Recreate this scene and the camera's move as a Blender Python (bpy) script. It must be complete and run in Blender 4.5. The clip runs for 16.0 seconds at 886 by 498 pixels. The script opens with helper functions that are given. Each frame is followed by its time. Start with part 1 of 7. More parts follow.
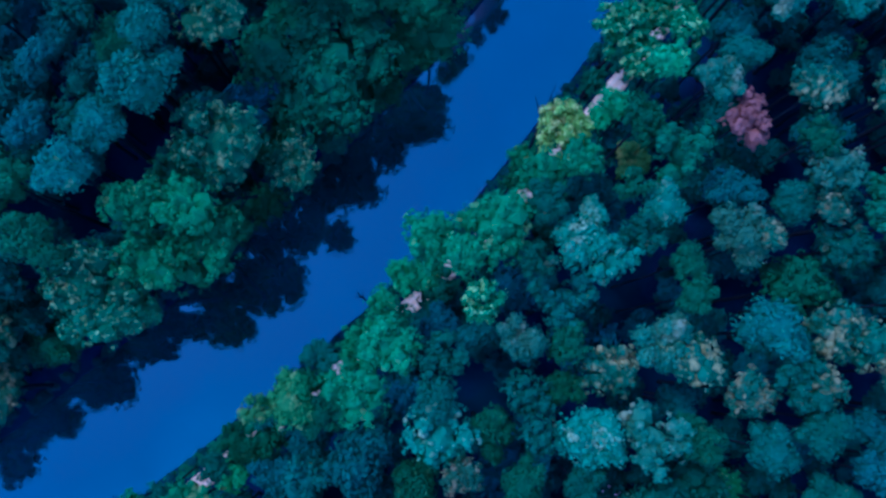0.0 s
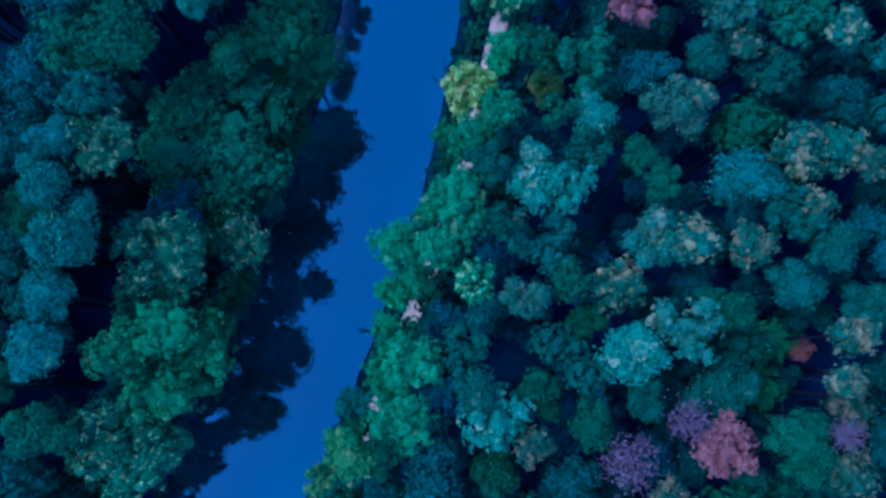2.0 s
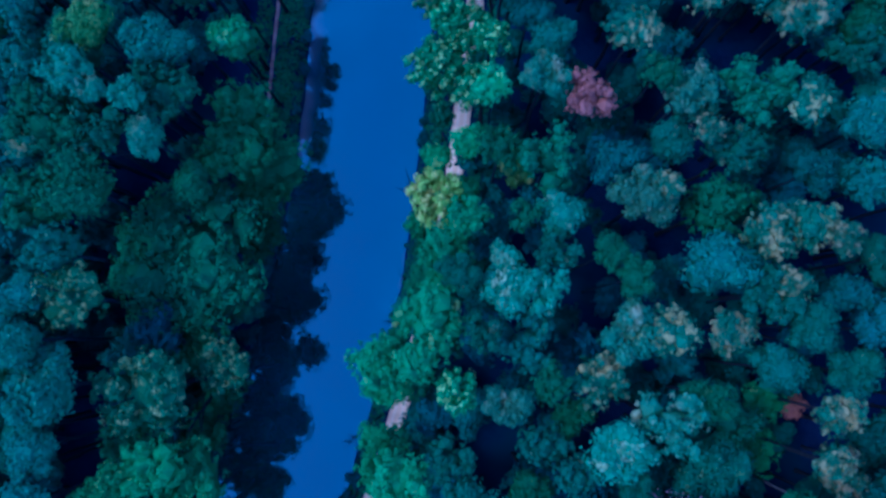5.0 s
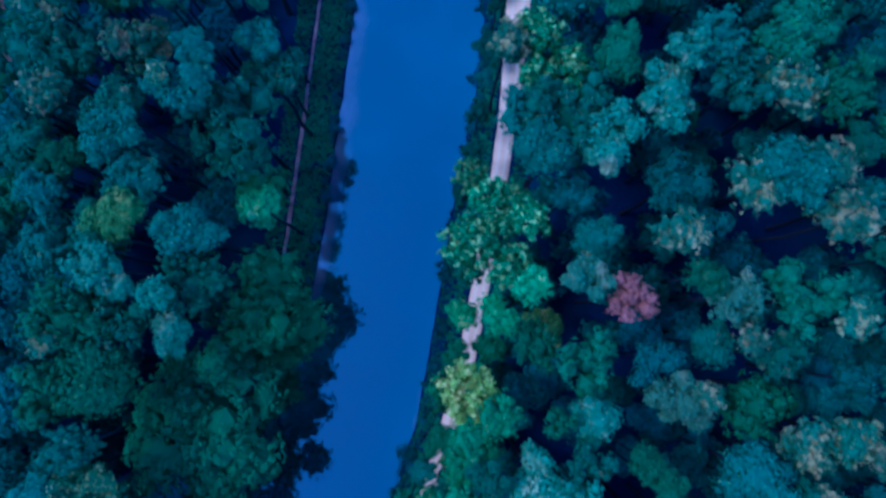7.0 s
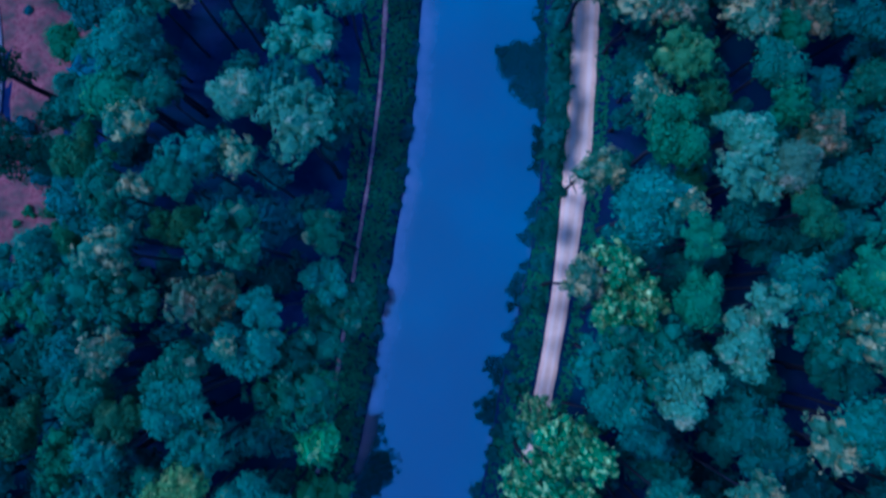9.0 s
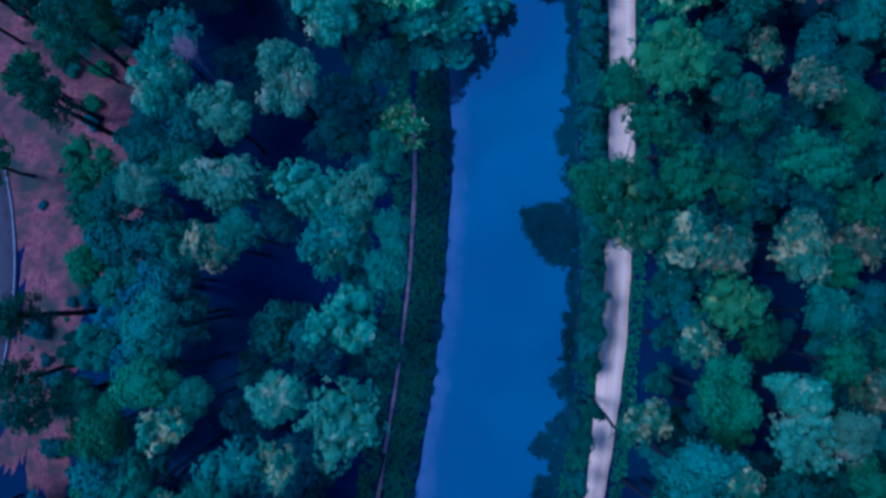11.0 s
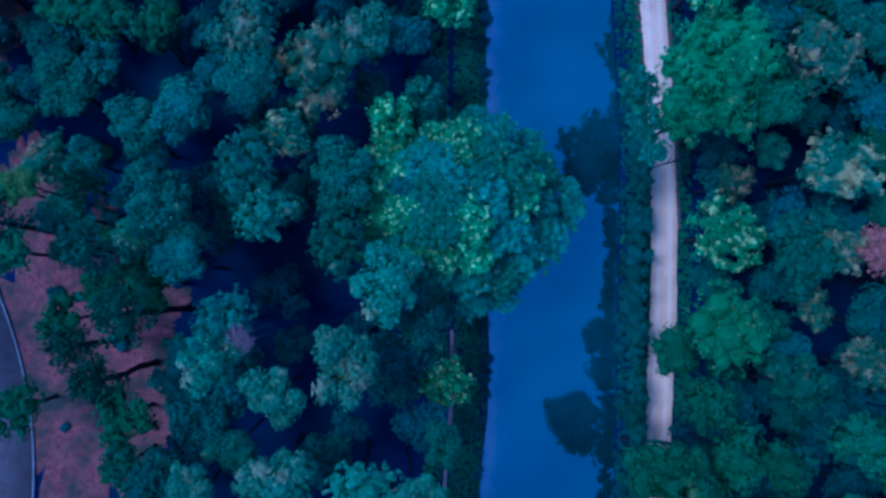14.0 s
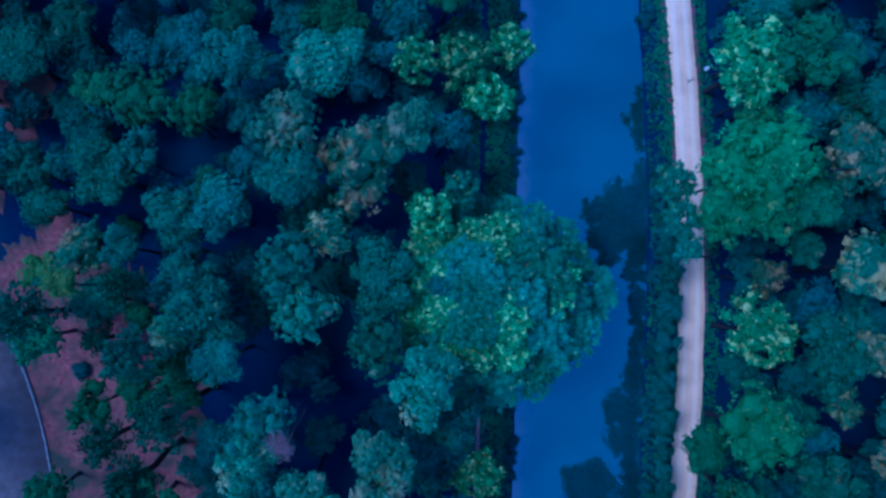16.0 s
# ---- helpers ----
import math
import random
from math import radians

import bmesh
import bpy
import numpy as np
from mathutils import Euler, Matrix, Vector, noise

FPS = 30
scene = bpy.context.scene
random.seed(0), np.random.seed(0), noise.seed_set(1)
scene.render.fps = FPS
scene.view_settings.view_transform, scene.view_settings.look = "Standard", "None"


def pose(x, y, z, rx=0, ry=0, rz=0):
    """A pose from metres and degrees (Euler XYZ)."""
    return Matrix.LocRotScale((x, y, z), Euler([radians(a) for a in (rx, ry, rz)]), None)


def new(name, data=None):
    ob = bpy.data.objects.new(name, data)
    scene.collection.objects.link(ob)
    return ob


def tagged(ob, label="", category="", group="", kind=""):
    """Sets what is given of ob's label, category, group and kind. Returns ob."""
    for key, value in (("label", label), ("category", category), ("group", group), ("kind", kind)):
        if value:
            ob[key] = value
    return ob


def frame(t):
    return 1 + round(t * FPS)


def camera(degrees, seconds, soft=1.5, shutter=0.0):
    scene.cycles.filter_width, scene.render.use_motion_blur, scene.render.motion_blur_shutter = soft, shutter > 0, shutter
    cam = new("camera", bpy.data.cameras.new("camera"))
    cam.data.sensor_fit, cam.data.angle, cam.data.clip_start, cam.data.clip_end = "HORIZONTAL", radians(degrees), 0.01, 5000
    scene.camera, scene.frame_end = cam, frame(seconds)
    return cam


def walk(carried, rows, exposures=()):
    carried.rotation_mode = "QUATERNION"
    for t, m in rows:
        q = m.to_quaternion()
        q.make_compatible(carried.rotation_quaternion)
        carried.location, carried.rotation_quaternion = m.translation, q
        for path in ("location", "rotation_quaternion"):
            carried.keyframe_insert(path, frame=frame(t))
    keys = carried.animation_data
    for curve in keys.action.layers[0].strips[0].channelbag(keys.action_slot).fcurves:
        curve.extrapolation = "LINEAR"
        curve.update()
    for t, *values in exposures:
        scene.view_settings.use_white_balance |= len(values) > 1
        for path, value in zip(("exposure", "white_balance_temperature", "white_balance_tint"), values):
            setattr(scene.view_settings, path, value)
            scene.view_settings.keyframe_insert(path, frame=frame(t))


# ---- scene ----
# ---------------------------------------------------------------- camera
cam = camera(53.4, 16.0, soft=2.9, shutter=0.5)
# seconds, x, y, height, tilt ahead from straight down, bank, heading
PATH = [
    (0.00, 6.15, 0.00, 106.32, 6.91, -1.79, 25.85),
    (0.50, 6.37, 0.25, 106.30, 6.91, -1.46, 23.49),
    (1.00, 6.71, 0.54, 106.32, 6.86, -1.11, 22.35),
    (1.20, 6.50, 0.65, 106.34, 6.85, -0.93, 18.06),
    (1.50, 6.21, 0.57, 106.38, 6.81, -0.65, 8.39),
    (1.70, 6.17, 0.57, 106.42, 6.80, -0.48, 3.13),
    (2.00, 6.16, 0.54, 106.47, 6.78, -0.27, -0.55),
    (2.50, 6.28, 0.47, 106.55, 6.79, -0.11, -3.29),
    (3.00, 6.48, 0.72, 106.65, 6.85, -0.07, -5.01),
    (3.20, 6.62, 1.05, 106.71, 6.89, -0.05, -5.36),
    (3.73, 7.32, 2.62, 106.88, 6.66, 0.12, -6.33),
    (4.25, 8.48, 5.97, 107.09, 6.02, 0.41, -6.37),
    (4.78, 9.45, 10.36, 107.19, 5.32, 0.62, -5.85),
    (5.30, 9.56, 15.06, 107.05, 4.88, 0.54, -5.15),
    (5.50, 9.42, 16.77, 106.92, 4.79, 0.44, -4.96),
    (6.00, 8.84, 21.22, 106.64, 4.62, 0.14, -4.26),
    (6.50, 7.82, 25.94, 106.38, 4.44, -0.27, -3.43),
    (7.00, 6.53, 31.07, 106.09, 4.23, -0.66, -2.80),
    (7.50, 5.10, 36.52, 105.73, 3.96, -0.97, -2.19),
    (8.00, 3.77, 42.13, 105.39, 3.75, -1.06, -1.79),
    (8.50, 2.48, 47.96, 104.97, 3.45, -1.02, -1.32),
    (9.00, 1.28, 54.18, 104.42, 3.06, -0.85, -1.04),
    (9.50, 0.20, 60.37, 103.84, 2.70, -0.76, -1.31),
    (10.00, -0.63, 66.57, 103.12, 2.45, -0.82, -1.49),
    (10.20, -0.90, 69.15, 102.86, 2.39, -0.86, -1.55),
    (10.72, -2.11, 75.51, 102.35, 2.48, -1.21, -1.26),
    (11.25, -3.83, 81.35, 102.17, 2.96, -1.92, -0.36),
    (11.78, -5.63, 86.60, 102.09, 3.45, -2.67, 0.61),
    (12.30, -7.14, 91.21, 101.91, 3.57, -3.16, 1.10),
    (12.50, -7.59, 92.96, 101.81, 3.51, -3.27, 1.17),
    (13.00, -8.76, 96.90, 101.49, 3.32, -3.50, 1.22),
    (13.50, -9.99, 100.50, 101.25, 3.15, -3.70, 1.07),
    (14.00, -11.26, 103.68, 101.08, 3.02, -3.94, 0.94),
    (14.50, -12.53, 106.52, 100.97, 2.92, -4.19, 1.00),
    (15.00, -13.74, 108.99, 100.86, 2.83, -4.41, 1.31),
    (15.50, -14.98, 111.15, 100.87, 2.79, -4.61, 1.80),
    (16.00, -16.25, 113.05, 100.87, 2.71, -4.83, 2.16),
]
walk(cam, [(t, pose(x, y, z, rx, ry, rz)) for t, x, y, z, rx, ry, rz in PATH],
     exposures=[(0.0, 1.02, 3380, 14), (3.2, 1.02, 3370, 14), (6.0, 1.04, 3340, 13), (9.0, 1.05, 3590, 21), (10.2, 1.00, 3590, 20), (12.3, 0.79, 3350, 13), (16.0, 0.72, 3340, 13)])

# ---------------------------------------------------------------- light
SUN_UP, SUN_ROUND = 61.0, 280.0
world = bpy.data.worlds.new("sky")
scene.world = world
world.use_nodes = True
wn = world.node_tree.nodes
wl = world.node_tree.links
sky = wn.new("ShaderNodeTexSky")
sky.sky_type = "NISHITA"
sky.sun_disc = False
sky.sun_elevation = radians(SUN_UP)
sky.sun_rotation = radians(SUN_ROUND)
sky.air_density = 1.0
sky.dust_density = 0.1
sky.ozone_density = 4.2
wl.new(sky.outputs["Color"], wn["Background"].inputs["Color"])
wn["Background"].inputs["Strength"].default_value = 0.14
sun = new("sun", bpy.data.lights.new("sun", "SUN"))
sun.data.energy = 1.1
sun.data.angle = radians(18)
sun.data.color = (1.0, 0.93, 0.84)
sun.rotation_euler = (radians(90 - SUN_UP), 0, radians(180 - SUN_ROUND))
sun.location = (0, 0, 200)

# ---------------------------------------------------------------- materials
rng = random.Random(11)


def node_material(name, rough=0.7):
    m = bpy.data.materials.new(name)
    m.use_nodes = True
    n, l = m.node_tree.nodes, m.node_tree.links
    b = n["Principled BSDF"]
    b.inputs["Roughness"].default_value = rough
    b.inputs["Specular IOR Level"].default_value = 0.12
    return m, n, l, b


def noise_tex(n, l, coord, scale, detail=3.0, rough=0.55, w=None):
    t = n.new("ShaderNodeTexNoise")
    t.inputs["Scale"].default_value = scale
    t.inputs["Detail"].default_value = detail
    t.inputs["Roughness"].default_value = rough
    if w is not None:
        t.noise_dimensions = "4D"
        l.new(w, t.inputs["W"])
    l.new(coord, t.inputs["Vector"])
    return t.outputs["Fac"]


def ramp(n, l, fac, lo, hi):
    r = n.new("ShaderNodeMapRange")
    r.inputs["From Min"].default_value, r.inputs["From Max"].default_value = lo, hi
    l.new(fac, r.inputs["Value"])
    return r.outputs["Result"]


def mix(n, l, fac, a, b, kind="MIX"):
    m = n.new("ShaderNodeMix")
    m.data_type, m.blend_type = "RGBA", kind
    if isinstance(fac, float):
        m.inputs[0].default_value = fac
    else:
        l.new(fac, m.inputs[0])
    for slot, v in ((6, a), (7, b)):
        if isinstance(v, tuple):
            m.inputs[slot].default_value = (*v, 1)
        else:
            l.new(v, m.inputs[slot])
    return m.outputs[2]


def bump(n, l, b, height, strength, distance):
    k = n.new("ShaderNodeBump")
    k.inputs["Strength"].default_value, k.inputs["Distance"].default_value = strength, distance
    l.new(height, k.inputs["Height"])
    l.new(k.outputs["Normal"], b.inputs["Normal"])


def mixfac(n, l, fac, k):
    m = n.new("ShaderNodeMath")
    m.operation = "MULTIPLY"
    m.inputs[1].default_value = k
    l.new(fac, m.inputs[0])
    return m.outputs[0]


def foliage(name, dark, light, patch=None, amount=0.0, sheen=0.12, grain=1.5):
    """Leaves: two greens mixed tree by tree and clump by clump, with turned leaves in patches and painted sunlit
    flecks.
    """
    m, n, l, b = node_material(name, 0.7)
    info, tc = n.new("ShaderNodeObjectInfo"), n.new("ShaderNodeTexCoord")
    w = n.new("ShaderNodeMath")
    w.operation = "MULTIPLY"
    w.inputs[1].default_value = 60.0
    l.new(info.outputs["Random"], w.inputs[0])
    geo = n.new("ShaderNodeNewGeometry")
    clump = noise_tex(n, l, tc.outputs["Object"], 3.6, 4.0, 0.7, w.outputs[0])
    col = mix(n, l, ramp(n, l, clump, 0.36, 0.66), dark, light)
    col = mix(n, l, ramp(n, l, geo.outputs["Random Per Island"], -0.9, 1.6), col, light)
    if patch:
        spot = noise_tex(n, l, tc.outputs["Object"], grain, 2.5, 0.6, w.outputs[0])
        col = mix(n, l, ramp(n, l, spot, 0.66 - amount, 0.76 - amount), col, patch)
    vary = n.new("ShaderNodeMapRange")
    vary.inputs["To Min"].default_value, vary.inputs["To Max"].default_value = 0.88, 1.14
    l.new(geo.outputs["Random Per Island"], vary.inputs["Value"])
    each = n.new("ShaderNodeCombineXYZ")
    for k in range(3):
        l.new(vary.outputs["Result"], each.inputs[k])
    col = mix(n, l, 1.0, col, each.outputs[0], "MULTIPLY")
    # one leaf spray in twenty is coloured paler, as a painted sun highlight
    sunlit_fleck = n.new("ShaderNodeMath")
    sunlit_fleck.operation = "GREATER_THAN"
    sunlit_fleck.inputs[1].default_value = 0.95
    l.new(geo.outputs["Random Per Island"], sunlit_fleck.inputs[0])
    col = mix(n, l, mixfac(n, l, sunlit_fleck.outputs[0], 0.45), col, patch or light)
    hue = n.new("ShaderNodeHueSaturation")
    l.new(col, hue.inputs["Color"])
    turn = n.new("ShaderNodeMapRange")
    turn.inputs["To Min"].default_value, turn.inputs["To Max"].default_value = 0.485, 0.52
    l.new(info.outputs["Random"], turn.inputs["Value"])
    l.new(turn.outputs["Result"], hue.inputs["Hue"])
    shade = n.new("ShaderNodeMapRange")
    shade.inputs["To Min"].default_value, shade.inputs["To Max"].default_value = 0.75, 1.3
    l.new(w.outputs[0], shade.inputs["Value"])
    shade.inputs["From Max"].default_value = 60.0
    l.new(shade.outputs["Result"], hue.inputs["Value"])
    l.new(hue.outputs["Color"], b.inputs["Base Color"])
    b.inputs["Specular IOR Level"].default_value = sheen
    thin, both = n.new("ShaderNodeBsdfTranslucent"), n.new("ShaderNodeMixShader")
    l.new(hue.outputs["Color"], thin.inputs["Color"])
    both.inputs[0].default_value = 0.25
    l.new(b.outputs[0], both.inputs[1])
    l.new(thin.outputs[0], both.inputs[2])
    l.new(both.outputs[0], n["Material Output"].inputs["Surface"])
    return m


LEAF = {
    "U": foliage("leaves_young_green", (0.011, 0.055, 0.040), (0.032, 0.114, 0.070)),
    "E": foliage("leaves_edge_green", (0.010, 0.050, 0.034), (0.029, 0.110, 0.060)),
    "G": foliage("leaves_green", (0.018, 0.064, 0.019), (0.053, 0.148, 0.044), (0.14, 0.20, 0.045), 0.03),
    "T": foliage("leaves_blue_green", (0.017, 0.066, 0.031), (0.053, 0.158, 0.068), (0.20, 0.21, 0.08), 0.04),
    "L": foliage("leaves_pale_blue_green", (0.044, 0.116, 0.048), (0.128, 0.236, 0.098), (0.34, 0.32, 0.14), 0.08),
    "B": foliage("leaves_bright_green", (0.037, 0.150, 0.041), (0.110, 0.320, 0.080), (0.42, 0.46, 0.12), 0.06),
    # middle storey: canopy green darkened in colour, so it reads as shaded and deeper
    "M": foliage("leaves_shade_toned_green", (0.013, 0.054, 0.035), (0.038, 0.122, 0.066), (0.10, 0.15, 0.075), 0.0),
    "Y": foliage("leaves_yellow_green", (0.045, 0.115, 0.022), (0.13, 0.215, 0.042), (0.36, 0.31, 0.07), 0.11),
    "O": foliage("leaves_turning", (0.026, 0.078, 0.033), (0.084, 0.160, 0.062), (0.40, 0.28, 0.10), 0.14, grain=2.2),
    "P": foliage("leaves_red_brown", (0.23, 0.065, 0.052), (0.42, 0.130, 0.092)),
    "W": foliage("leaves_withered", (0.15, 0.075, 0.075), (0.27, 0.14, 0.135)),
    "A": foliage("leaves_airy_green", (0.032, 0.112, 0.050), (0.088, 0.240, 0.108), (0.34, 0.38, 0.14), 0.05),
    "V": foliage("leaves_vivid_yellow_green", (0.15, 0.26, 0.035), (0.44, 0.52, 0.07), (0.80, 0.68, 0.16), 0.13, grain=4.0),
    "S": foliage("leaves_light", (0.031, 0.135, 0.034), (0.100, 0.285, 0.076), (0.56, 0.60, 0.18), 0.135, grain=5.0),
    "K": foliage("leaves_speckled", (0.028, 0.092, 0.030), (0.085, 0.200, 0.066), (0.52, 0.46, 0.13), 0.11, grain=6.0),
    "H": foliage("leaves_fresh_green", (0.035, 0.106, 0.026), (0.100, 0.236, 0.057), (0.36, 0.38, 0.09), 0.05, grain=3.0),
    # understorey green with the canopy's shade mixed into the leaf colour
    "D": foliage("leaves_shade_dark", (0.009, 0.046, 0.042), (0.025, 0.098, 0.074)),
    "N": foliage("needles", (0.011, 0.050, 0.021), (0.032, 0.095, 0.040)),
}


def bark(name, a, b_):
    m, n, l, b = node_material(name, 0.85)
    tc = n.new("ShaderNodeTexCoord")
    f = noise_tex(n, l, tc.outputs["Object"], 3.0, 5.0)
    l.new(mix(n, l, ramp(n, l, f, 0.35, 0.65), a, b_), b.inputs["Base Color"])
    bump(n, l, b, f, 0.6, 0.05)
    return m


BARK = bark("bark", (0.016, 0.016, 0.022), (0.036, 0.033, 0.040))
DARK_BARK = bark("dark_bark", (0.010, 0.009, 0.010), (0.024, 0.020, 0.020))
PALE_BARK = bark("pale_bark", (0.16, 0.12, 0.11), (0.32, 0.24, 0.22))


def floor_material():
    m, n, l, b = node_material("shade_toned_forest_floor", 0.9)
    tc = n.new("ShaderNodeTexCoord")
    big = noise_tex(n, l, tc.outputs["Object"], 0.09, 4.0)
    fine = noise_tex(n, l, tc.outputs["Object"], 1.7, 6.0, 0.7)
    # navy, near-black tones put the shade of the canopy gaps into the floor colour
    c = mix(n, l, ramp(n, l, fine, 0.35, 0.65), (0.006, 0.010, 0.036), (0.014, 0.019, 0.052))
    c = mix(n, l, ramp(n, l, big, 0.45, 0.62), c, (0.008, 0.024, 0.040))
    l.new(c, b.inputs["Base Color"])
    bump(n, l, b, fine, 0.7, 0.15)
    return m


def litter_material():
    m, n, l, b = node_material("leaf_litter", 0.9)
    tc = n.new("ShaderNodeTexCoord")
    big = noise_tex(n, l, tc.outputs["Object"], 0.3, 8.0, 0.72)
    fine = noise_tex(n, l, tc.outputs["Object"], 2.4, 6.0, 0.7)
    c = mix(n, l, ramp(n, l, fine, 0.38, 0.62), (0.135, 0.036, 0.034), (0.30, 0.098, 0.080))
    c = mix(n, l, mixfac(n, l, ramp(n, l, big, 0.44, 0.60), 0.85), c, (0.022, 0.046, 0.026))
    l.new(c, b.inputs["Base Color"])
    bump(n, l, b, fine, 0.6, 0.1)
    return m


def gravel_material():
    m, n, l, b = node_material("gravel", 0.85)
    tc = n.new("ShaderNodeTexCoord")
    sep = n.new("ShaderNodeSeparateXYZ")
    l.new(tc.outputs["UV"], sep.inputs[0])
    fine = noise_tex(n, l, tc.outputs["Object"], 3.5, 6.0, 0.75)
    big = noise_tex(n, l, tc.outputs["Object"], 0.35, 4.0)
    track = n.new("ShaderNodeMath")
    track.operation = "PINGPONG"
    track.inputs[1].default_value = 0.5
    l.new(sep.outputs["X"], track.inputs[0])
    c = mix(n, l, ramp(n, l, fine, 0.3, 0.7), (0.86, 0.45, 0.24), (0.97, 0.59, 0.33))
    c = mix(n, l, ramp(n, l, big, 0.45, 0.7), c, (0.74, 0.40, 0.22))
    worn = n.new("ShaderNodeMath")
    worn.operation = "COMPARE"
    worn.inputs[1].default_value, worn.inputs[2].default_value = 0.27, 0.09
    l.new(track.outputs[0], worn.inputs[0])
    c = mix(n, l, mixfac(n, l, worn.outputs[0], 0.45), c, (0.96, 0.65, 0.41))
    l.new(c, b.inputs["Base Color"])
    bump(n, l, b, fine, 0.4, 0.04)
    return m


def water_material():
    m, n, l, b = node_material("canal_water", 0.04)
    tc = n.new("ShaderNodeTexCoord")
    sep = n.new("ShaderNodeSeparateXYZ")
    l.new(tc.outputs["UV"], sep.inputs[0])
    edge = n.new("ShaderNodeMath")
    edge.operation = "ADD"
    l.new(sep.outputs["X"], edge.inputs[0])
    l.new(ramp(n, l, noise_tex(n, l, tc.outputs["Object"], 0.35, 4.0), 0.3, 0.7), edge.inputs[1])
    silt = ramp(n, l, edge.outputs[0], 2.8, 0.9)
    # soft mottling in the base colour imitates clouds mirrored in the water
    cloud_reflection = noise_tex(n, l, tc.outputs["Object"], 0.09, 5.0)
    clouded = mix(n, l, ramp(n, l, cloud_reflection, 0.35, 0.65), (0.000, 0.026, 0.023), (0.010, 0.060, 0.060))
    l.new(mix(n, l, mixfac(n, l, silt, 0.5), clouded, (0.21, 0.135, 0.17)), b.inputs["Base Color"])
    b.inputs["IOR"].default_value = 2.22
    b.inputs["Specular Tint"].default_value = (1.0, 1.0, 0.87, 1.0)
    b.inputs["Specular IOR Level"].default_value = 0.5
    bump(n, l, b, noise_tex(n, l, tc.outputs["Object"], 1.2, 3.0), 0.02, 0.02)
    return m


def grass_material(name, a, b_):
    m, n, l, b = node_material(name, 0.7)
    tc, geo = n.new("ShaderNodeTexCoord"), n.new("ShaderNodeNewGeometry")
    f = noise_tex(n, l, tc.outputs["Object"], 0.22, 4.0)
    c = mix(n, l, ramp(n, l, f, 0.35, 0.65), a, b_)
    c = mix(n, l, ramp(n, l, geo.outputs["Random Per Island"], -0.4, 2.4), c, (0.055, 0.13, 0.05))
    l.new(c, b.inputs["Base Color"])
    return m


def plain(name, a, b_, scale, rough):
    m, n, l, b = node_material(name, rough)
    tc = n.new("ShaderNodeTexCoord")
    f = noise_tex(n, l, tc.outputs["Object"], scale, 5.0, 0.65)
    l.new(mix(n, l, ramp(n, l, f, 0.35, 0.65), a, b_), b.inputs["Base Color"])
    bump(n, l, b, f, 0.3, 0.02)
    return m


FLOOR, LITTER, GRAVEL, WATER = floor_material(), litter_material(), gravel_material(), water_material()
GRASS = grass_material("bank_grass", (0.017, 0.080, 0.030), (0.040, 0.135, 0.046))
ASPHALT = plain("asphalt", (0.105, 0.072, 0.064), (0.155, 0.110, 0.100), 0.8, 0.85)
CONCRETE = plain("concrete", (0.20, 0.17, 0.16), (0.36, 0.31, 0.28), 2.0, 0.8)
EARTH = plain("bare_earth", (0.16, 0.085, 0.075), (0.36, 0.20, 0.17), 1.5, 0.9)

RED_EARTH = plain("reddish_earth", (0.10, 0.040, 0.050), (0.24, 0.090, 0.105), 1.2, 0.9)
STONE = plain("pale_stone", (0.50, 0.44, 0.40), (0.72, 0.66, 0.60), 3.0, 0.8)

# ---------------------------------------------------------------- ground, canal, paths
YT = [-900, -60, -48, -36, -24, -12, 0, 12, 24, 36, 48, 60, 72, 84, 96, 108, 120, 132, 144, 156, 168, 180, 900]
Y_R = (YT, [-269.8, -30.4, -24.7, -19.0, -13.3, -7.6, -2.5, 1.9, 5.6, 7.9, 10.6, 13.6, 15.5, 15.9, 15.9, 16.1, 16.3, 15.7, 14.7, 13.9, 13.1, 12.4, -15.1])
Y_L = (YT, [-286.8, -47.4, -41.7, -36.0, -30.3, -24.6, -19.5, -15.1, -10.6, -7.2, -5.0, -2.9, -0.8, 0.6, 1.1, 0.7, 0.4, 0.4, 0.2, -0.3, -0.9, -1.5, -23.3])
Y_P = (YT, [-266.3, -26.9, -21.2, -15.5, -9.8, -4.1, 1.0, 5.8, 10.0, 12.8, 15.6, 17.7, 19.3, 20.3, 21.0, 21.3, 21.1, 20.4, 19.2, 17.9, 16.6, 15.4, -31.2])
Y_T = (YT, [-291.0, -51.6, -45.9, -40.2, -34.5, -28.8, -23.7, -19.3, -14.8, -11.4, -9.2, -7.1, -5.0, -3.6, -3.1, -3.5, -3.8, -3.8, -4.0, -4.5, -5.1, -5.7, -27.5])



def smooth(table, y):
    """The table's line at y, rounded off over a few metres."""
    return sum(float(np.interp(y + d, *table)) for d in (-6, -3, 0, 3, 6)) / 5


def right_bank(y):
    return smooth(Y_R, y)


def left_bank(y):
    return smooth(Y_L, y)


def towpath(y):
    return smooth(Y_P, y)


def foot_trail(y):
    return smooth(Y_T, y)


def ripple(x, y, k):
    return noise.noise(Vector((x * k, y * k, 3.7)))


def ground_z(x, y):
    """Height of the land beside the canal."""
    return 1.0 + 0.35 * ripple(x, y, 0.05) * min(1.0, max(0.0, (abs(x - 7) - 22) / 10))


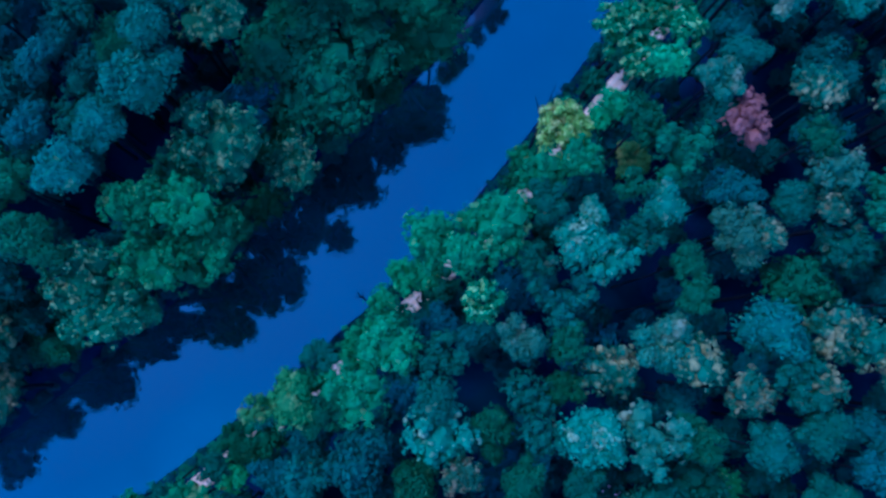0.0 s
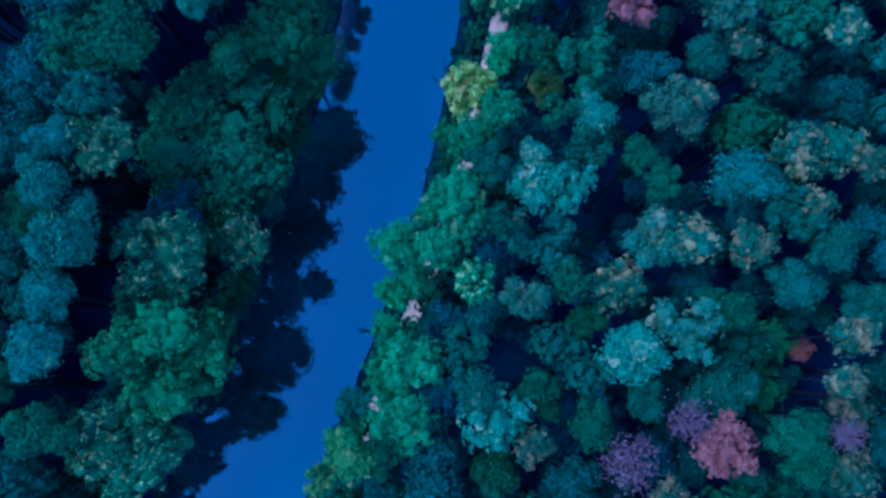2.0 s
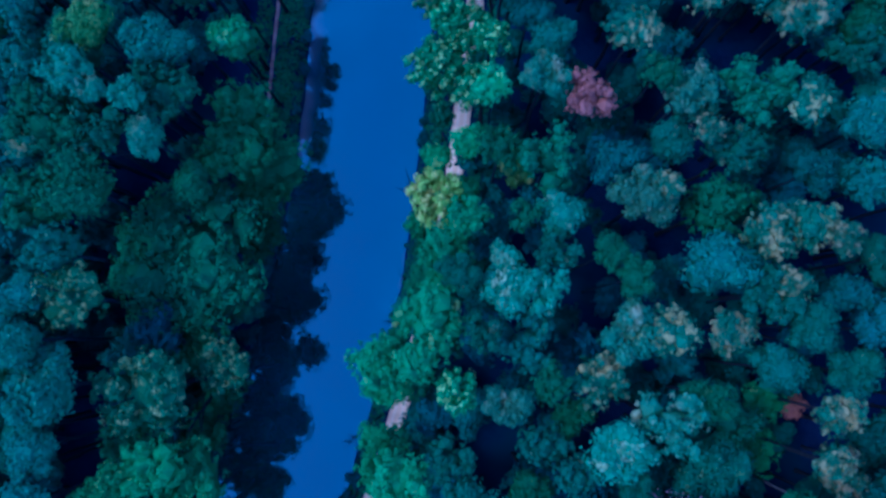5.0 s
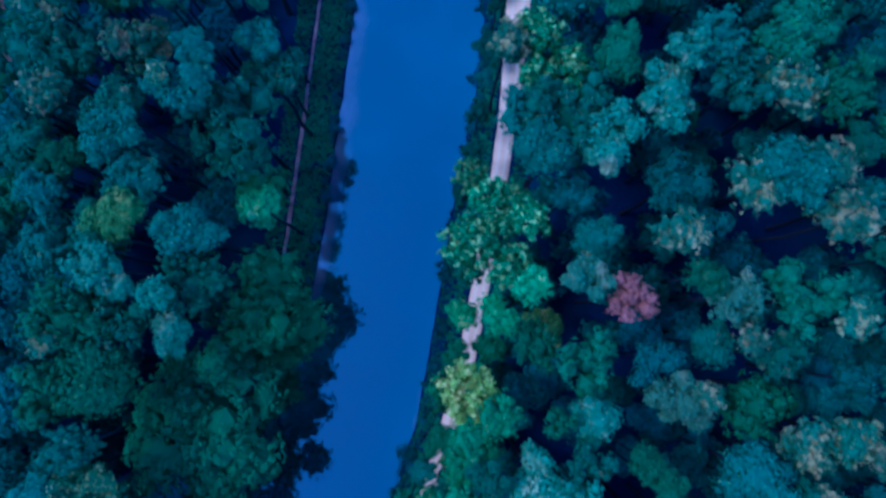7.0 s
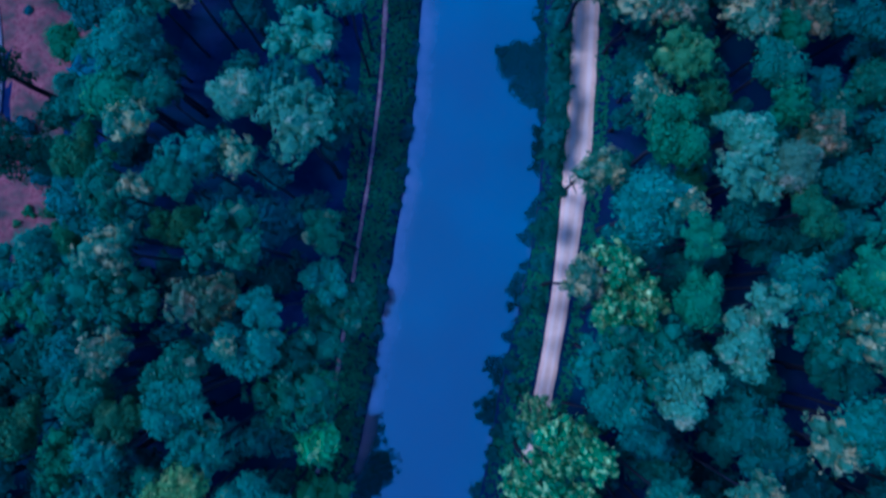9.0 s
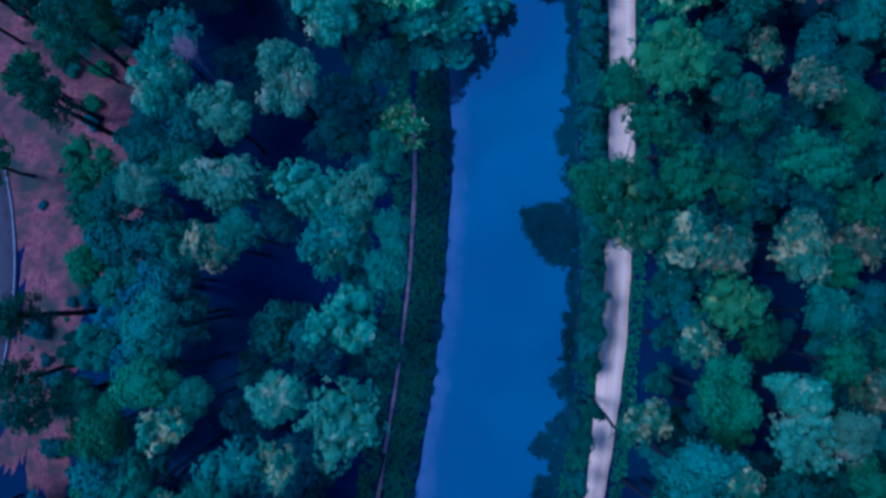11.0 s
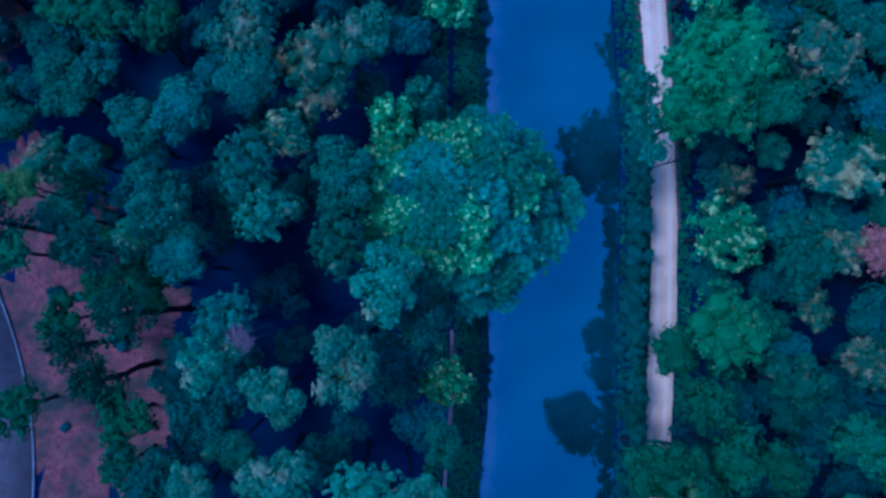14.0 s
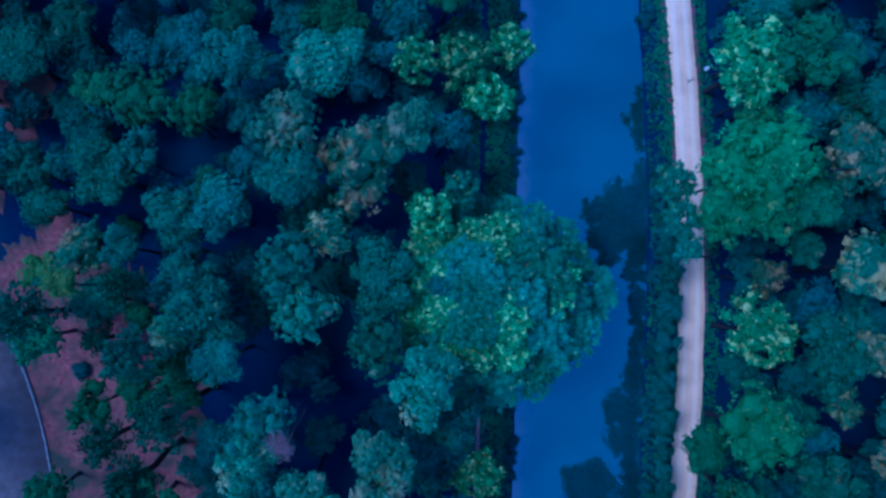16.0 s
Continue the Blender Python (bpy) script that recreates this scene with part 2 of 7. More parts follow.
def mesh_object(name, verts, faces, material, uvs=None, smooth_faces=True):
    me = bpy.data.meshes.new(name)
    me.from_pydata(verts, [], faces)
    if uvs:
        layer = me.uv_layers.new(name="UVMap")
        flat = [c for f in faces for v in f for c in uvs[v]]
        layer.data.foreach_set("uv", flat)
    if smooth_faces:
        me.polygons.foreach_set("use_smooth", [True] * len(me.polygons))
    me.materials.append(material)
    me.update()
    return new(name, me)


def strip(name, rows, material, uvs=None):
    """A sheet from rows of points of one length."""
    n = len(rows[0])
    verts = [p for row in rows for p in row]
    faces = [(a * n + b, a * n + b + 1, (a + 1) * n + b + 1, (a + 1) * n + b)
             for a in range(len(rows) - 1) for b in range(n - 1)]
    return mesh_object(name, verts, faces, material, uvs)


YS = [-900, -600, -400, -250, -150, -100, -80] + [-70 + 2 * i for i in range(141)] + [230, 260, 300, 400, 600, 900]


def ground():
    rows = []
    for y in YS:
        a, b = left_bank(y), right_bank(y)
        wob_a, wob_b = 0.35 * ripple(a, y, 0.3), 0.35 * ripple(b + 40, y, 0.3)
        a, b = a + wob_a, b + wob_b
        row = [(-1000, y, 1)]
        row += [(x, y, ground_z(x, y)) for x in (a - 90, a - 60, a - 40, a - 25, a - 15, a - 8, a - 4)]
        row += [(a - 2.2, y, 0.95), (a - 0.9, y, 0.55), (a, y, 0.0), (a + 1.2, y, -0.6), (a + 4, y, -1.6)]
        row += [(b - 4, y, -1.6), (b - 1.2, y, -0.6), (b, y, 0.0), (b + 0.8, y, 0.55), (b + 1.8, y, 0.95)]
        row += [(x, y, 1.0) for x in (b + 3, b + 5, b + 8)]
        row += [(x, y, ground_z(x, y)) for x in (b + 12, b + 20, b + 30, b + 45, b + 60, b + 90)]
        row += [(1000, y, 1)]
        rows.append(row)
    return tagged(strip("ground", rows, FLOOR), "forest floor with leaf mould and canal banks, navy gap shade in its colour", "ground", kind="structure")


def water():
    rows, uvs = [], []
    for y in YS:
        a, b = left_bank(y) - 0.7, right_bank(y) + 0.7
        for u in (0, 1, 2, 3, 5):
            uvs.append((u - 0.7 + max(0, (38 - y) / 5), y))
        for u in (5, 3, 2, 1, 0):
            uvs.append((u + 1.2, y))
        rows.append([(a + u, y, 0) for u in (0, 1, 2, 3, 5)] + [(b - u, y, 0) for u in (5, 3, 2, 1, 0)])
    return tagged(strip("water", rows, WATER, uvs), "still blue canal water reflecting sky and trees", "water", kind="structure")


def path_strip(name, centre, width, z, y0, y1, material, label, edge=0.25):
    rows, uvs = [], []
    steps = int((y1 - y0) / 0.8)
    for i in range(steps + 1):
        y = y0 + (y1 - y0) * i / steps
        c, half = centre(y), width(y)
        h1 = half * (1 + edge * ripple(c + 11, y, 0.45))
        h2 = half * (1 + edge * ripple(c + 51, y, 0.45))
        rows.append([(c - h1 - 0.1, y, z - 0.08), (c - h1, y, z), (c - h1 * 0.4, y, z + 0.02), (c + h2 * 0.4, y, z + 0.02), (c + h2, y, z), (c + h2 + 0.1, y, z - 0.08)])
        uvs += [(0, y), (0.03, y), (0.3, y), (0.7, y), (0.97, y), (1, y)]
    return tagged(strip(name, rows, material, uvs), label, "path", kind="structure")


def litter_patch(name, cx, cy, rx, ry, seed):
    """A patch of bare, leaf-strewn ground with an uneven outline."""
    bm = bmesh.new()
    rings, n = 7, 150
    centre = bm.verts.new((cx, cy, ground_z(cx, cy) + 0.06))
    last = None
    for k in range(1, rings + 1):
        ring = []
        for i in range(n):
            a = 2 * math.pi * i / n
            f = k / rings * (1 + sum(g * noise.noise(Vector((math.cos(a) * q + seed, math.sin(a) * q, 0.3))) for q, g in ((1.9, 0.4), (5.3, 0.3), (14.0, 0.22))))
            x, y = cx + rx * f * math.cos(a), cy + ry * f * math.sin(a)
            ring.append(bm.verts.new((x, y, ground_z(x, y) + (0.06 if k < rings else -0.05))))
        for i in range(n):
            j = (i + 1) % n
            bm.faces.new((centre, ring[i], ring[j]) if last is None else (last[i], ring[i], ring[j], last[j]))
        last = ring
    me = bpy.data.meshes.new(name)
    bm.to_mesh(me)
    bm.free()
    me.materials.append(LITTER)
    return tagged(new(name, me), "reddish brown leaf litter on open woodland ground", "ground", kind="structure")


def arc_band(name, cx, cy, r0, r1, a0, a1, z0, z1, material, label, category):
    """A curved band with sides, between two radii."""
    rows = []
    for i in range(61):
        a = radians(a0 + (a1 - a0) * i / 60)
        c, s = math.cos(a), math.sin(a)
        rows.append([(cx + r * c, cy + r * s, z) for r, z in ((r0, z0), (r0, z1), (r1, z1), (r1, z0))])
    return tagged(strip(name, rows, material), label, category, kind="structure")


ground()
water()
path_strip("towpath", towpath, lambda y: 1.0 + 0.5 * min(1, max(0, (y - 55) / 15)), 1.07, -60, 200, GRAVEL, "pale crushed-stone towpath beside the canal", 0.10)
path_strip("foot_trail", foot_trail, lambda y: 0.16 + 0.07 * ripple(3, y, 0.11), 1.05, 34, 100, EARTH, "narrow worn reddish footpath along the grassy bank", 0.6)
for side, name in ((-1, "verge_earth"), (1, "verge_earth")):
    path_strip(name, lambda y, k=side: towpath(y) + k * (1.75 + 0.2 * ripple(k, y, 0.2)), lambda y: 0.28 + 0.22 * ripple(8, y, 0.16), 1.06, 112, 200, RED_EARTH, "bare reddish earth strip along the towpath", 0.5)
litter_patch("clearing", -43.0, 94, 10.0, 19, 1.3)
litter_patch("clearing", -38.5, 100, 5.5, 9, 2.9)
litter_patch("clearing", -46, 67, 5.5, 12, 7.7)
litter_patch("clearing", -50.5, 112, 5.5, 8, 4.1)
litter_patch("clearing", -57, 133, 4.5, 11, 9.4)
ROAD = (-99.6, 82.0)
arc_band("road", *ROAD, 43.0, 50.9, -88, 88, 0.6, 1.32, ASPHALT, "grey asphalt road curving past the wood", "road")
arc_band("kerb", *ROAD, 50.9, 51.03, -88, 88, 0.6, 1.42, CONCRETE, "pale concrete kerb along the road", "kerb")


# ---------------------------------------------------------------- plants
def quads(points, normals, size, tilt, gen):
    """Leaf sprays: small bent cards round the given normals, two triangles each side of a midrib."""
    count = len(points)
    n = normals + gen.normal(0, tilt, (count, 3))
    n /= np.linalg.norm(n, axis=1, keepdims=True)
    side = np.cross(n, gen.normal(0, 1, (count, 3)))
    side /= np.linalg.norm(side, axis=1, keepdims=True) + 1e-9
    up = np.cross(n, side)
    s = size * gen.uniform(0.6, 1.35, (count, 1))
    a = points - side * s * 0.40 - n * s * 0.12 + up * s * 0.15
    b = points - up * s * 0.62
    c = points + side * s * 0.40 - n * s * 0.12 + up * s * 0.15
    d = points + up * s * 0.80
    verts = np.stack([a, b, c, d], 1).reshape(-1, 3)
    k = np.arange(count)[:, None] * 4
    faces = np.concatenate([k + (0, 1, 3), k + (1, 2, 3)], 1).reshape(-1, 3)
    return verts, faces


def ball(centre, radius, gen, rough=0.12, fine=2):
    """A lumpy closed core inside a lobe of leaves."""
    bm = bmesh.new()
    bmesh.ops.create_icosphere(bm, subdivisions=fine, radius=1.0)
    off = gen.uniform(0, 50)
    v = np.array([q.co * (1 + rough * noise.noise(q.co * 2.0 + Vector((off, 0, 0)))) for q in bm.verts]) * radius + centre
    f = np.array([[q.index for q in face.verts] for face in bm.faces])
    bm.free()
    return v, f


def join_parts(name, parts):
    verts, faces, at = [], [], 0
    for v, f in parts:
        verts.append(v)
        faces.append(f + at)
        at += len(v)
    me = bpy.data.meshes.new(name)
    me.from_pydata(np.concatenate(verts).tolist(), [], np.concatenate(faces).tolist())
    me.materials.append(None)
    me.update()
    return me


def dome_of(gen, count, spread, flat):
    """Lobes of a broad old crown of radius about one: many even ones over a dome."""
    out = [(np.array([0, 0, -0.05]), 0.62)]
    for i in range(count):
        up = -0.15 + 1.1 * (i + 0.5) / count
        a = i * 2.4 + gen.uniform(-0.45, 0.45)
        ring = math.sqrt(max(0.03, 1 - max(up, 0) ** 2)) * spread * gen.uniform(0.78, 1.14)
        out.append((np.array([ring * math.cos(a), ring * math.sin(a), up * flat * gen.uniform(0.8, 1.15)]), gen.uniform(0.17, 0.31)))
    return out


def lobes_of(gen, count, spread, flat):
    """Lobes of a crown of radius about one: a few broad uneven ones, with small ones budding from them."""
    out = [(np.array([0, 0, 0.05]), gen.uniform(0.50, 0.62))]
    broad = max(3, count // 3)
    start = gen.uniform(0, 6.28)
    for i in range(broad):
        a = start + 2 * math.pi * (i + gen.uniform(-0.32, 0.32)) / broad
        far = spread * gen.uniform(0.55, 1.05)
        out.append((np.array([far * math.cos(a), far * math.sin(a), flat * gen.uniform(-0.35, 0.7)]), gen.uniform(0.30, 0.48)))
    for _ in range(count - broad):
        c, r = out[int(gen.integers(0, broad + 1))]
        d = gen.normal(0, 1, 3) + (0, 0, 0.45)
        d /= np.linalg.norm(d)
        out.append((c + d * r * (1, 1, flat * 1.5) * gen.uniform(0.7, 1.0), gen.uniform(0.15, 0.27)))
    return out


def crown_mesh(name, seed, lobes=13, leaves=2100, size=0.075, spread=0.64, flat=0.55, shag=0.13, plan=lobes_of):
    """A crown of radius about one: lobes set with leaf sprays that lie along them, over closed cores."""
    gen = np.random.default_rng(seed)
    blobs = plan(gen, lobes, spread, flat)
    area = sum(r * r for _, r in blobs)
    squash = np.array([gen.uniform(0.84, 1.22), gen.uniform(0.84, 1.22), 1.0])
    off = Vector((seed % 37, 0, 0))
    parts = [ball(c * squash, r * 0.84, gen, 0.35, 2 if r > 0.5 else 1) for c, r in blobs]
    for c, r in blobs:
        count = int(leaves * r * r / area)
        d = gen.normal(0, 1, (count, 3))
        d[:, 2] = np.where(d[:, 2] < -0.35, -d[:, 2], d[:, 2])
        d /= np.linalg.norm(d, axis=1, keepdims=True)
        lump = np.array([noise.noise(Vector(k) * (3.2 * r / 0.3) + off) + 0.5 * noise.noise(Vector(k) * (7.5 * r / 0.3) + off) for k in d])
        p = c + d * (r * (1 + shag * 1.7 * lump + gen.normal(0, shag * 0.35, count)))[:, None]
        keep = np.ones(count, bool)
        for c2, r2 in blobs:
            if c2 is not c:
                keep &= np.linalg.norm(p - c2, axis=1) > r2 * 0.82
        parts.append(quads(p[keep] * squash, d[keep] + (0, 0, 0.25), size, 0.34, gen))
    return join_parts(name, parts)


def tuft_crown_mesh(name, seed, lobes=24, tufts=210, leaves=17, size=0.055, spread=0.62, flat=0.5, reach=0.10, plan=lobes_of):
    """A crown of radius about one whose lobes carry small tufts of leaves, with shaded clefts between them."""
    gen = np.random.default_rng(seed)
    blobs = plan(gen, lobes, spread, flat)
    area = sum(r * r for _, r in blobs)
    squash = np.array([gen.uniform(0.86, 1.18), gen.uniform(0.86, 1.18), 1.0])
    parts = [ball(c * squash, r * 0.74, gen, 0.35, 2 if r > 0.5 else 1) for c, r in blobs]
    for c, r in blobs:
        count = max(4, int(tufts * r * r / area * 1.5))
        d = gen.normal(0, 1, (count, 3))
        d[:, 2] = np.where(d[:, 2] < -0.3, -d[:, 2], d[:, 2])
        d /= np.linalg.norm(d, axis=1, keepdims=True)
        q = c + d * (r * gen.uniform(0.86, 1.1, (count, 1)))
        keep = np.ones(count, bool)
        for c2, r2 in blobs:
            if c2 is not c:
                keep &= np.linalg.norm(q - c2, axis=1) > r2 * 0.85
        for k in np.flatnonzero(keep):
            out = gen.normal(0, 1, (leaves, 3)) + 0.9 * d[k]
            out /= np.linalg.norm(out, axis=1, keepdims=True)
            far = reach * gen.uniform(0.75, 1.3)
            parts.append(quads((q[k] + out * far * gen.uniform(0.35, 1.1, (leaves, 1))) * squash, out + 0.7 * d[k] + (0, 0, 0.3), size, 0.45, gen))
    return join_parts(name, parts)


def open_crown_mesh(name, seed, clumps=46, leaves=34, size=0.10):
    """A light crown: separate sprays of leaves with gaps between them."""
    gen = np.random.default_rng(seed)
    parts = []
    for i in range(clumps):
        d = gen.normal(0, 1, 3)
        d /= np.linalg.norm(d)
        d[2] = abs(d[2]) * 1.1 - 0.35
        c = d * gen.uniform(0.35, 0.9) * np.array([1, 1, 0.8])
        r = gen.uniform(0.13, 0.24)
        q = gen.normal(0, 1, (leaves, 3))
        q /= np.linalg.norm(q, axis=1, keepdims=True)
        q[:, 2] = np.abs(q[:, 2]) - 0.3
        parts.append(ball(c, r * 0.6, gen, 0.3, 1))
        parts.append(quads(c + q * r * gen.uniform(0.6, 1.15, (leaves, 1)), q, size, 0.6, gen))
    return join_parts(name, parts)


def limb(parts, start, end, r0, r1, gen, sides=5, bends=3):
    """A tapered, slightly bent limb."""
    start, end = np.array(start, float), np.array(end, float)
    axis = end - start
    axis = axis / np.linalg.norm(axis)
    u = np.cross(axis, (0.3, 0.9, 0.2))
    u /= np.linalg.norm(u)
    v = np.cross(axis, u)
    length = np.linalg.norm(end - start)
    verts = []
    for i in range(bends + 1):
        t = i / bends
        c = start + (end - start) * t
        if 0 < i < bends:
            c = c + gen.normal(0, 0.010, 3) * length
        r = r0 + (r1 - r0) * t
        for k in range(sides):
            a = 2 * math.pi * k / sides
            verts.append(c + r * (u * math.cos(a) + v * math.sin(a)))
    faces = []
    for i in range(bends):
        for k in range(sides):
            a, b = i * sides + k, i * sides + (k + 1) % sides
            faces += [(a, b, b + sides), (a, b + sides, a + sides)]
    parts.append((np.array(verts), np.array(faces)))


def trunk_mesh(name, seed, bare=0.62, limbs=6):
    """A trunk 20 m high with limbs that reach 4 m, tapered, flared at the foot."""
    gen = np.random.default_rng(seed)
    parts = []
    limb(parts, (0, 0, -0.3), (0, 0, 0.9), 0.48, 0.33, gen, 6, 2)
    limb(parts, (0, 0, 0.9), (0.1, 0.1, 20 * bare + 1), 0.33, 0.24, gen, 6, 3)
    limb(parts, (0.1, 0.1, 20 * bare + 1), (0.2, 0, 18.5), 0.24, 0.05, gen, 5, 3)
    for i in range(limbs):
        a = i * 2.4
        z = 20 * bare + 1.0 + i * 0.6
        far = gen.uniform(1.2, 2.3)
        limb(parts, (0.1, 0.1, z), (far * math.cos(a), far * math.sin(a), z + gen.uniform(2, 4)), 0.14, 0.03, gen, 4, 2)
    me = join_parts(name, parts)
    me.polygons.foreach_set("use_smooth", [True] * len(me.polygons))
    return me


def twig_mesh(name, seed):
    """Bare, forked branches of a dying crown, radius about one."""
    gen = np.random.default_rng(seed)
    parts = []
    for i in range(16):
        a, far, up = i * 2.4, gen.uniform(0.5, 0.95), gen.uniform(0.1, 0.85)
        tip = np.array([far * math.cos(a), far * math.sin(a), up])
        limb(parts, (0, 0, -0.6), tip, 0.028, 0.010, gen, 4, 3)
        for k in range(7):
            f = gen.uniform(0.4, 1.0)
            root = np.array([0, 0, -0.6]) * (1 - f) + tip * f
            end = root + gen.normal(0, 0.17, 3) + (0, 0, 0.06)
            limb(parts, root, end, 0.014, 0.005, gen, 3, 2)
            for j in range(2):
                limb(parts, end, end + gen.normal(0, 0.10, 3), 0.007, 0.003, gen, 3, 1)
    pts = gen.normal(0, 0.40, (420, 3)) * (1, 1, 0.5) + (0, 0, 0.3)
    parts.append(quads(pts, np.tile((0.0, 0, 1), (420, 1)), 0.085, 0.7, gen))
    return join_parts(name, parts)


def needle_mesh(name, seed):
    """Tufts of a pine's crown round its top."""
    gen = np.random.default_rng(seed)
    parts = []
    for i in range(30):
        a, z = i * 2.4, gen.uniform(-0.7, 0.9)
        far = (1.0 - 0.6 * (z + 0.7) / 1.6) * gen.uniform(0.35, 1.0)
        c = np.array([far * math.cos(a), far * math.sin(a), z])
        limb(parts, (0, 0, z - 0.15), c, 0.03, 0.012, gen, 4, 2)
        q = gen.normal(0, 1, (42, 3))
        q /= np.linalg.norm(q, axis=1, keepdims=True)
        parts.append(quads(c + q * gen.uniform(0.1, 0.27, (42, 1)), q, 0.10, 0.8, gen))
    return join_parts(name, parts)


CROWNS = [crown_mesh("crown", 100 + i, 14 + 2 * i, 1700, 0.082, 0.60 + 0.03 * (i % 4), 0.48 + 0.08 * (i % 3), 0.13 + 0.02 * (i % 3)) for i in range(5)]
CROWNS += [tuft_crown_mesh("crown", 130 + i, 16 + 2 * i, 135, 12, 0.074, 0.60 + 0.03 * i, 0.5 + 0.04 * i, 0.11) for i in range(4)]
BIG_CROWNS = [tuft_crown_mesh("crown", 200 + i, 34, 620, 14, 0.042, 0.74, 0.52, 0.075, dome_of) for i in range(3)]
CLUSTER_CROWNS = [tuft_crown_mesh("crown", 160 + i, 24, 130, 17, 0.066, 0.62, 0.5, 0.125) for i in range(5)]
MID_CROWNS = [crown_mesh("crown", 250 + i, 16, 950, 0.118, 0.64, 0.5, 0.16) for i in range(5)]
LOW_CROWNS = [crown_mesh("crown", 300 + i, 10, 400, 0.170, 0.66, 0.4, 0.18) for i in range(4)]
OPEN_CROWNS = [open_crown_mesh("crown", 400 + i, clumps=64, leaves=30) for i in range(4)]
TWIGS = [twig_mesh("crown", 500 + i) for i in range(2)]
NEEDLES = [needle_mesh("crown", 600 + i) for i in range(2)]
TRUNKS = [trunk_mesh("trunk", 700 + i) for i in range(5)]
POLES = [trunk_mesh("trunk", 720 + i, bare=0.7, limbs=4) for i in range(2)]
SHRUBS = [crown_mesh("shrub", 800 + i, 5, 260, 0.22, 0.6, 0.45, 0.2) for i in range(3)]

LABEL = {
    "G": "broadleaf tree with a full green crown",
    "T": "broadleaf tree with a rounded blue-green crown",
    "L": "broadleaf tree with a pale rounded blue-green crown",
    "B": "broadleaf tree with a fresh bright-green crown",
    "M": "mid-height broadleaf tree, its green crown toned down for shade",
    "Y": "broadleaf tree with yellow-green leaves, partly turned",
    "O": "broadleaf tree with olive crown and pale turning leaves",
    "K": "broadleaf tree with a green crown speckled pale yellow",
    "H": "broadleaf tree with a fresh mid-green crown",
    "P": "tree with a dry pinkish red-brown crown",
    "W": "dying tree with bare pale pinkish branches",
    "E": "low dark-green tree at the edge of the wood",
    "U": "young shaded tree in a gap of the wood",
    "A": "slender green tree leaning over the towpath",
    "V": "vivid yellow-green tree leaning over the towpath",
    "S": "open light-green tree with yellow leaf tips",
    "D": "low understorey tree, its green darkened for the shade below the canopy",
    "N": "tall pine with a long bare trunk",
}
NAME = {"H": "fresh_leaved_tree", "K": "speckled_tree", "T": "blue_green_tree", "V": "vivid_leaved_tree", "U": "young_tree", "E": "edge_tree", "A": "slender_tree", "L": "pale_leaved_tree", "B": "bright_leaved_tree", "M": "mid_storey_tree", "S": "open_crowned_tree", "Y": "yellow_leaved_tree", "O": "turning_tree", "G": "green_tree", "P": "red_brown_tree", "W": "dead_tree", "N": "pine_tree", "D": "understorey_tree"}


def part(name, mesh, material, parent, place, scale, turn=0.0, label=""):
    ob = new(name, mesh)
    ob.parent = parent
    ob.location, ob.scale, ob.rotation_euler = place, scale, (0, 0, turn)
    ob.material_slots[0].link = "OBJECT"
    ob.material_slots[0].material = material
    return tagged(ob, label)


def tree(kind, x, y, h, r, lean=0.0):
    """A tree of height h with a crown of radius r, whose top leans over by so many metres."""
    root = new(NAME.get(kind, "broadleaf_tree"))
    root.empty_display_size = 0.5
    root.location = (x, y, ground_z(x, y) - 0.05)
    group = "trees of the wood by the towpath" if x > right_bank(y) else "trees of the wood by the foot trail"
    tagged(root, LABEL[kind], "tree", group)
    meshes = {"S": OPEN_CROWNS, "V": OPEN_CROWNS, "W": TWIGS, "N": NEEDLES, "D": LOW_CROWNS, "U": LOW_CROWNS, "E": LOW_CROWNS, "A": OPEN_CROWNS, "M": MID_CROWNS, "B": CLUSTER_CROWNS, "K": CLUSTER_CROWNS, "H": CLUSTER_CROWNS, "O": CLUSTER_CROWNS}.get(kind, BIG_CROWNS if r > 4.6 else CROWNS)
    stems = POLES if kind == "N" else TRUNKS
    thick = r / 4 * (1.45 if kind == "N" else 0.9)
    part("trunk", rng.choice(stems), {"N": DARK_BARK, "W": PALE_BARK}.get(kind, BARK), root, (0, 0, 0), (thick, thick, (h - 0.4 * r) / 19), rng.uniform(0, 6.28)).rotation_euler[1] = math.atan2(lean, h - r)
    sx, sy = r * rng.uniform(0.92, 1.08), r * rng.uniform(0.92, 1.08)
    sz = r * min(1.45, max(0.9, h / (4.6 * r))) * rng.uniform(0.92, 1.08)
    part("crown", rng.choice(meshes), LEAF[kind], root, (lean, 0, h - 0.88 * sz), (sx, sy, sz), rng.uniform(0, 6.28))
    return root


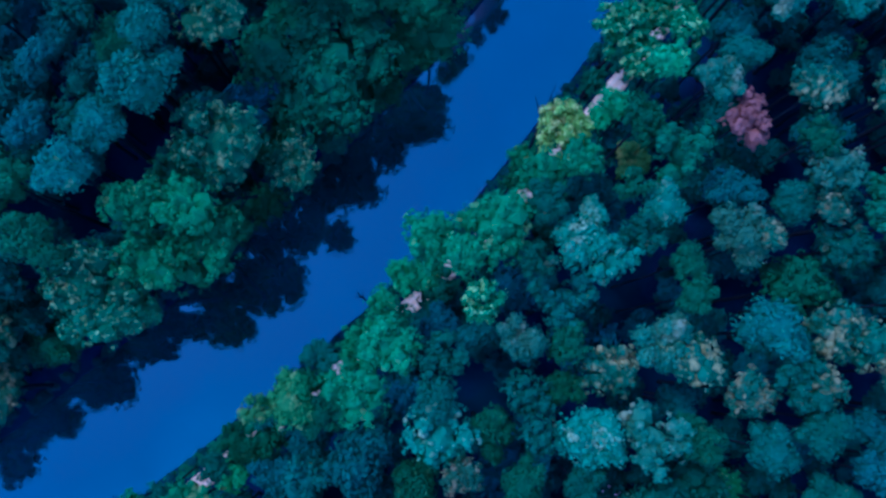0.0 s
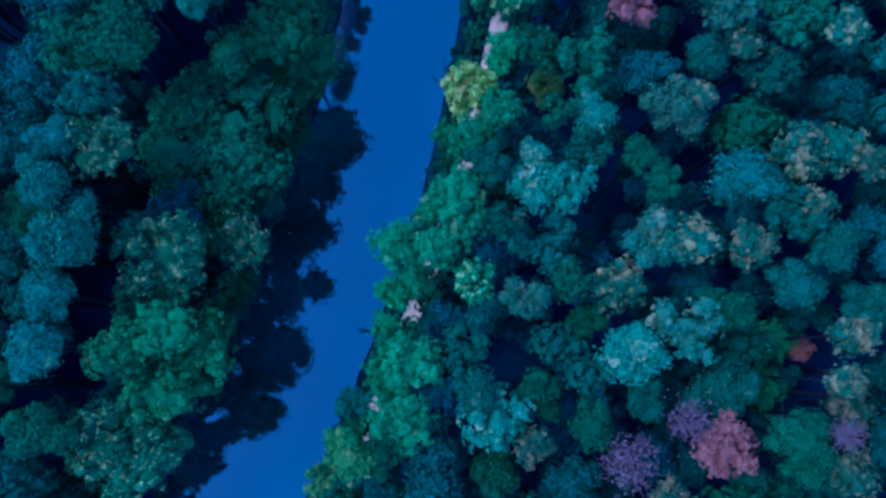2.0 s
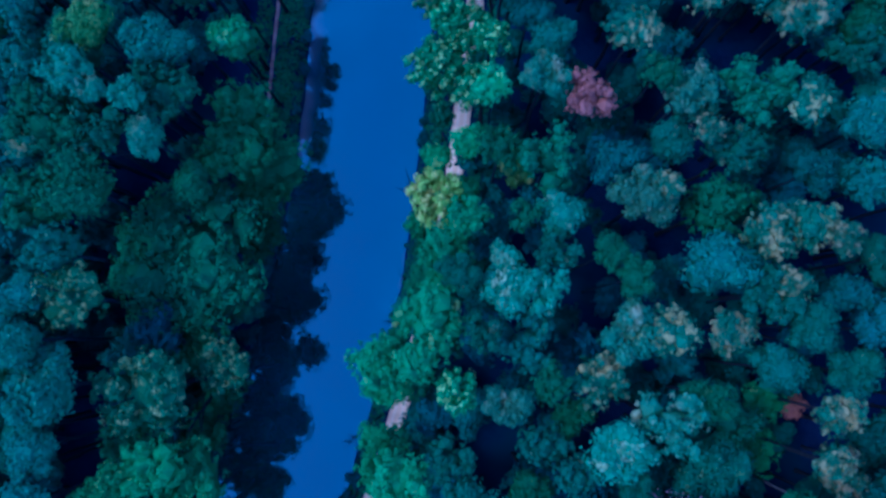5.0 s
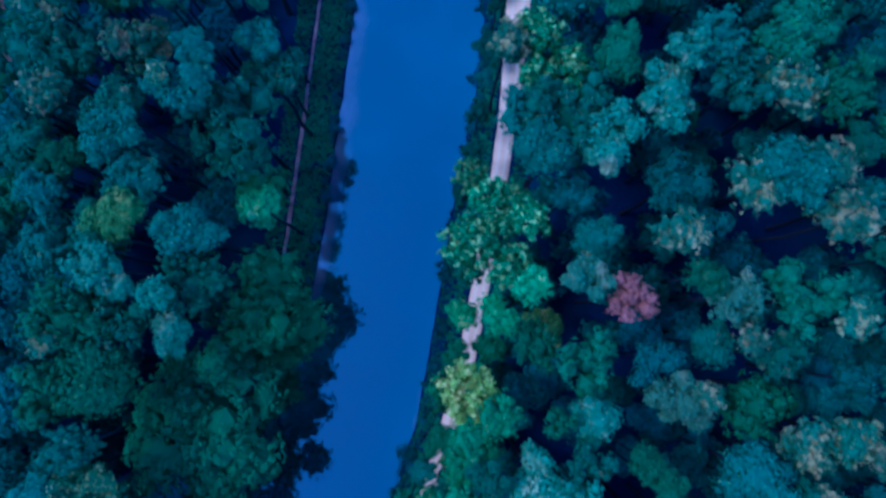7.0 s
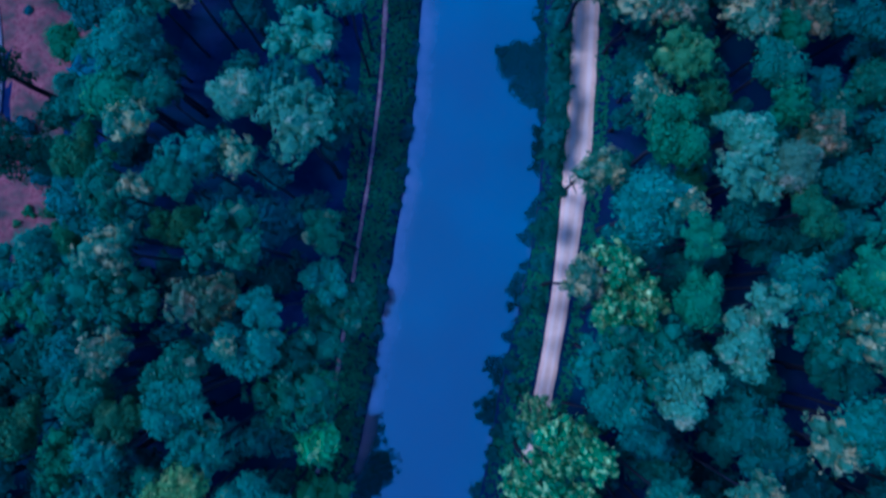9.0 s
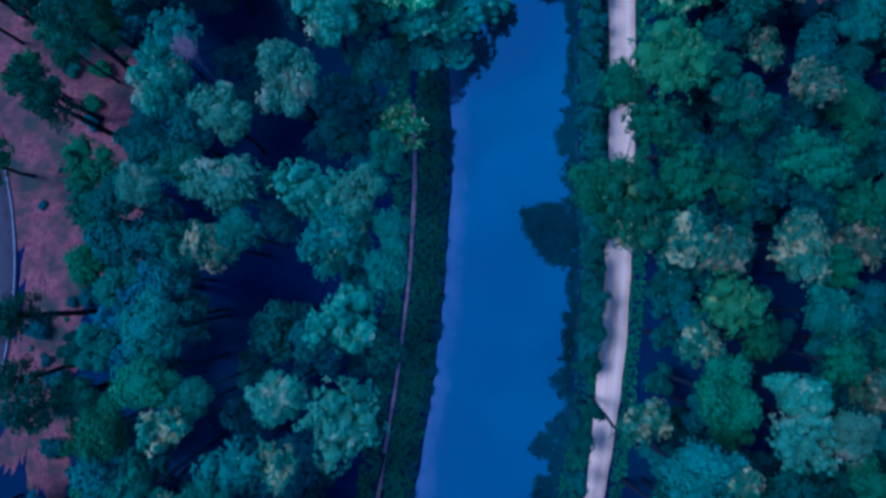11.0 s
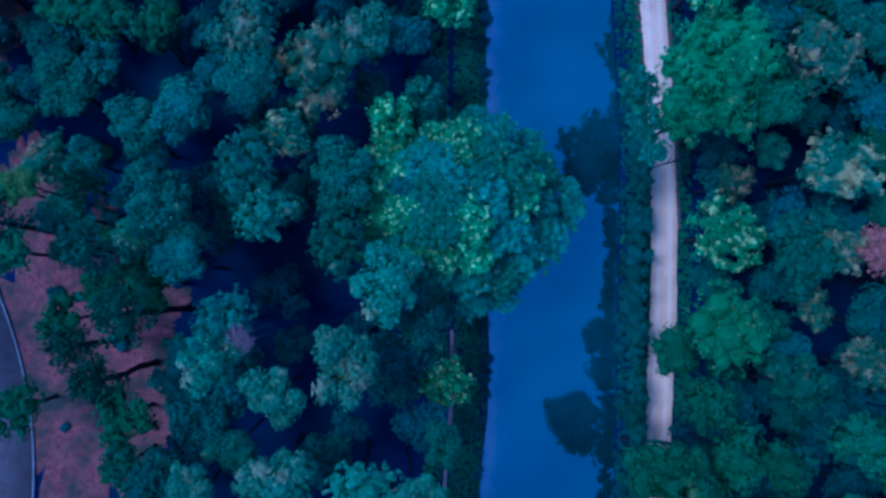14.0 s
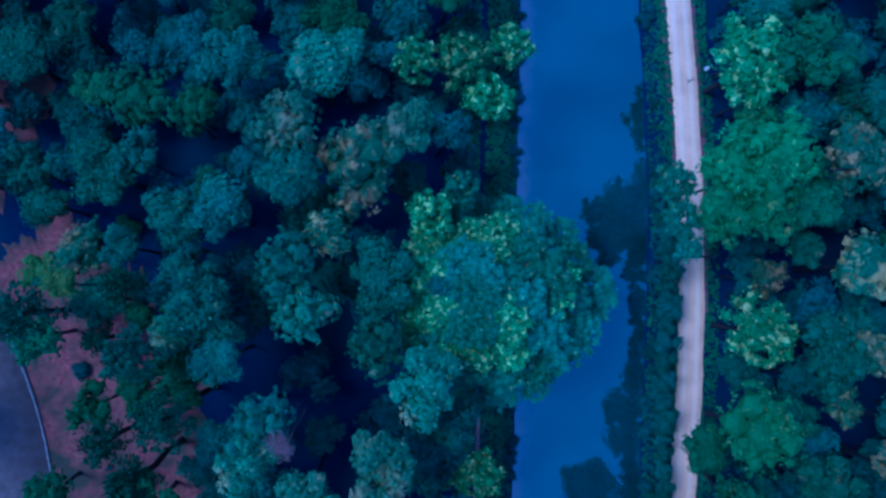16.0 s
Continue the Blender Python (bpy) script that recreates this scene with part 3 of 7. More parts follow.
def spreading_tree(x, y, top, reach):
    """A broad old tree whose limbs hang out over the water, its foliage in separate clumps."""
    root = new("spreading_tree")
    root.location = (x, y, ground_z(x, y) - 0.05)
    tagged(root, "broad light-green tree with limbs hanging over the canal", "tree", "trees of the wood by the foot trail")
    part("trunk", TRUNKS[1], BARK, root, (0, 0, 0), (1.5, 1.5, 0.52), 0.4)
    gen = np.random.default_rng(77)
    spots = [(0.0, 0.0)]
    for ring, count in ((0.26, 7), (0.50, 12), (0.73, 18), (0.95, 24)):
        spots += [(ring * reach * gen.uniform(0.9, 1.1), 2 * math.pi * (i + gen.uniform(-0.25, 0.25)) / count) for i in range(count)]
    for far, a in spots:
        side = math.cos(a)
        far *= 1.0 if side > 0 else 1 - 0.5 * abs(side)
        px, py = far * side, far * math.sin(a) * 0.78
        pz = top - 2.0 - 0.062 * far * far - (0.12 * px if px > 0 else 0.0) + gen.uniform(-0.8, 0.8)
        r = gen.uniform(2.0, 3.0)
        pieces = []
        limb(pieces, (0.1, 0.1, 7.5), (px * 0.92, py * 0.92, pz - 0.5), 0.20, 0.03, gen, 5, 3)
        bough = part("limb", join_parts("limb", pieces), BARK, root, (0, 0, 0), (1, 1, 1))
        light = far < 0.75 * reach
        part("foliage_clump", rng.choice(OPEN_CROWNS), LEAF["S" if light and gen.uniform() < 0.5 else "A"], bough, (px, py, pz), (r, r * 0.95, r * 0.62), gen.uniform(0, 6.28))
    return root


def shrub(x, y, r, kind="D", label="low dark-green bush on the canal bank", group="bushes along the canal banks"):
    ob = new("shrub", rng.choice(SHRUBS))
    z = ground_z(x, y) if not left_bank(y) - 1.5 < x < right_bank(y) + 1.2 else 0.3
    ob.location, ob.rotation_euler = (x, y, z + 0.35 * r), (0, 0, rng.uniform(0, 6.28))
    ob.scale = (r, r * rng.uniform(0.85, 1.15), r * rng.uniform(0.75, 1.0))
    ob.material_slots[0].link = "OBJECT"
    ob.material_slots[0].material = LEAF[kind]
    return tagged(ob, label, "bush", group)


def grass(name, inner, outer, y0, y1, count, label, seed):
    """Tufts of rough grass, each a few bent blades."""
    gen = np.random.default_rng(seed)
    ys = gen.uniform(y0, y1, count)
    f = gen.uniform(0, 1, count)
    pts = []
    for y, k in zip(ys, f):
        a, b = inner(y), outer(y)
        x = a + (b - a) * k
        bank = min(abs(x - left_bank(y)), abs(x - right_bank(y)))
        pts.append((x, y, min(1.0, 0.05 + 0.5 * bank) + 0.12))
    pts = np.array(pts)
    v, fc = quads(pts, np.tile((0.0, 0.0, 0.8), (count, 1)), 0.42, 0.55, gen)
    ob = mesh_object(name, v.tolist(), fc.tolist(), GRASS, None, False)
    return tagged(ob, label, "grass", kind="stuff")


# ---------------------------------------------------------------- trees of the wood
# canopy
tree("G", -15.4, 21.8, 26.8, 7.6)
tree("K", -21.5, 18.0, 36.9, 3.2)
tree("H", -10.1, 31.3, 27.4, 3.6)
tree("H", -10.6, 30.1, 19.8, 4.5, 2.9)
tree("G", -12.9, 27.9, 29.6, 2.2)
tree("G", -20.9, 27.4, 37.4, 3.8)
tree("T", -25.3, 18.5, 36.9, 2.4)
tree("T", -25.7, 14.7, 38.3, 2.8)
tree("T", -22.6, 21.9, 38.3, 2.7)
tree("K", -17.8, 9.3, 32.5, 4.5, 0.4)
tree("K", -17.0, 10.6, 27.2, 3.0, 5.2)
tree("T", -24.3, 10.6, 37.8, 3.7)
tree("T", -25.7, 5.7, 36.1, 2.5)
tree("T", -26.4, 1.1, 36.8, 2.7)
tree("H", -21.6, 1.2, 33.5, 3.1)
tree("H", -20.0, 2.9, 32.3, 2.9, 1.9)
tree("H", -21.1, 0.6, 28.5, 3.9, 5.1)
tree("H", -22.2, -2.7, 29.7, 3.5, 2.9)
tree("K", -24.2, -7.0, 32.1, 4.1, 1.3)
tree("K", -25.0, -8.8, 30.5, 3.5, 5.0)
tree("G", -27.0, -5.5, 34.3, 2.9)
tree("K", -24.0, -6.9, 25.9, 1.8, 6.1)
tree("V", 8.0, 24.2, 31.7, 2.9, 1.4)
tree("B", 11.8, 21.9, 31.8, 2.2)
tree("B", 11.0, 19.2, 31.3, 2.7, -1.5)
tree("G", 15.3, 27.9, 31.6, 2.6)
tree("G", 19.6, 26.4, 32.5, 2.8)
tree("L", 19.9, 21.5, 31.8, 2.6)
tree("G", 16.8, 21.5, 32.2, 1.5)
tree("T", 19.1, 18.1, 32.0, 2.2)
tree("L", 15.0, 15.9, 31.7, 3.4)
tree("L", 18.0, 14.9, 32.7, 2.3)
tree("L", 28.1, 22.2, 31.7, 3.3)
tree("O", 29.5, 22.9, 32.0, 1.6)
tree("B", 8.7, 13.6, 32.1, 3.2, -0.7)
tree("B", 2.9, 9.7, 31.5, 2.9)
tree("B", 7.4, 10.0, 32.2, 2.5, -1.4)
tree("S", 9.3, 6.8, 31.4, 2.2)
tree("T", 12.0, 11.8, 32.0, 1.9)
tree("T", 10.6, 16.8, 32.7, 2.0)
tree("L", 13.8, 5.2, 31.1, 2.7)
tree("L", 25.4, 10.4, 31.1, 3.3)
tree("O", 28.4, 10.1, 31.4, 2.5)
tree("O", 33.6, 9.9, 32.2, 2.6)
tree("T", 33.7, 15.9, 32.2, 3.4)
tree("O", 38.8, 18.3, 31.6, 2.9)
tree("O", 42.2, 18.6, 31.8, 2.9)
tree("O", 44.3, 16.8, 31.5, 1.7)
tree("T", 37.2, 12.6, 31.8, 2.6)
tree("O", 39.3, 12.9, 31.2, 1.9)
tree("L", 23.0, 0.3, 31.9, 3.2)
tree("L", 27.6, 2.4, 32.2, 2.9)
tree("G", 31.1, 4.2, 32.4, 2.7)
tree("B", 41.7, 1.5, 14.2, 2.6)
tree("B", 39.6, -2.9, 13.3, 3.0)
tree("P", 44.7, 0.7, 12.7, 1.5)
tree("O", 42.6, 1.8, 31.3, 2.6)
tree("O", 40.7, -2.2, 32.2, 1.8)
tree("W", 40.5, -6.6, 31.8, 1.7)
tree("P", 30.6, -7.7, 31.2, 3.0)
tree("W", 27.3, -5.3, 32.1, 2.1)
tree("W", 22.4, -8.9, 31.5, 2.9)
tree("O", 25.9, -11.8, 31.7, 2.6)
tree("L", 11.2, -5.5, 31.1, 3.2)
tree("O", 14.4, -7.5, 30.9, 2.2)
tree("B", 3.4, -0.0, 31.5, 2.9)
tree("B", 3.1, -5.5, 30.8, 3.2)
tree("Y", 0.1, -8.0, 32.1, 2.7, -1.9)
tree("Y", -5.2, -10.0, 31.0, 1.5, 1.3)
tree("G", 1.0, -8.1, 30.6, 2.0)
tree("G", 19.3, -5.7, 30.7, 2.5)
tree("T", 19.1, -1.6, 31.0, 2.2)
tree("G", 36.9, -6.9, 31.8, 2.9)
tree("G", 17.7, 6.8, 31.5, 2.2)
tree("T", 8.2, 0.9, 31.2, 2.3)
tree("T", 9.4, -2.7, 30.8, 2.5)
tree("G", 25.6, 15.2, 32.7, 2.0)
tree("G", 23.9, 17.7, 31.9, 1.9)
tree("T", 40.9, 9.4, 31.3, 2.7)
tree("T", 37.6, 6.2, 31.0, 2.7)
tree("H", -8.8, 35.4, 25.7, 3.4, 0.3)
tree("T", -19.7, 31.6, 37.3, 3.9)
tree("B", -8.8, 41.6, 28.7, 2.4)
tree("Y", -18.0, 40.1, 39.1, 2.8)
tree("S", 16.5, 41.5, 27.0, 2.1, -2.3)
tree("S", 11.9, 41.8, 27.4, 2.1)
tree("S", 11.6, 39.1, 26.9, 1.7, 1.5)
tree("O", -16.5, 54.3, 38.3, 3.2)
tree("O", -23.4, 50.4, 38.1, 2.1)
tree("T", -12.8, 50.2, 38.1, 2.9)
tree("O", -13.9, 50.8, 39.1, 1.2)
tree("T", -7.1, 53.3, 30.7, 3.2)
tree("T", -10.1, 46.3, 33.7, 3.9)
tree("B", -10.7, 45.1, 17.7, 2.9)
tree("T", -18.2, 46.5, 38.9, 3.1)
tree("G", -22.9, 45.3, 37.4, 2.2)
tree("T", -24.0, 42.3, 38.3, 2.7)
tree("T", -20.2, 39.0, 37.9, 3.0)
tree("T", -13.0, 38.5, 37.4, 3.0)
tree("T", -16.6, 42.6, 38.6, 2.9)
tree("T", -24.1, 38.3, 37.3, 3.0)
tree("L", -19.7, 36.1, 38.8, 2.2)
tree("G", -22.3, 32.3, 38.8, 3.2)
tree("O", -23.8, 30.2, 38.2, 1.3)
tree("L", -17.9, 34.7, 38.3, 1.8)
tree("L", -15.0, 33.7, 38.0, 1.6)
tree("T", -13.1, 34.6, 35.9, 3.0)
tree("L", -14.3, 30.6, 36.9, 2.1)
tree("G", -24.3, 26.4, 37.0, 2.7)
tree("O", 14.5, 55.3, 29.7, 2.5)
tree("S", 19.9, 56.5, 29.2, 3.0, -2.2)
tree("S", 20.0, 53.3, 28.3, 3.1)
tree("S", 19.1, 52.3, 28.5, 2.0, -2.2)
tree("T", 17.7, 45.2, 32.1, 3.2, -0.8)
tree("L", 22.7, 46.0, 31.1, 3.8)
tree("L", 28.8, 50.0, 31.0, 3.4)
tree("L", 30.1, 53.0, 31.5, 1.9)
tree("T", 33.1, 54.5, 31.3, 2.7)
tree("G", 24.1, 53.4, 31.7, 2.7)
tree("O", 39.9, 49.7, 32.2, 3.0)
tree("T", 35.3, 50.7, 31.0, 3.3)
tree("B", 33.3, 49.8, 16.6, 2.0)
tree("T", 39.0, 42.0, 32.7, 3.8)
tree("O", 35.2, 40.8, 31.3, 2.7)
tree("O", 41.7, 42.5, 32.6, 2.5)
tree("O", 43.2, 37.5, 31.7, 3.1)
tree("O", 28.2, 37.0, 32.9, 2.4)
tree("T", 20.8, 36.9, 32.8, 2.4)
tree("S", 10.6, 37.5, 28.5, 3.4)
tree("S", 15.8, 39.3, 28.1, 2.2)
tree("S", 15.3, 35.1, 27.6, 2.6, -1.4)
tree("S", 10.5, 43.7, 27.2, 1.8)
tree("P", 23.6, 31.7, 32.1, 2.5)
tree("L", 19.8, 33.6, 33.1, 2.6)
tree("B", 15.3, 33.1, 32.9, 1.9)
tree("G", 30.1, 33.1, 32.4, 2.1)
tree("L", 32.6, 31.3, 32.4, 3.2)
tree("O", 33.6, 27.6, 31.5, 1.6)
tree("G", 38.8, 30.8, 31.6, 3.5)
tree("O", 42.7, 29.0, 32.5, 2.0)
tree("Y", 18.2, 29.1, 14.0, 2.8)
tree("G", 40.4, 55.1, 31.8, 3.7)
tree("G", 44.7, 49.3, 31.7, 3.7)
tree("L", -9.2, 76.1, 33.3, 2.9)
tree("L", -13.8, 70.5, 36.4, 2.4)
tree("L", -9.1, 68.4, 37.5, 3.9)
tree("O", -13.8, 65.5, 36.8, 1.9)
tree("T", -17.2, 65.2, 37.5, 2.3)
tree("O", -22.5, 68.4, 36.5, 2.3)
tree("T", -20.1, 70.8, 36.3, 2.0)
tree("T", -24.7, 75.9, 33.0, 3.2)
tree("O", -20.2, 82.7, 29.9, 2.7)
tree("T", -9.9, 83.0, 29.7, 3.9)
tree("T", -5.4, 80.4, 31.5, 2.6)
tree("G", -36.6, 81.5, 13.7, 2.4)
tree("O", -21.2, 63.1, 37.6, 1.4)
tree("T", -18.3, 63.3, 38.8, 2.0)
tree("E", -6.2, 72.2, 20.3, 2.8)
tree("T", -14.3, 58.8, 39.2, 3.1)
tree("O", -23.8, 58.2, 37.8, 2.4)
tree("T", -9.9, 49.1, 34.8, 3.9)
tree("T", -7.2, 59.8, 34.2, 2.1)
tree("T", -7.4, 55.7, 31.7, 2.4)
tree("T", -18.2, 48.9, 38.4, 2.9)
tree("T", -31.5, 57.9, 33.9, 3.1)
tree("T", -11.7, 53.6, 37.5, 1.9)
tree("G", -35.8, 64.3, 15.3, 2.8)
tree("O", 22.5, 82.8, 24.3, 2.8, -0.8)
tree("O", 22.8, 83.6, 24.2, 2.5, -5.6)
tree("O", 25.2, 81.4, 24.2, 2.7)
tree("H", 26.0, 76.4, 24.1, 3.1)
tree("O", 33.0, 80.9, 22.5, 2.8)
tree("L", 30.6, 68.8, 26.6, 2.9)
tree("L", 30.5, 64.8, 27.6, 3.3)
tree("L", 34.4, 65.3, 27.9, 2.7)
tree("T", 35.0, 75.8, 23.5, 2.9)
tree("G", 35.2, 71.3, 25.7, 2.9)
tree("O", 16.6, 66.0, 22.3, 2.7, 1.6)
tree("G", 24.1, 68.7, 26.3, 3.9)
tree("T", 21.3, 61.6, 29.1, 4.2)
tree("O", 24.2, 61.9, 28.5, 1.7)
tree("G", 24.6, 58.6, 31.1, 2.3)
tree("T", 19.6, 48.2, 31.4, 4.1)
tree("T", 18.2, 48.2, 31.1, 2.7, -2.7)
tree("G", 35.8, 61.2, 28.8, 2.6)
tree("O", 38.7, 68.8, 25.6, 2.8)
tree("L", -21.7, 110.8, 25.0, 3.4)
tree("T", -32.9, 113.1, 21.6, 3.6)
tree("T", -39.6, 116.3, 17.1, 2.5)
tree("L", -33.6, 108.6, 21.1, 2.9)
tree("T", -29.0, 106.4, 25.3, 2.6)
tree("G", -33.1, 104.7, 22.1, 3.1)
tree("T", -15.3, 114.0, 24.6, 3.5)
tree("T", -15.6, 108.2, 24.9, 3.2)
tree("L", -10.6, 105.1, 25.9, 3.9)
tree("L", -14.4, 97.6, 25.9, 4.2)
tree("L", -20.4, 94.5, 25.2, 3.0)
tree("L", -25.9, 97.8, 25.5, 3.1)
tree("W", -22.7, 99.6, 26.1, 1.1)
tree("S", -5.0, 95.7, 14.3, 3.4)
tree("L", -12.4, 87.1, 28.5, 3.2)
tree("L", -8.1, 86.7, 28.7, 2.9)
tree("L", -19.9, 87.9, 28.4, 3.5)
tree("T", -18.0, 83.7, 30.0, 2.1)
tree("L", -26.7, 87.8, 28.1, 2.2)
tree("T", -5.1, 83.5, 29.8, 2.1)
tree("T", -30.5, 78.6, 17.8, 4.2)
tree("G", -37.2, 102.9, 19.1, 2.5)
tree("O", -43.5, 115.8, 17.3, 2.7)
tree("O", -20.0, 118.2, 24.0, 2.6)
tree("S", 23.8, 110.6, 16.3, 4.4)
tree("P", 37.7, 108.9, 18.8, 2.6)
tree("T", 30.0, 107.4, 18.7, 3.7)
tree("H", 23.3, 100.4, 19.7, 4.4, -0.9)
tree("G", 23.2, 93.6, 21.4, 3.4, -3.3)
tree("G", 23.0, 88.7, 21.6, 3.7, -0.7)
tree("G", 16.7, 87.8, 22.5, 3.1, -2.6)
tree("G", 26.6, 88.2, 21.9, 2.8)
tree("O", 33.5, 83.2, 22.0, 2.7)
tree("T", 29.3, 95.7, 20.4, 3.4)
tree("O", 35.7, 97.7, 21.0, 3.0)
tree("O", 33.5, 117.4, 18.6, 4.5)
tree("G", 35.3, 90.5, 22.0, 3.6)
tree("G", 23.5, 98.6, 16.8, 2.8, -5.9)
tree("L", -24.3, 127.9, 22.3, 3.6)
tree("T", -23.7, 122.9, 23.9, 3.1)
tree("L", -14.2, 127.9, 22.8, 3.5)
tree("O", -17.8, 124.6, 22.8, 4.2)
tree("T", -23.8, 115.1, 25.2, 3.4)
tree("S", -10.8, 120.2, 21.3, 2.7)
tree("A", -7.9, 122.9, 19.0, 2.3)
tree("L", -21.1, 134.1, 21.3, 4.1)
tree("T", -29.6, 134.2, 20.5, 3.5)
tree("T", -41.6, 123.5, 16.6, 4.1)
tree("T", -38.7, 125.2, 17.3, 2.5)
tree("T", -34.5, 118.8, 20.7, 3.0)
tree("T", -29.6, 120.0, 23.4, 3.1)
tree("T", -31.0, 110.0, 23.7, 3.7)
tree("S", -12.6, 135.3, 20.5, 2.6)
tree("S", -8.3, 135.6, 20.2, 3.1)
tree("S", -5.3, 132.5, 18.2, 2.9)
tree("S", -3.0, 138.2, 16.0, 2.8)
tree("S", 22.2, 137.9, 18.7, 4.8, -0.6)
tree("G", 26.5, 138.6, 19.3, 4.1)
tree("H", 23.1, 126.4, 22.5, 3.7, -5.2)
tree("H", 22.9, 127.7, 22.4, 3.7)
tree("H", 23.2, 123.4, 22.9, 3.8, -1.7)
tree("H", 23.4, 121.8, 22.4, 3.5, -5.9)
tree("G", 26.2, 123.2, 20.8, 3.3)
tree("A", 16.8, 124.8, 17.9, 2.5, -3.0)
tree("A", 16.9, 121.3, 17.9, 2.3, -2.3)
tree("A", 17.0, 118.5, 16.6, 1.8, -1.5)
tree("H", 23.0, 130.8, 18.5, 2.6, -1.8)
tree("O", 32.0, 128.7, 19.4, 4.5)
tree("G", 27.5, 124.4, 19.7, 3.7)
tree("T", 30.6, 110.2, 18.0, 3.8)
tree("O", 34.2, 108.7, 18.9, 2.7)
tree("T", -25.5, 101.1, 25.2, 3.3)
tree("W", -23.4, 100.2, 25.5, 1.1)
tree("G", -48.1, 107.5, 13.8, 2.9)
tree("T", -42.2, 111.2, 15.4, 2.9)
tree("G", -42.5, 100.9, 14.3, 2.6)
tree("Y", -48.1, 113.8, 11.9, 2.3)
tree("G", -46.7, 92.1, 13.2, 3.0)
tree("G", -36.3, 91.3, 13.7, 3.3)
tree("T", -47.4, 120.2, 15.3, 2.6)
tree("T", -49.1, 123.3, 15.1, 2.6)
tree("Y", -41.9, 112.7, 25.6, 1.7)
tree("G", 17.2, 85.0, 26.5, 3.9, -1.0)
tree("G", 17.4, 88.0, 24.0, 3.1, -0.6)
# middle storey and understorey between the crowns
tree("G", 5.9, 18.0, 14.5, 2.3, 0.9)
tree("B", -6.5, -21.7, 21.2, 2.6, -0.5)
tree("B", -12.2, -24.9, 29.2, 1.9, 1.6)
tree("G", -10.1, -29.3, 16.5, 1.9, -1.2)
tree("T", -4.6, -17.7, 21.2, 1.7, -1.8)
tree("B", 13.6, 29.9, 25.6, 1.8, -0.5)
tree("T", -11.1, -22.6, 20.6, 1.8, 1.6)
tree("B", 7.7, 23.9, 15.9, 1.8, -0.4)
tree("B", 4.4, 13.8, 24.6, 1.6, 0.9)
tree("B", 0.4, -6.5, 13.4, 1.7, -1.5)
tree("G", 8.6, 26.8, 15.3, 1.7)
tree("G", -2.6, -13.4, 18.7, 2.2, -1.1)
tree("T", -8.1, -25.0, 25.8, 1.8, -0.5)
tree("B", 1.9, 7.3, 23.2, 1.9, 1.8)
tree("A", 11.2, 37.8, 17.5, 2.0, 1.4)
tree("B", -0.8, -9.3, 17.7, 2.4, -2.2)
tree("B", 3.4, 0.7, 12.8, 2.0, -1.8)
tree("B", -12.8, -26.1, 19.8, 2.8, 1.0)
tree("B", 9.6, 30.7, 14.2, 2.1)
tree("B", 11.2, 21.5, 19.7, 2.4, -1.2)
tree("A", 10.6, 35.2, 15.1, 1.8)
tree("B", 2.4, -1.7, 17.2, 2.7, -1.6)
tree("T", 8.1, 12.5, 15.4, 2.2, -1.6)
tree("G", -7.9, -15.7, 14.8, 2.2, 1.3)
tree("T", 4.8, 15.0, 14.9, 1.6)
tree("G", 7.2, 21.9, 13.3, 1.8, 0.3)
tree("B", 1.8, 7.1, 16.1, 2.3, -0.5)
tree("A", 11.8, 40.2, 15.0, 2.1, -0.3)
tree("B", 12.1, 24.4, 15.2, 1.9, -1.1)
tree("T", 6.2, 7.6, 13.1, 2.6, -0.9)
tree("G", 3.4, 11.3, 13.0, 2.5, -0.5)
tree("B", 9.5, 16.4, 26.0, 1.7, -1.1)
tree("B", 13.9, 31.3, 15.9, 1.8, -1.1)
tree("B", 9.3, 15.7, 13.7, 1.6, -1.3)
tree("B", 0.1, 2.9, 26.2, 1.7, 1.1)
tree("A", 15.2, 37.0, 17.3, 2.1, -0.4)
tree("G", 4.2, 2.5, 24.3, 1.6, -0.9)
tree("G", -3.7, -15.7, 16.5, 1.9, -0.5)
tree("B", -5.3, -19.3, 12.0, 2.3, -0.5)
tree("G", 12.9, 27.2, 13.8, 2.1, -0.6)
tree("A", 16.0, 40.3, 17.3, 1.8, -1.2)
tree("B", 10.1, 17.9, 15.9, 1.9, -1.0)
tree("T", -2.6, -3.6, 27.7, 1.9, 1.1)
tree("T", -5.9, -11.3, 20.9, 1.7, 1.7)
tree("G", -4.0, -7.0, 16.3, 1.7, 1.1)
tree("O", -38.3, -34.2, 25.8, 3.2)
tree("O", -30.4, -21.5, 20.5, 3.6, 0.8)
tree("G", -25.5, -10.9, 19.8, 2.9, 0.2)
tree("O", -33.8, -28.6, 20.0, 3.1, 1.1)
tree("G", -12.1, 24.0, 16.1, 2.9, 2.2)
tree("G", -27.2, -14.6, 20.0, 2.9, 1.1)
tree("G", -20.9, 0.1, 19.4, 2.6, 0.9)
tree("G", -16.1, 12.6, 21.5, 3.1, 0.3)
tree("G", -21.2, 5.2, 27.2, 3.2)
tree("G", -19.2, 4.3, 16.3, 3.0, 2.1)
tree("T", -32.6, -24.5, 24.0, 2.9)
tree("O", -22.3, -3.5, 20.1, 2.6, 1.4)
tree("T", -14.5, 17.1, 16.7, 2.8, 2.2)
tree("O", -30.3, -16.6, 26.5, 3.6)
tree("O", -37.2, -35.8, 16.6, 3.4, 2.5)
tree("O", -36.5, -30.9, 25.2, 2.7)
tree("O", -24.8, -9.3, 17.4, 2.6, 2.6)
tree("G", -18.0, 7.5, 15.2, 2.8, 2.6)
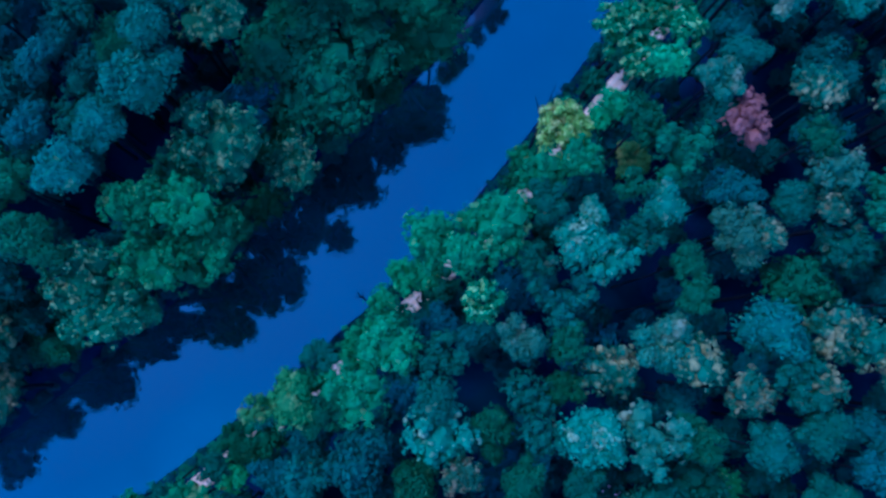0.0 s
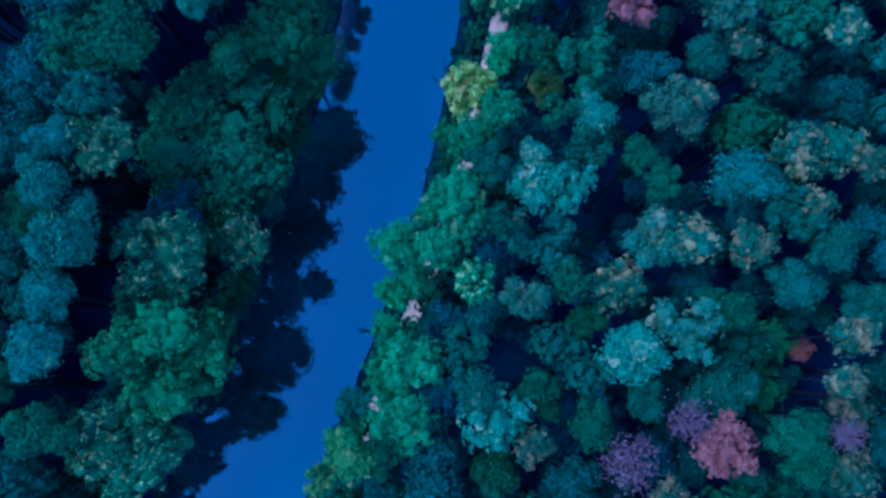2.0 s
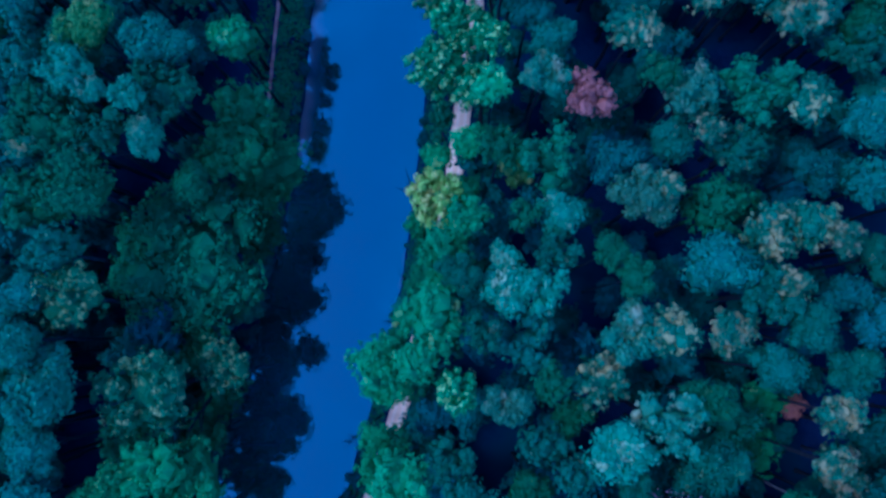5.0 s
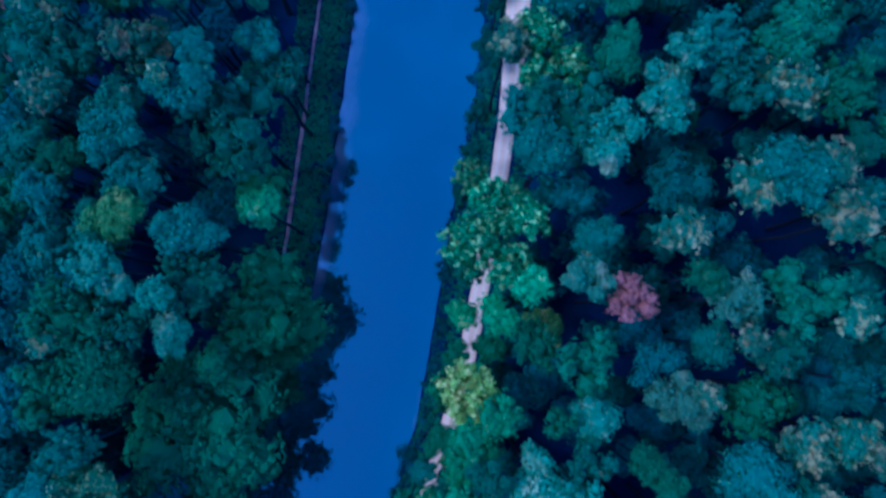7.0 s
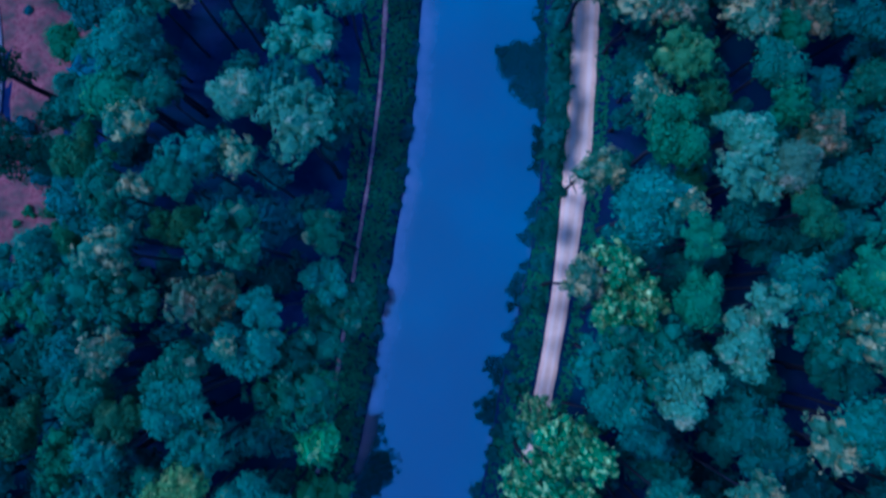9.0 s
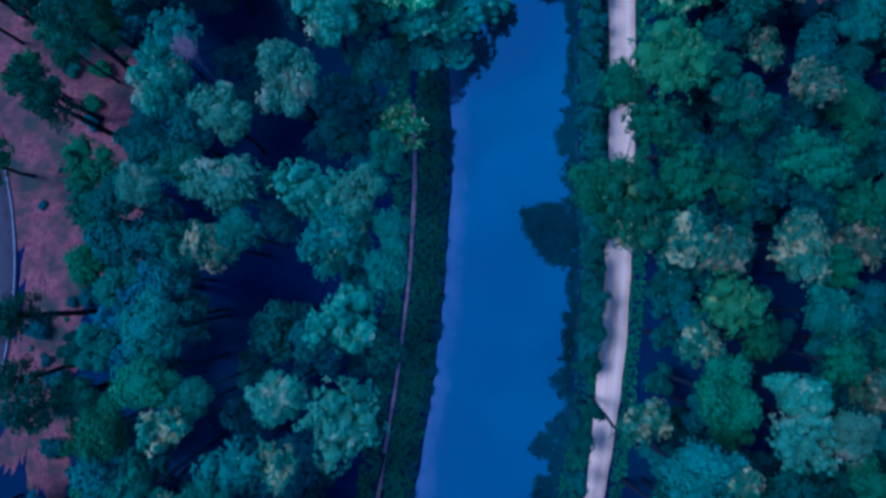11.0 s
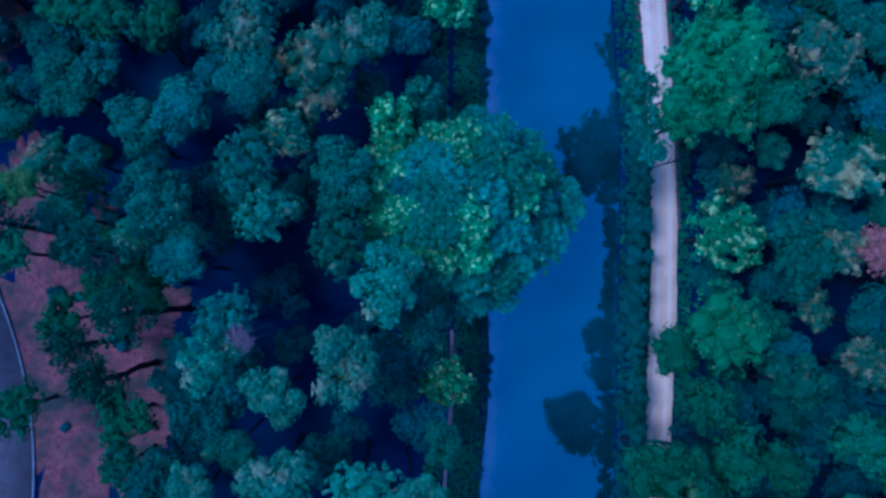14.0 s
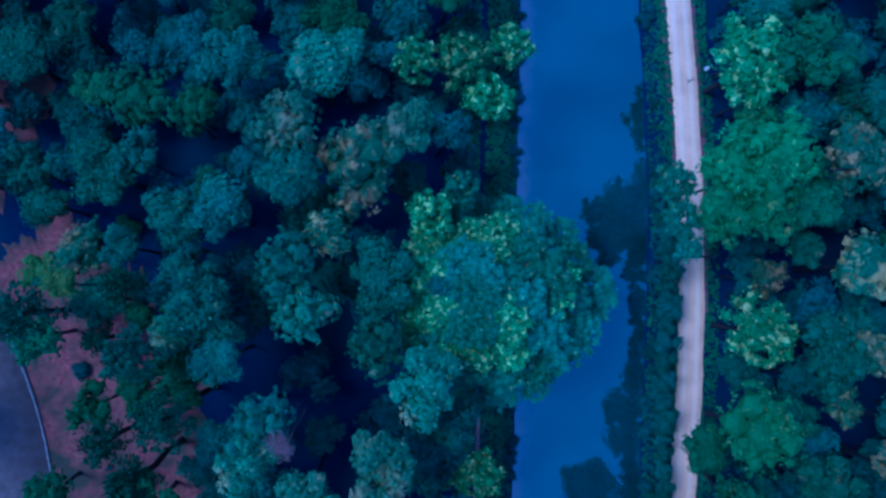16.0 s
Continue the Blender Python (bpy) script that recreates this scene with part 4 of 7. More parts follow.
tree("T", -48.9, -31.1, 31.4, 3.0)
tree("T", 43.9, 106.2, 12.8, 3.6)
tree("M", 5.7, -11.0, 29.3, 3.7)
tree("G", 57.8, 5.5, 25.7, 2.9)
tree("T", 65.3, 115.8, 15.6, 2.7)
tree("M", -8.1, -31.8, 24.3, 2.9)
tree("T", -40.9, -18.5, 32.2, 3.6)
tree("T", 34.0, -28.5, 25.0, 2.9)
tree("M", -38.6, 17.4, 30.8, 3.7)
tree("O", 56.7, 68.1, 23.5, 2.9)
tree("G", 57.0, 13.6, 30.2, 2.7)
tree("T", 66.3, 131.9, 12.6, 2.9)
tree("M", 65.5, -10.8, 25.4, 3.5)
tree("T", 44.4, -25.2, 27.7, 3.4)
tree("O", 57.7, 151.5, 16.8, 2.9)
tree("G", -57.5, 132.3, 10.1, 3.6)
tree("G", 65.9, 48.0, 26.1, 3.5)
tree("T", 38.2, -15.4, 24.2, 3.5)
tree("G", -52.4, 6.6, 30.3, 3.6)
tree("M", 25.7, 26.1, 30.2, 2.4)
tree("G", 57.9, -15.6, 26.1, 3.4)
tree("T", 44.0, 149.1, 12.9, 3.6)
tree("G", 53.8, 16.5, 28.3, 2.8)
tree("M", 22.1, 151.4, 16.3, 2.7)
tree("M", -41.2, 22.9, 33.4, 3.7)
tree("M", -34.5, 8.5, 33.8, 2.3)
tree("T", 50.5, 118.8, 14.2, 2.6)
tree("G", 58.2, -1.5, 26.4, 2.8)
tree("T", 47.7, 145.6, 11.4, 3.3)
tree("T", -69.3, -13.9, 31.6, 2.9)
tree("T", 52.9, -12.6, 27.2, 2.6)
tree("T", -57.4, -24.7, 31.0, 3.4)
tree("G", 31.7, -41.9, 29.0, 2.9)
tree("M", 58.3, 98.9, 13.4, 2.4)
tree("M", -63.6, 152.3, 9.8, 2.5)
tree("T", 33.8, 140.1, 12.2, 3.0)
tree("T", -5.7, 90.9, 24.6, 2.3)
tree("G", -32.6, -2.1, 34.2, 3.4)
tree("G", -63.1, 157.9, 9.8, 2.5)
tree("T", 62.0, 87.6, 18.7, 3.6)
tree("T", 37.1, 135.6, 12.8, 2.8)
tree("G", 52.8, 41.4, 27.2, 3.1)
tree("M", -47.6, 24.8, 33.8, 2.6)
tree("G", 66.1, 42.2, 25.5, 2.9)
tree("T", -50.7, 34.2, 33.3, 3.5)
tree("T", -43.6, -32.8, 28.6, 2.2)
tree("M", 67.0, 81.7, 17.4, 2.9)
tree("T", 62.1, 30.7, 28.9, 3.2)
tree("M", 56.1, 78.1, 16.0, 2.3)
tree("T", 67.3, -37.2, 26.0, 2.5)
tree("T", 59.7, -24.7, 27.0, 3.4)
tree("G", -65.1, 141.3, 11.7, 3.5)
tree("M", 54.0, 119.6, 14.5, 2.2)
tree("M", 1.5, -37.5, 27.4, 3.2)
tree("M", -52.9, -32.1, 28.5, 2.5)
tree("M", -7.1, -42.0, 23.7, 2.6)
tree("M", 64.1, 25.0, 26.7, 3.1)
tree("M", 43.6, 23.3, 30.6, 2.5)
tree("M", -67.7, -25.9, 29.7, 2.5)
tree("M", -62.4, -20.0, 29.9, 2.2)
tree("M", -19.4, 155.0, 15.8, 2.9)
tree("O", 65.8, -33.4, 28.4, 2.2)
tree("T", -45.3, 12.7, 30.3, 2.6)
tree("M", -50.7, -35.6, 32.5, 3.0)
tree("G", 5.5, -26.5, 29.0, 3.2)
tree("M", 39.6, 145.2, 12.8, 3.5)
tree("M", -57.6, 150.8, 10.4, 2.3)
tree("T", 8.7, -16.7, 27.6, 3.6)
tree("G", -31.1, 147.3, 14.0, 3.2)
tree("G", 50.3, -37.6, 26.7, 3.3)
tree("M", 50.0, 53.7, 27.5, 2.5)
tree("M", -29.9, 62.9, 29.2, 2.7)
tree("G", 29.1, 73.1, 21.3, 2.6)
tree("M", -54.0, 1.2, 30.9, 3.4)
tree("M", 18.1, -23.2, 29.2, 3.0)
tree("T", -52.3, -25.8, 32.1, 3.7)
tree("G", -53.8, 156.2, 12.0, 2.4)
tree("G", -66.8, 10.3, 31.1, 2.5)
tree("T", 50.0, 27.7, 28.7, 3.1)
tree("M", -29.5, 49.6, 30.9, 2.8)
tree("M", -1.3, -31.6, 25.6, 3.2)
tree("T", 33.0, 134.5, 14.6, 2.8)
tree("T", -57.0, 15.1, 30.2, 2.2)
tree("M", 65.5, 64.7, 20.3, 2.4)
tree("T", 15.9, -15.0, 26.2, 3.5)
tree("G", 31.9, -14.4, 28.7, 3.3)
tree("T", 23.8, -33.5, 26.0, 2.8)
tree("M", -66.4, -11.0, 29.1, 2.5)
tree("M", -38.0, 4.9, 29.5, 3.4)
tree("M", 23.5, -26.1, 24.9, 2.7)
tree("M", -35.0, 137.3, 14.7, 2.8)
tree("T", 27.8, 101.6, 13.2, 3.3)
tree("T", 46.9, 4.6, 24.6, 3.2)
tree("M", -27.7, 31.8, 31.9, 3.2)
tree("T", -7.4, 149.3, 17.9, 2.7)
tree("M", 59.2, 119.9, 14.3, 3.5)
tree("G", 53.1, 66.7, 22.7, 2.4)
tree("T", 64.2, 153.8, 11.7, 2.5)
tree("G", -68.6, 27.2, 33.8, 3.3)
tree("T", -43.0, 53.5, 16.3, 3.0)
tree("T", 21.6, -38.0, 26.9, 2.5)
tree("G", 48.7, 151.3, 15.3, 3.3)
tree("M", 60.1, 43.8, 29.8, 2.8)
tree("M", -53.8, 126.8, 12.8, 3.0)
tree("G", -34.3, 130.5, 14.5, 2.9)
tree("M", 62.1, 13.9, 29.1, 3.2)
tree("M", 63.2, 102.6, 17.5, 2.3)
tree("M", 30.8, -31.9, 27.6, 2.4)
tree("G", 64.1, 124.3, 16.5, 3.3)
tree("G", -37.8, -2.0, 29.7, 2.4)
tree("T", 21.0, -16.1, 29.0, 2.8)
tree("M", -50.0, -14.9, 31.8, 3.3)
tree("T", -50.7, 21.9, 33.1, 2.9)
tree("M", 61.5, 54.6, 28.8, 2.6)
tree("G", 62.1, 38.5, 27.1, 2.6)
tree("M", -58.1, 29.6, 33.8, 2.5)
tree("T", 28.5, 146.3, 13.3, 3.0)
tree("T", -61.7, -9.4, 30.4, 3.5)
tree("G", -11.1, -34.3, 24.8, 2.3)
tree("G", 37.4, -25.3, 26.5, 3.0)
tree("T", 49.9, 15.0, 26.8, 2.8)
tree("G", 68.0, 3.2, 26.1, 2.6)
tree("T", 34.7, -11.4, 24.1, 2.3)
tree("T", -44.1, 143.4, 13.9, 3.3)
tree("G", -49.6, 155.9, 9.6, 3.1)
tree("O", 56.0, 63.8, 22.1, 2.3)
tree("T", -13.7, 154.5, 14.8, 3.5)
tree("T", 28.0, 119.0, 15.8, 2.3)
tree("T", -35.8, 68.7, 18.7, 2.7)
tree("T", -36.2, 151.8, 14.0, 2.6)
tree("T", -63.8, 37.9, 36.2, 3.1)
tree("M", 63.8, 5.6, 27.8, 3.4)
tree("O", 62.2, 99.0, 17.7, 2.6)
tree("T", 42.2, 113.8, 11.2, 2.8)
tree("T", 58.9, -39.0, 25.3, 3.0)
tree("M", 56.7, 52.8, 29.4, 2.6)
tree("G", -48.1, -41.7, 30.2, 2.8)
tree("T", -40.1, -9.6, 33.7, 3.4)
tree("T", -50.3, 144.5, 11.1, 2.5)
tree("M", -56.4, 25.4, 32.2, 2.4)
tree("M", 63.3, -2.2, 26.3, 3.1)
tree("T", 36.2, -35.0, 24.7, 3.4)
tree("G", -52.3, 12.2, 35.8, 2.3)
tree("M", -32.7, 83.9, 17.8, 2.5)
tree("T", -54.9, 143.1, 14.2, 2.7)
tree("G", -32.8, 43.8, 33.0, 2.8)
tree("M", -63.4, 146.5, 13.2, 3.4)
tree("T", 46.2, 30.0, 26.0, 2.9)
tree("G", -63.7, 24.9, 32.3, 2.6)
tree("M", 48.3, -8.2, 25.6, 3.3)
tree("M", 65.4, 71.5, 18.8, 3.0)
tree("M", 40.0, 124.0, 14.9, 3.4)
tree("M", -46.2, 35.5, 34.6, 3.0)
tree("G", -31.5, 157.0, 14.4, 2.7)
tree("T", 45.2, 140.2, 16.7, 2.8)
tree("M", 56.8, 107.6, 14.3, 3.3)
tree("O", 58.2, 135.8, 14.0, 3.1)
tree("M", -69.5, 144.7, 12.2, 2.3)
tree("T", 46.9, 74.9, 18.1, 2.9)
tree("T", -68.1, -6.2, 34.0, 3.0)
tree("M", -47.7, -20.3, 28.1, 3.0)
tree("T", 48.5, -19.3, 25.8, 2.8)
tree("G", -9.5, 142.8, 17.7, 2.7)
tree("T", 49.1, 155.5, 16.9, 2.7)
tree("T", 55.4, 26.5, 30.5, 2.8)
tree("G", 67.8, 87.9, 15.8, 2.3)
tree("M", 2.7, -19.1, 25.9, 3.6)
tree("M", -37.6, 48.7, 22.0, 3.6)
tree("G", -21.2, 140.9, 13.9, 3.7)
tree("G", 52.2, 133.7, 13.0, 3.4)
tree("G", -54.3, -19.7, 31.8, 2.3)
tree("M", -42.3, 38.5, 33.1, 3.1)
tree("T", 57.9, 141.7, 14.8, 2.5)
tree("M", -35.5, 35.6, 36.5, 2.4)
tree("T", 62.0, 147.2, 14.9, 2.3)
tree("M", -69.1, -33.8, 29.9, 2.9)
tree("T", -34.1, 14.5, 33.3, 2.5)
tree("T", -29.9, 6.7, 31.0, 3.5)
tree("T", 31.2, 157.1, 11.0, 3.5)
tree("T", 43.3, -29.3, 28.3, 2.5)
tree("M", 65.2, -25.6, 27.3, 3.1)
tree("G", 57.7, 33.2, 28.2, 2.5)
tree("M", 45.8, -15.9, 24.3, 3.0)
tree("M", 66.6, 136.9, 12.1, 3.1)
tree("T", -64.8, -37.5, 28.2, 2.8)
tree("O", 43.5, -10.7, 26.2, 2.7)
tree("G", 45.8, 118.6, 12.1, 3.1)
tree("T", -5.3, -28.4, 27.2, 2.9)
tree("G", -27.7, 41.9, 35.7, 2.5)
tree("G", 47.7, 101.6, 16.2, 3.4)
tree("T", -69.9, -29.4, 33.0, 2.9)
tree("M", -59.3, 37.3, 36.2, 2.8)
tree("T", 32.6, -3.0, 25.5, 3.6)
tree("M", -57.7, 140.0, 11.4, 2.3)
tree("G", -25.8, 148.7, 13.3, 3.3)
tree("T", 67.6, -19.4, 26.2, 3.0)
tree("G", 47.6, 63.5, 22.6, 2.3)
tree("M", -56.8, 43.3, 32.4, 2.7)
tree("M", -35.4, 40.4, 33.7, 3.1)
tree("G", 57.0, 38.0, 25.7, 3.2)
tree("M", -40.2, 136.5, 12.6, 2.3)
tree("O", 39.5, 157.0, 11.2, 3.3)
tree("M", -50.6, 17.5, 34.2, 3.1)
tree("M", 61.1, 61.0, 24.9, 2.4)
tree("T", -68.5, 151.9, 12.6, 3.5)
tree("M", -32.4, 19.4, 30.4, 2.8)
tree("M", 13.0, -31.6, 25.8, 2.5)
tree("T", -69.3, 17.6, 31.7, 2.9)
tree("M", 54.8, -33.8, 23.9, 3.7)
tree("G", 67.1, 13.6, 27.5, 2.9)
tree("T", -36.7, 146.8, 14.9, 2.3)
tree("T", 67.5, 92.0, 15.3, 2.7)
tree("T", 67.1, 156.5, 16.6, 3.2)
tree("T", 52.4, -16.1, 27.4, 2.3)
tree("T", -43.7, 5.5, 32.1, 3.1)
tree("M", 46.0, 93.7, 16.5, 2.8)
tree("T", 16.8, -41.9, 26.8, 3.3)
tree("M", -46.9, -25.1, 31.2, 2.4)
tree("M", -53.9, -4.1, 29.1, 3.2)
tree("T", -57.6, 155.4, 9.7, 2.6)
tree("M", -51.5, 28.6, 30.9, 3.2)
tree("T", -41.6, 10.9, 32.7, 2.7)
tree("T", -22.6, 54.1, 35.0, 2.8)
tree("M", -59.1, -36.2, 32.6, 2.2)
tree("G", 49.8, 45.1, 29.9, 3.0)
tree("M", 53.2, 99.7, 14.1, 2.9)
tree("T", -58.2, 5.1, 33.6, 3.6)
tree("M", -41.2, 1.5, 29.5, 3.1)
tree("M", -65.4, 16.7, 34.2, 2.8)
tree("T", -62.6, -14.5, 33.1, 2.3)
tree("O", 66.4, 33.0, 27.0, 2.7)
tree("T", -58.5, -16.1, 28.1, 2.6)
tree("M", 50.8, 59.1, 28.0, 3.6)
tree("M", -12.4, -39.7, 24.0, 2.3)
tree("M", 40.0, 64.1, 26.1, 2.4)
tree("M", 43.6, 65.0, 23.7, 2.9)
tree("M", -45.7, 127.6, 10.6, 2.7)
tree("G", -30.7, 13.6, 30.4, 2.2)
tree("O", 62.4, -36.3, 27.1, 3.1)
tree("G", 59.5, 115.2, 11.8, 2.8)
tree("G", -36.3, -17.9, 30.7, 2.3)
tree("M", 44.6, 157.3, 15.0, 3.2)
tree("M", 48.3, 8.7, 30.3, 2.8)
tree("M", 49.4, -1.8, 24.5, 3.2)
tree("M", 52.3, 11.1, 27.0, 3.6)
tree("G", 43.5, -41.6, 27.2, 3.1)
tree("T", 47.4, -30.3, 26.2, 2.7)
tree("G", -44.0, 16.2, 32.8, 2.2)
tree("T", 48.7, 33.9, 29.2, 2.4)
tree("M", -29.1, 25.5, 34.5, 3.5)
tree("G", 51.3, 36.7, 26.9, 2.6)
tree("M", -45.6, -12.1, 31.9, 2.3)
tree("O", 33.3, 103.5, 13.5, 2.6)
tree("G", -68.9, 34.4, 34.5, 3.4)
tree("T", -15.1, 145.2, 15.1, 3.4)
tree("M", 29.7, 42.0, 27.1, 3.2)
tree("G", 37.6, 79.8, 19.7, 2.2)
tree("G", 56.8, 59.9, 24.2, 2.8)
tree("T", -63.0, 32.1, 35.3, 3.2)
tree("G", -39.7, 130.9, 14.7, 3.6)
tree("M", -66.5, 21.2, 31.6, 3.6)
tree("G", -53.8, 45.6, 19.4, 3.1)
tree("M", 44.0, 128.4, 11.8, 2.5)
tree("M", 60.7, 77.8, 17.9, 3.3)
tree("M", 29.6, 60.3, 26.4, 2.7)
tree("T", -43.2, -38.2, 31.3, 2.9)
tree("M", -3.2, -22.0, 27.5, 2.4)
tree("G", -34.8, 54.1, 25.4, 2.9)
tree("G", -54.3, -41.5, 31.7, 3.3)
tree("M", 54.6, 83.2, 15.0, 2.6)
tree("G", 52.0, 123.4, 11.0, 2.6)
tree("T", -39.6, 35.2, 33.6, 2.4)
tree("T", -35.3, -12.2, 29.6, 3.0)
tree("O", 60.8, -10.5, 29.1, 3.0)
tree("G", 41.8, 96.8, 14.8, 3.3)
tree("M", 28.5, -22.7, 24.9, 3.2)
tree("M", -8.7, 154.8, 16.9, 2.8)
tree("T", -32.0, 73.9, 22.6, 2.6)
tree("T", 37.1, 26.0, 29.8, 3.3)
tree("T", 46.6, 57.9, 23.6, 2.4)
tree("T", 53.9, 34.4, 25.3, 2.2)
tree("M", 58.7, 20.8, 30.5, 2.6)
tree("T", 21.4, 156.9, 14.5, 3.5)
tree("G", 39.7, -9.8, 26.5, 2.7)
tree("G", -24.8, 71.5, 33.7, 3.0)
tree("G", -64.6, -41.9, 31.8, 3.2)
tree("O", 66.3, -41.8, 28.0, 2.9)
tree("G", 34.1, 147.1, 16.4, 2.3)
tree("O", 29.2, 151.0, 12.2, 3.1)
tree("T", 54.3, 139.3, 13.0, 2.2)
tree("M", -53.5, 39.9, 31.4, 2.8)
tree("M", 53.3, -27.4, 26.1, 3.0)
tree("T", -41.3, 156.5, 10.0, 2.3)
tree("G", -69.3, -20.7, 30.4, 3.4)
tree("M", -66.2, -16.0, 33.5, 2.2)
tree("T", 39.1, 139.8, 16.7, 3.0)
tree("T", -57.8, -11.0, 30.1, 2.4)
tree("T", -47.8, 2.1, 34.4, 3.6)
tree("M", -59.1, 123.4, 13.7, 2.5)
tree("T", -69.3, -38.8, 31.7, 3.0)
tree("T", 47.2, 122.5, 12.7, 2.3)
tree("T", 66.9, 104.8, 14.4, 2.8)
tree("M", 53.8, 73.0, 18.5, 3.4)
tree("T", 48.7, 21.7, 30.1, 3.2)
tree("M", 51.6, 106.5, 11.9, 2.9)
tree("T", -66.1, -2.3, 31.6, 3.2)
tree("T", -46.2, 138.4, 15.2, 2.8)
tree("T", 29.0, 82.3, 15.4, 2.7)
tree("G", 64.9, 96.2, 14.5, 2.8)
tree("O", 51.2, 85.6, 19.6, 3.1)
tree("O", 50.2, 127.8, 11.2, 3.5)
tree("T", -61.2, 12.8, 34.3, 3.7)
tree("M", 28.9, 133.0, 15.1, 3.0)
tree("T", 43.3, 132.1, 11.9, 2.6)
tree("G", -61.6, -4.4, 34.1, 3.2)
tree("T", 16.0, 10.4, 28.5, 3.1)
tree("M", 25.5, -18.5, 27.9, 2.2)
tree("M", -31.0, -9.7, 30.1, 3.6)
tree("T", 65.5, 53.8, 25.3, 2.6)
tree("M", -67.7, 133.6, 15.0, 3.7)
tree("G", 40.5, 93.1, 18.1, 2.3)
tree("M", -7.8, 101.0, 19.0, 2.4)
tree("G", 26.2, -39.8, 28.1, 3.2)
tree("M", -60.5, 18.7, 36.0, 3.1)
tree("M", 4.4, -31.9, 24.2, 2.5)
tree("G", -58.4, 145.6, 11.9, 2.6)
tree("G", -67.8, 5.3, 33.5, 2.5)
tree("M", -43.0, 48.8, 19.8, 2.6)
tree("G", 41.5, 86.3, 17.0, 2.9)
tree("M", 53.5, 49.6, 24.1, 3.3)
tree("M", -46.2, 151.7, 13.6, 2.4)
tree("T", -47.2, 43.0, 31.2, 2.6)
tree("O", 11.3, -39.1, 23.6, 3.0)
tree("T", -41.7, 28.9, 30.9, 2.4)
tree("M", -65.3, -22.6, 27.5, 2.7)
tree("T", 45.7, 44.4, 29.9, 2.3)
tree("M", -9.1, 128.7, 19.6, 2.3)
tree("T", -25.8, 154.0, 13.2, 3.0)
tree("M", 46.7, 113.2, 13.0, 3.1)
tree("T", 34.5, 1.3, 25.3, 2.8)
tree("G", -44.4, 132.2, 11.3, 2.5)
tree("G", 58.4, 125.3, 14.2, 2.8)
tree("M", 51.8, 94.2, 17.7, 3.5)
tree("M", 43.1, -20.4, 24.3, 2.5)
tree("G", -35.2, 28.4, 36.0, 2.7)
tree("M", 36.9, -20.6, 26.5, 2.6)
tree("M", 61.4, 132.7, 11.4, 2.7)
tree("G", 68.0, 59.7, 23.9, 3.4)
tree("G", 7.0, -21.0, 29.4, 2.4)
tree("G", 39.8, 119.3, 14.1, 3.0)
tree("O", 67.0, 119.6, 14.7, 2.3)
tree("T", -38.9, 43.6, 35.5, 2.7)
tree("M", -44.7, 31.5, 32.4, 3.0)
tree("T", 51.0, 3.5, 29.6, 2.4)
tree("M", 45.5, 80.8, 20.4, 2.8)
tree("G", 61.2, 139.4, 13.8, 2.9)
tree("T", -30.9, 139.4, 13.8, 2.8)
tree("T", -52.0, -8.8, 29.3, 2.8)
tree("M", -36.8, 157.9, 12.4, 2.2)
tree("T", -38.5, -23.5, 29.2, 2.2)
tree("T", 67.1, 110.1, 12.4, 2.9)
tree("M", -50.2, 52.5, 16.1, 3.3)
tree("M", -48.6, 10.5, 33.9, 2.5)
tree("G", 67.7, 99.7, 17.1, 3.1)
tree("O", 43.8, -3.7, 26.6, 2.9)
tree("T", 43.1, 72.1, 18.7, 2.5)
tree("M", -37.2, 32.1, 31.4, 2.7)
tree("M", 61.1, 106.1, 13.6, 3.1)
tree("M", 19.8, 41.5, 27.3, 2.3)
tree("M", 48.2, 68.6, 21.1, 3.4)
tree("T", 55.8, -23.1, 25.6, 2.6)
tree("M", 53.0, -41.2, 27.3, 3.1)
tree("M", 2.0, -28.3, 26.0, 2.4)
tree("T", -57.8, 9.7, 35.1, 2.7)
tree("T", 47.2, 39.3, 27.7, 3.0)
tree("T", 2.0, -14.2, 25.8, 2.3)
tree("G", 27.8, -35.4, 27.9, 2.7)
tree("G", 36.9, 151.8, 15.0, 3.2)
tree("G", -46.9, -4.2, 29.7, 3.6)
tree("M", 46.0, 12.0, 27.2, 2.3)
tree("M", -63.6, 4.1, 34.1, 2.6)
tree("G", 14.1, -21.2, 24.8, 2.2)
tree("M", 52.2, 148.9, 13.6, 2.6)
tree("T", 58.2, 92.9, 16.8, 2.2)
tree("T", 54.1, 103.8, 12.8, 2.2)
tree("T", 32.1, -19.5, 24.7, 2.9)
tree("O", 65.8, 36.6, 28.5, 2.5)
tree("T", 55.0, 1.0, 25.0, 2.6)
tree("O", 62.5, -29.1, 23.8, 2.4)
tree("T", -51.5, 135.1, 13.0, 3.6)
tree("O", 64.4, 141.6, 13.9, 2.5)
tree("M", 39.5, 59.7, 25.7, 2.3)
tree("T", 30.7, 87.0, 14.8, 2.6)
tree("M", -29.5, 92.3, 18.0, 2.5)
tree("M", 43.1, 135.7, 14.2, 2.5)
tree("G", -26.6, 143.3, 17.5, 2.7)
tree("G", 65.2, 19.8, 29.0, 3.1)
tree("M", -8.5, 114.1, 21.2, 2.7)
tree("M", -55.3, 18.3, 35.4, 3.0)
tree("M", -35.9, 73.2, 18.2, 2.5)
tree("O", 40.7, -37.5, 24.2, 2.9)
tree("T", 16.4, -36.9, 27.2, 3.2)
tree("T", 53.4, -19.7, 28.8, 2.3)
tree("T", -63.9, -27.3, 32.1, 2.5)
tree("M", -37.9, 142.9, 14.5, 2.4)
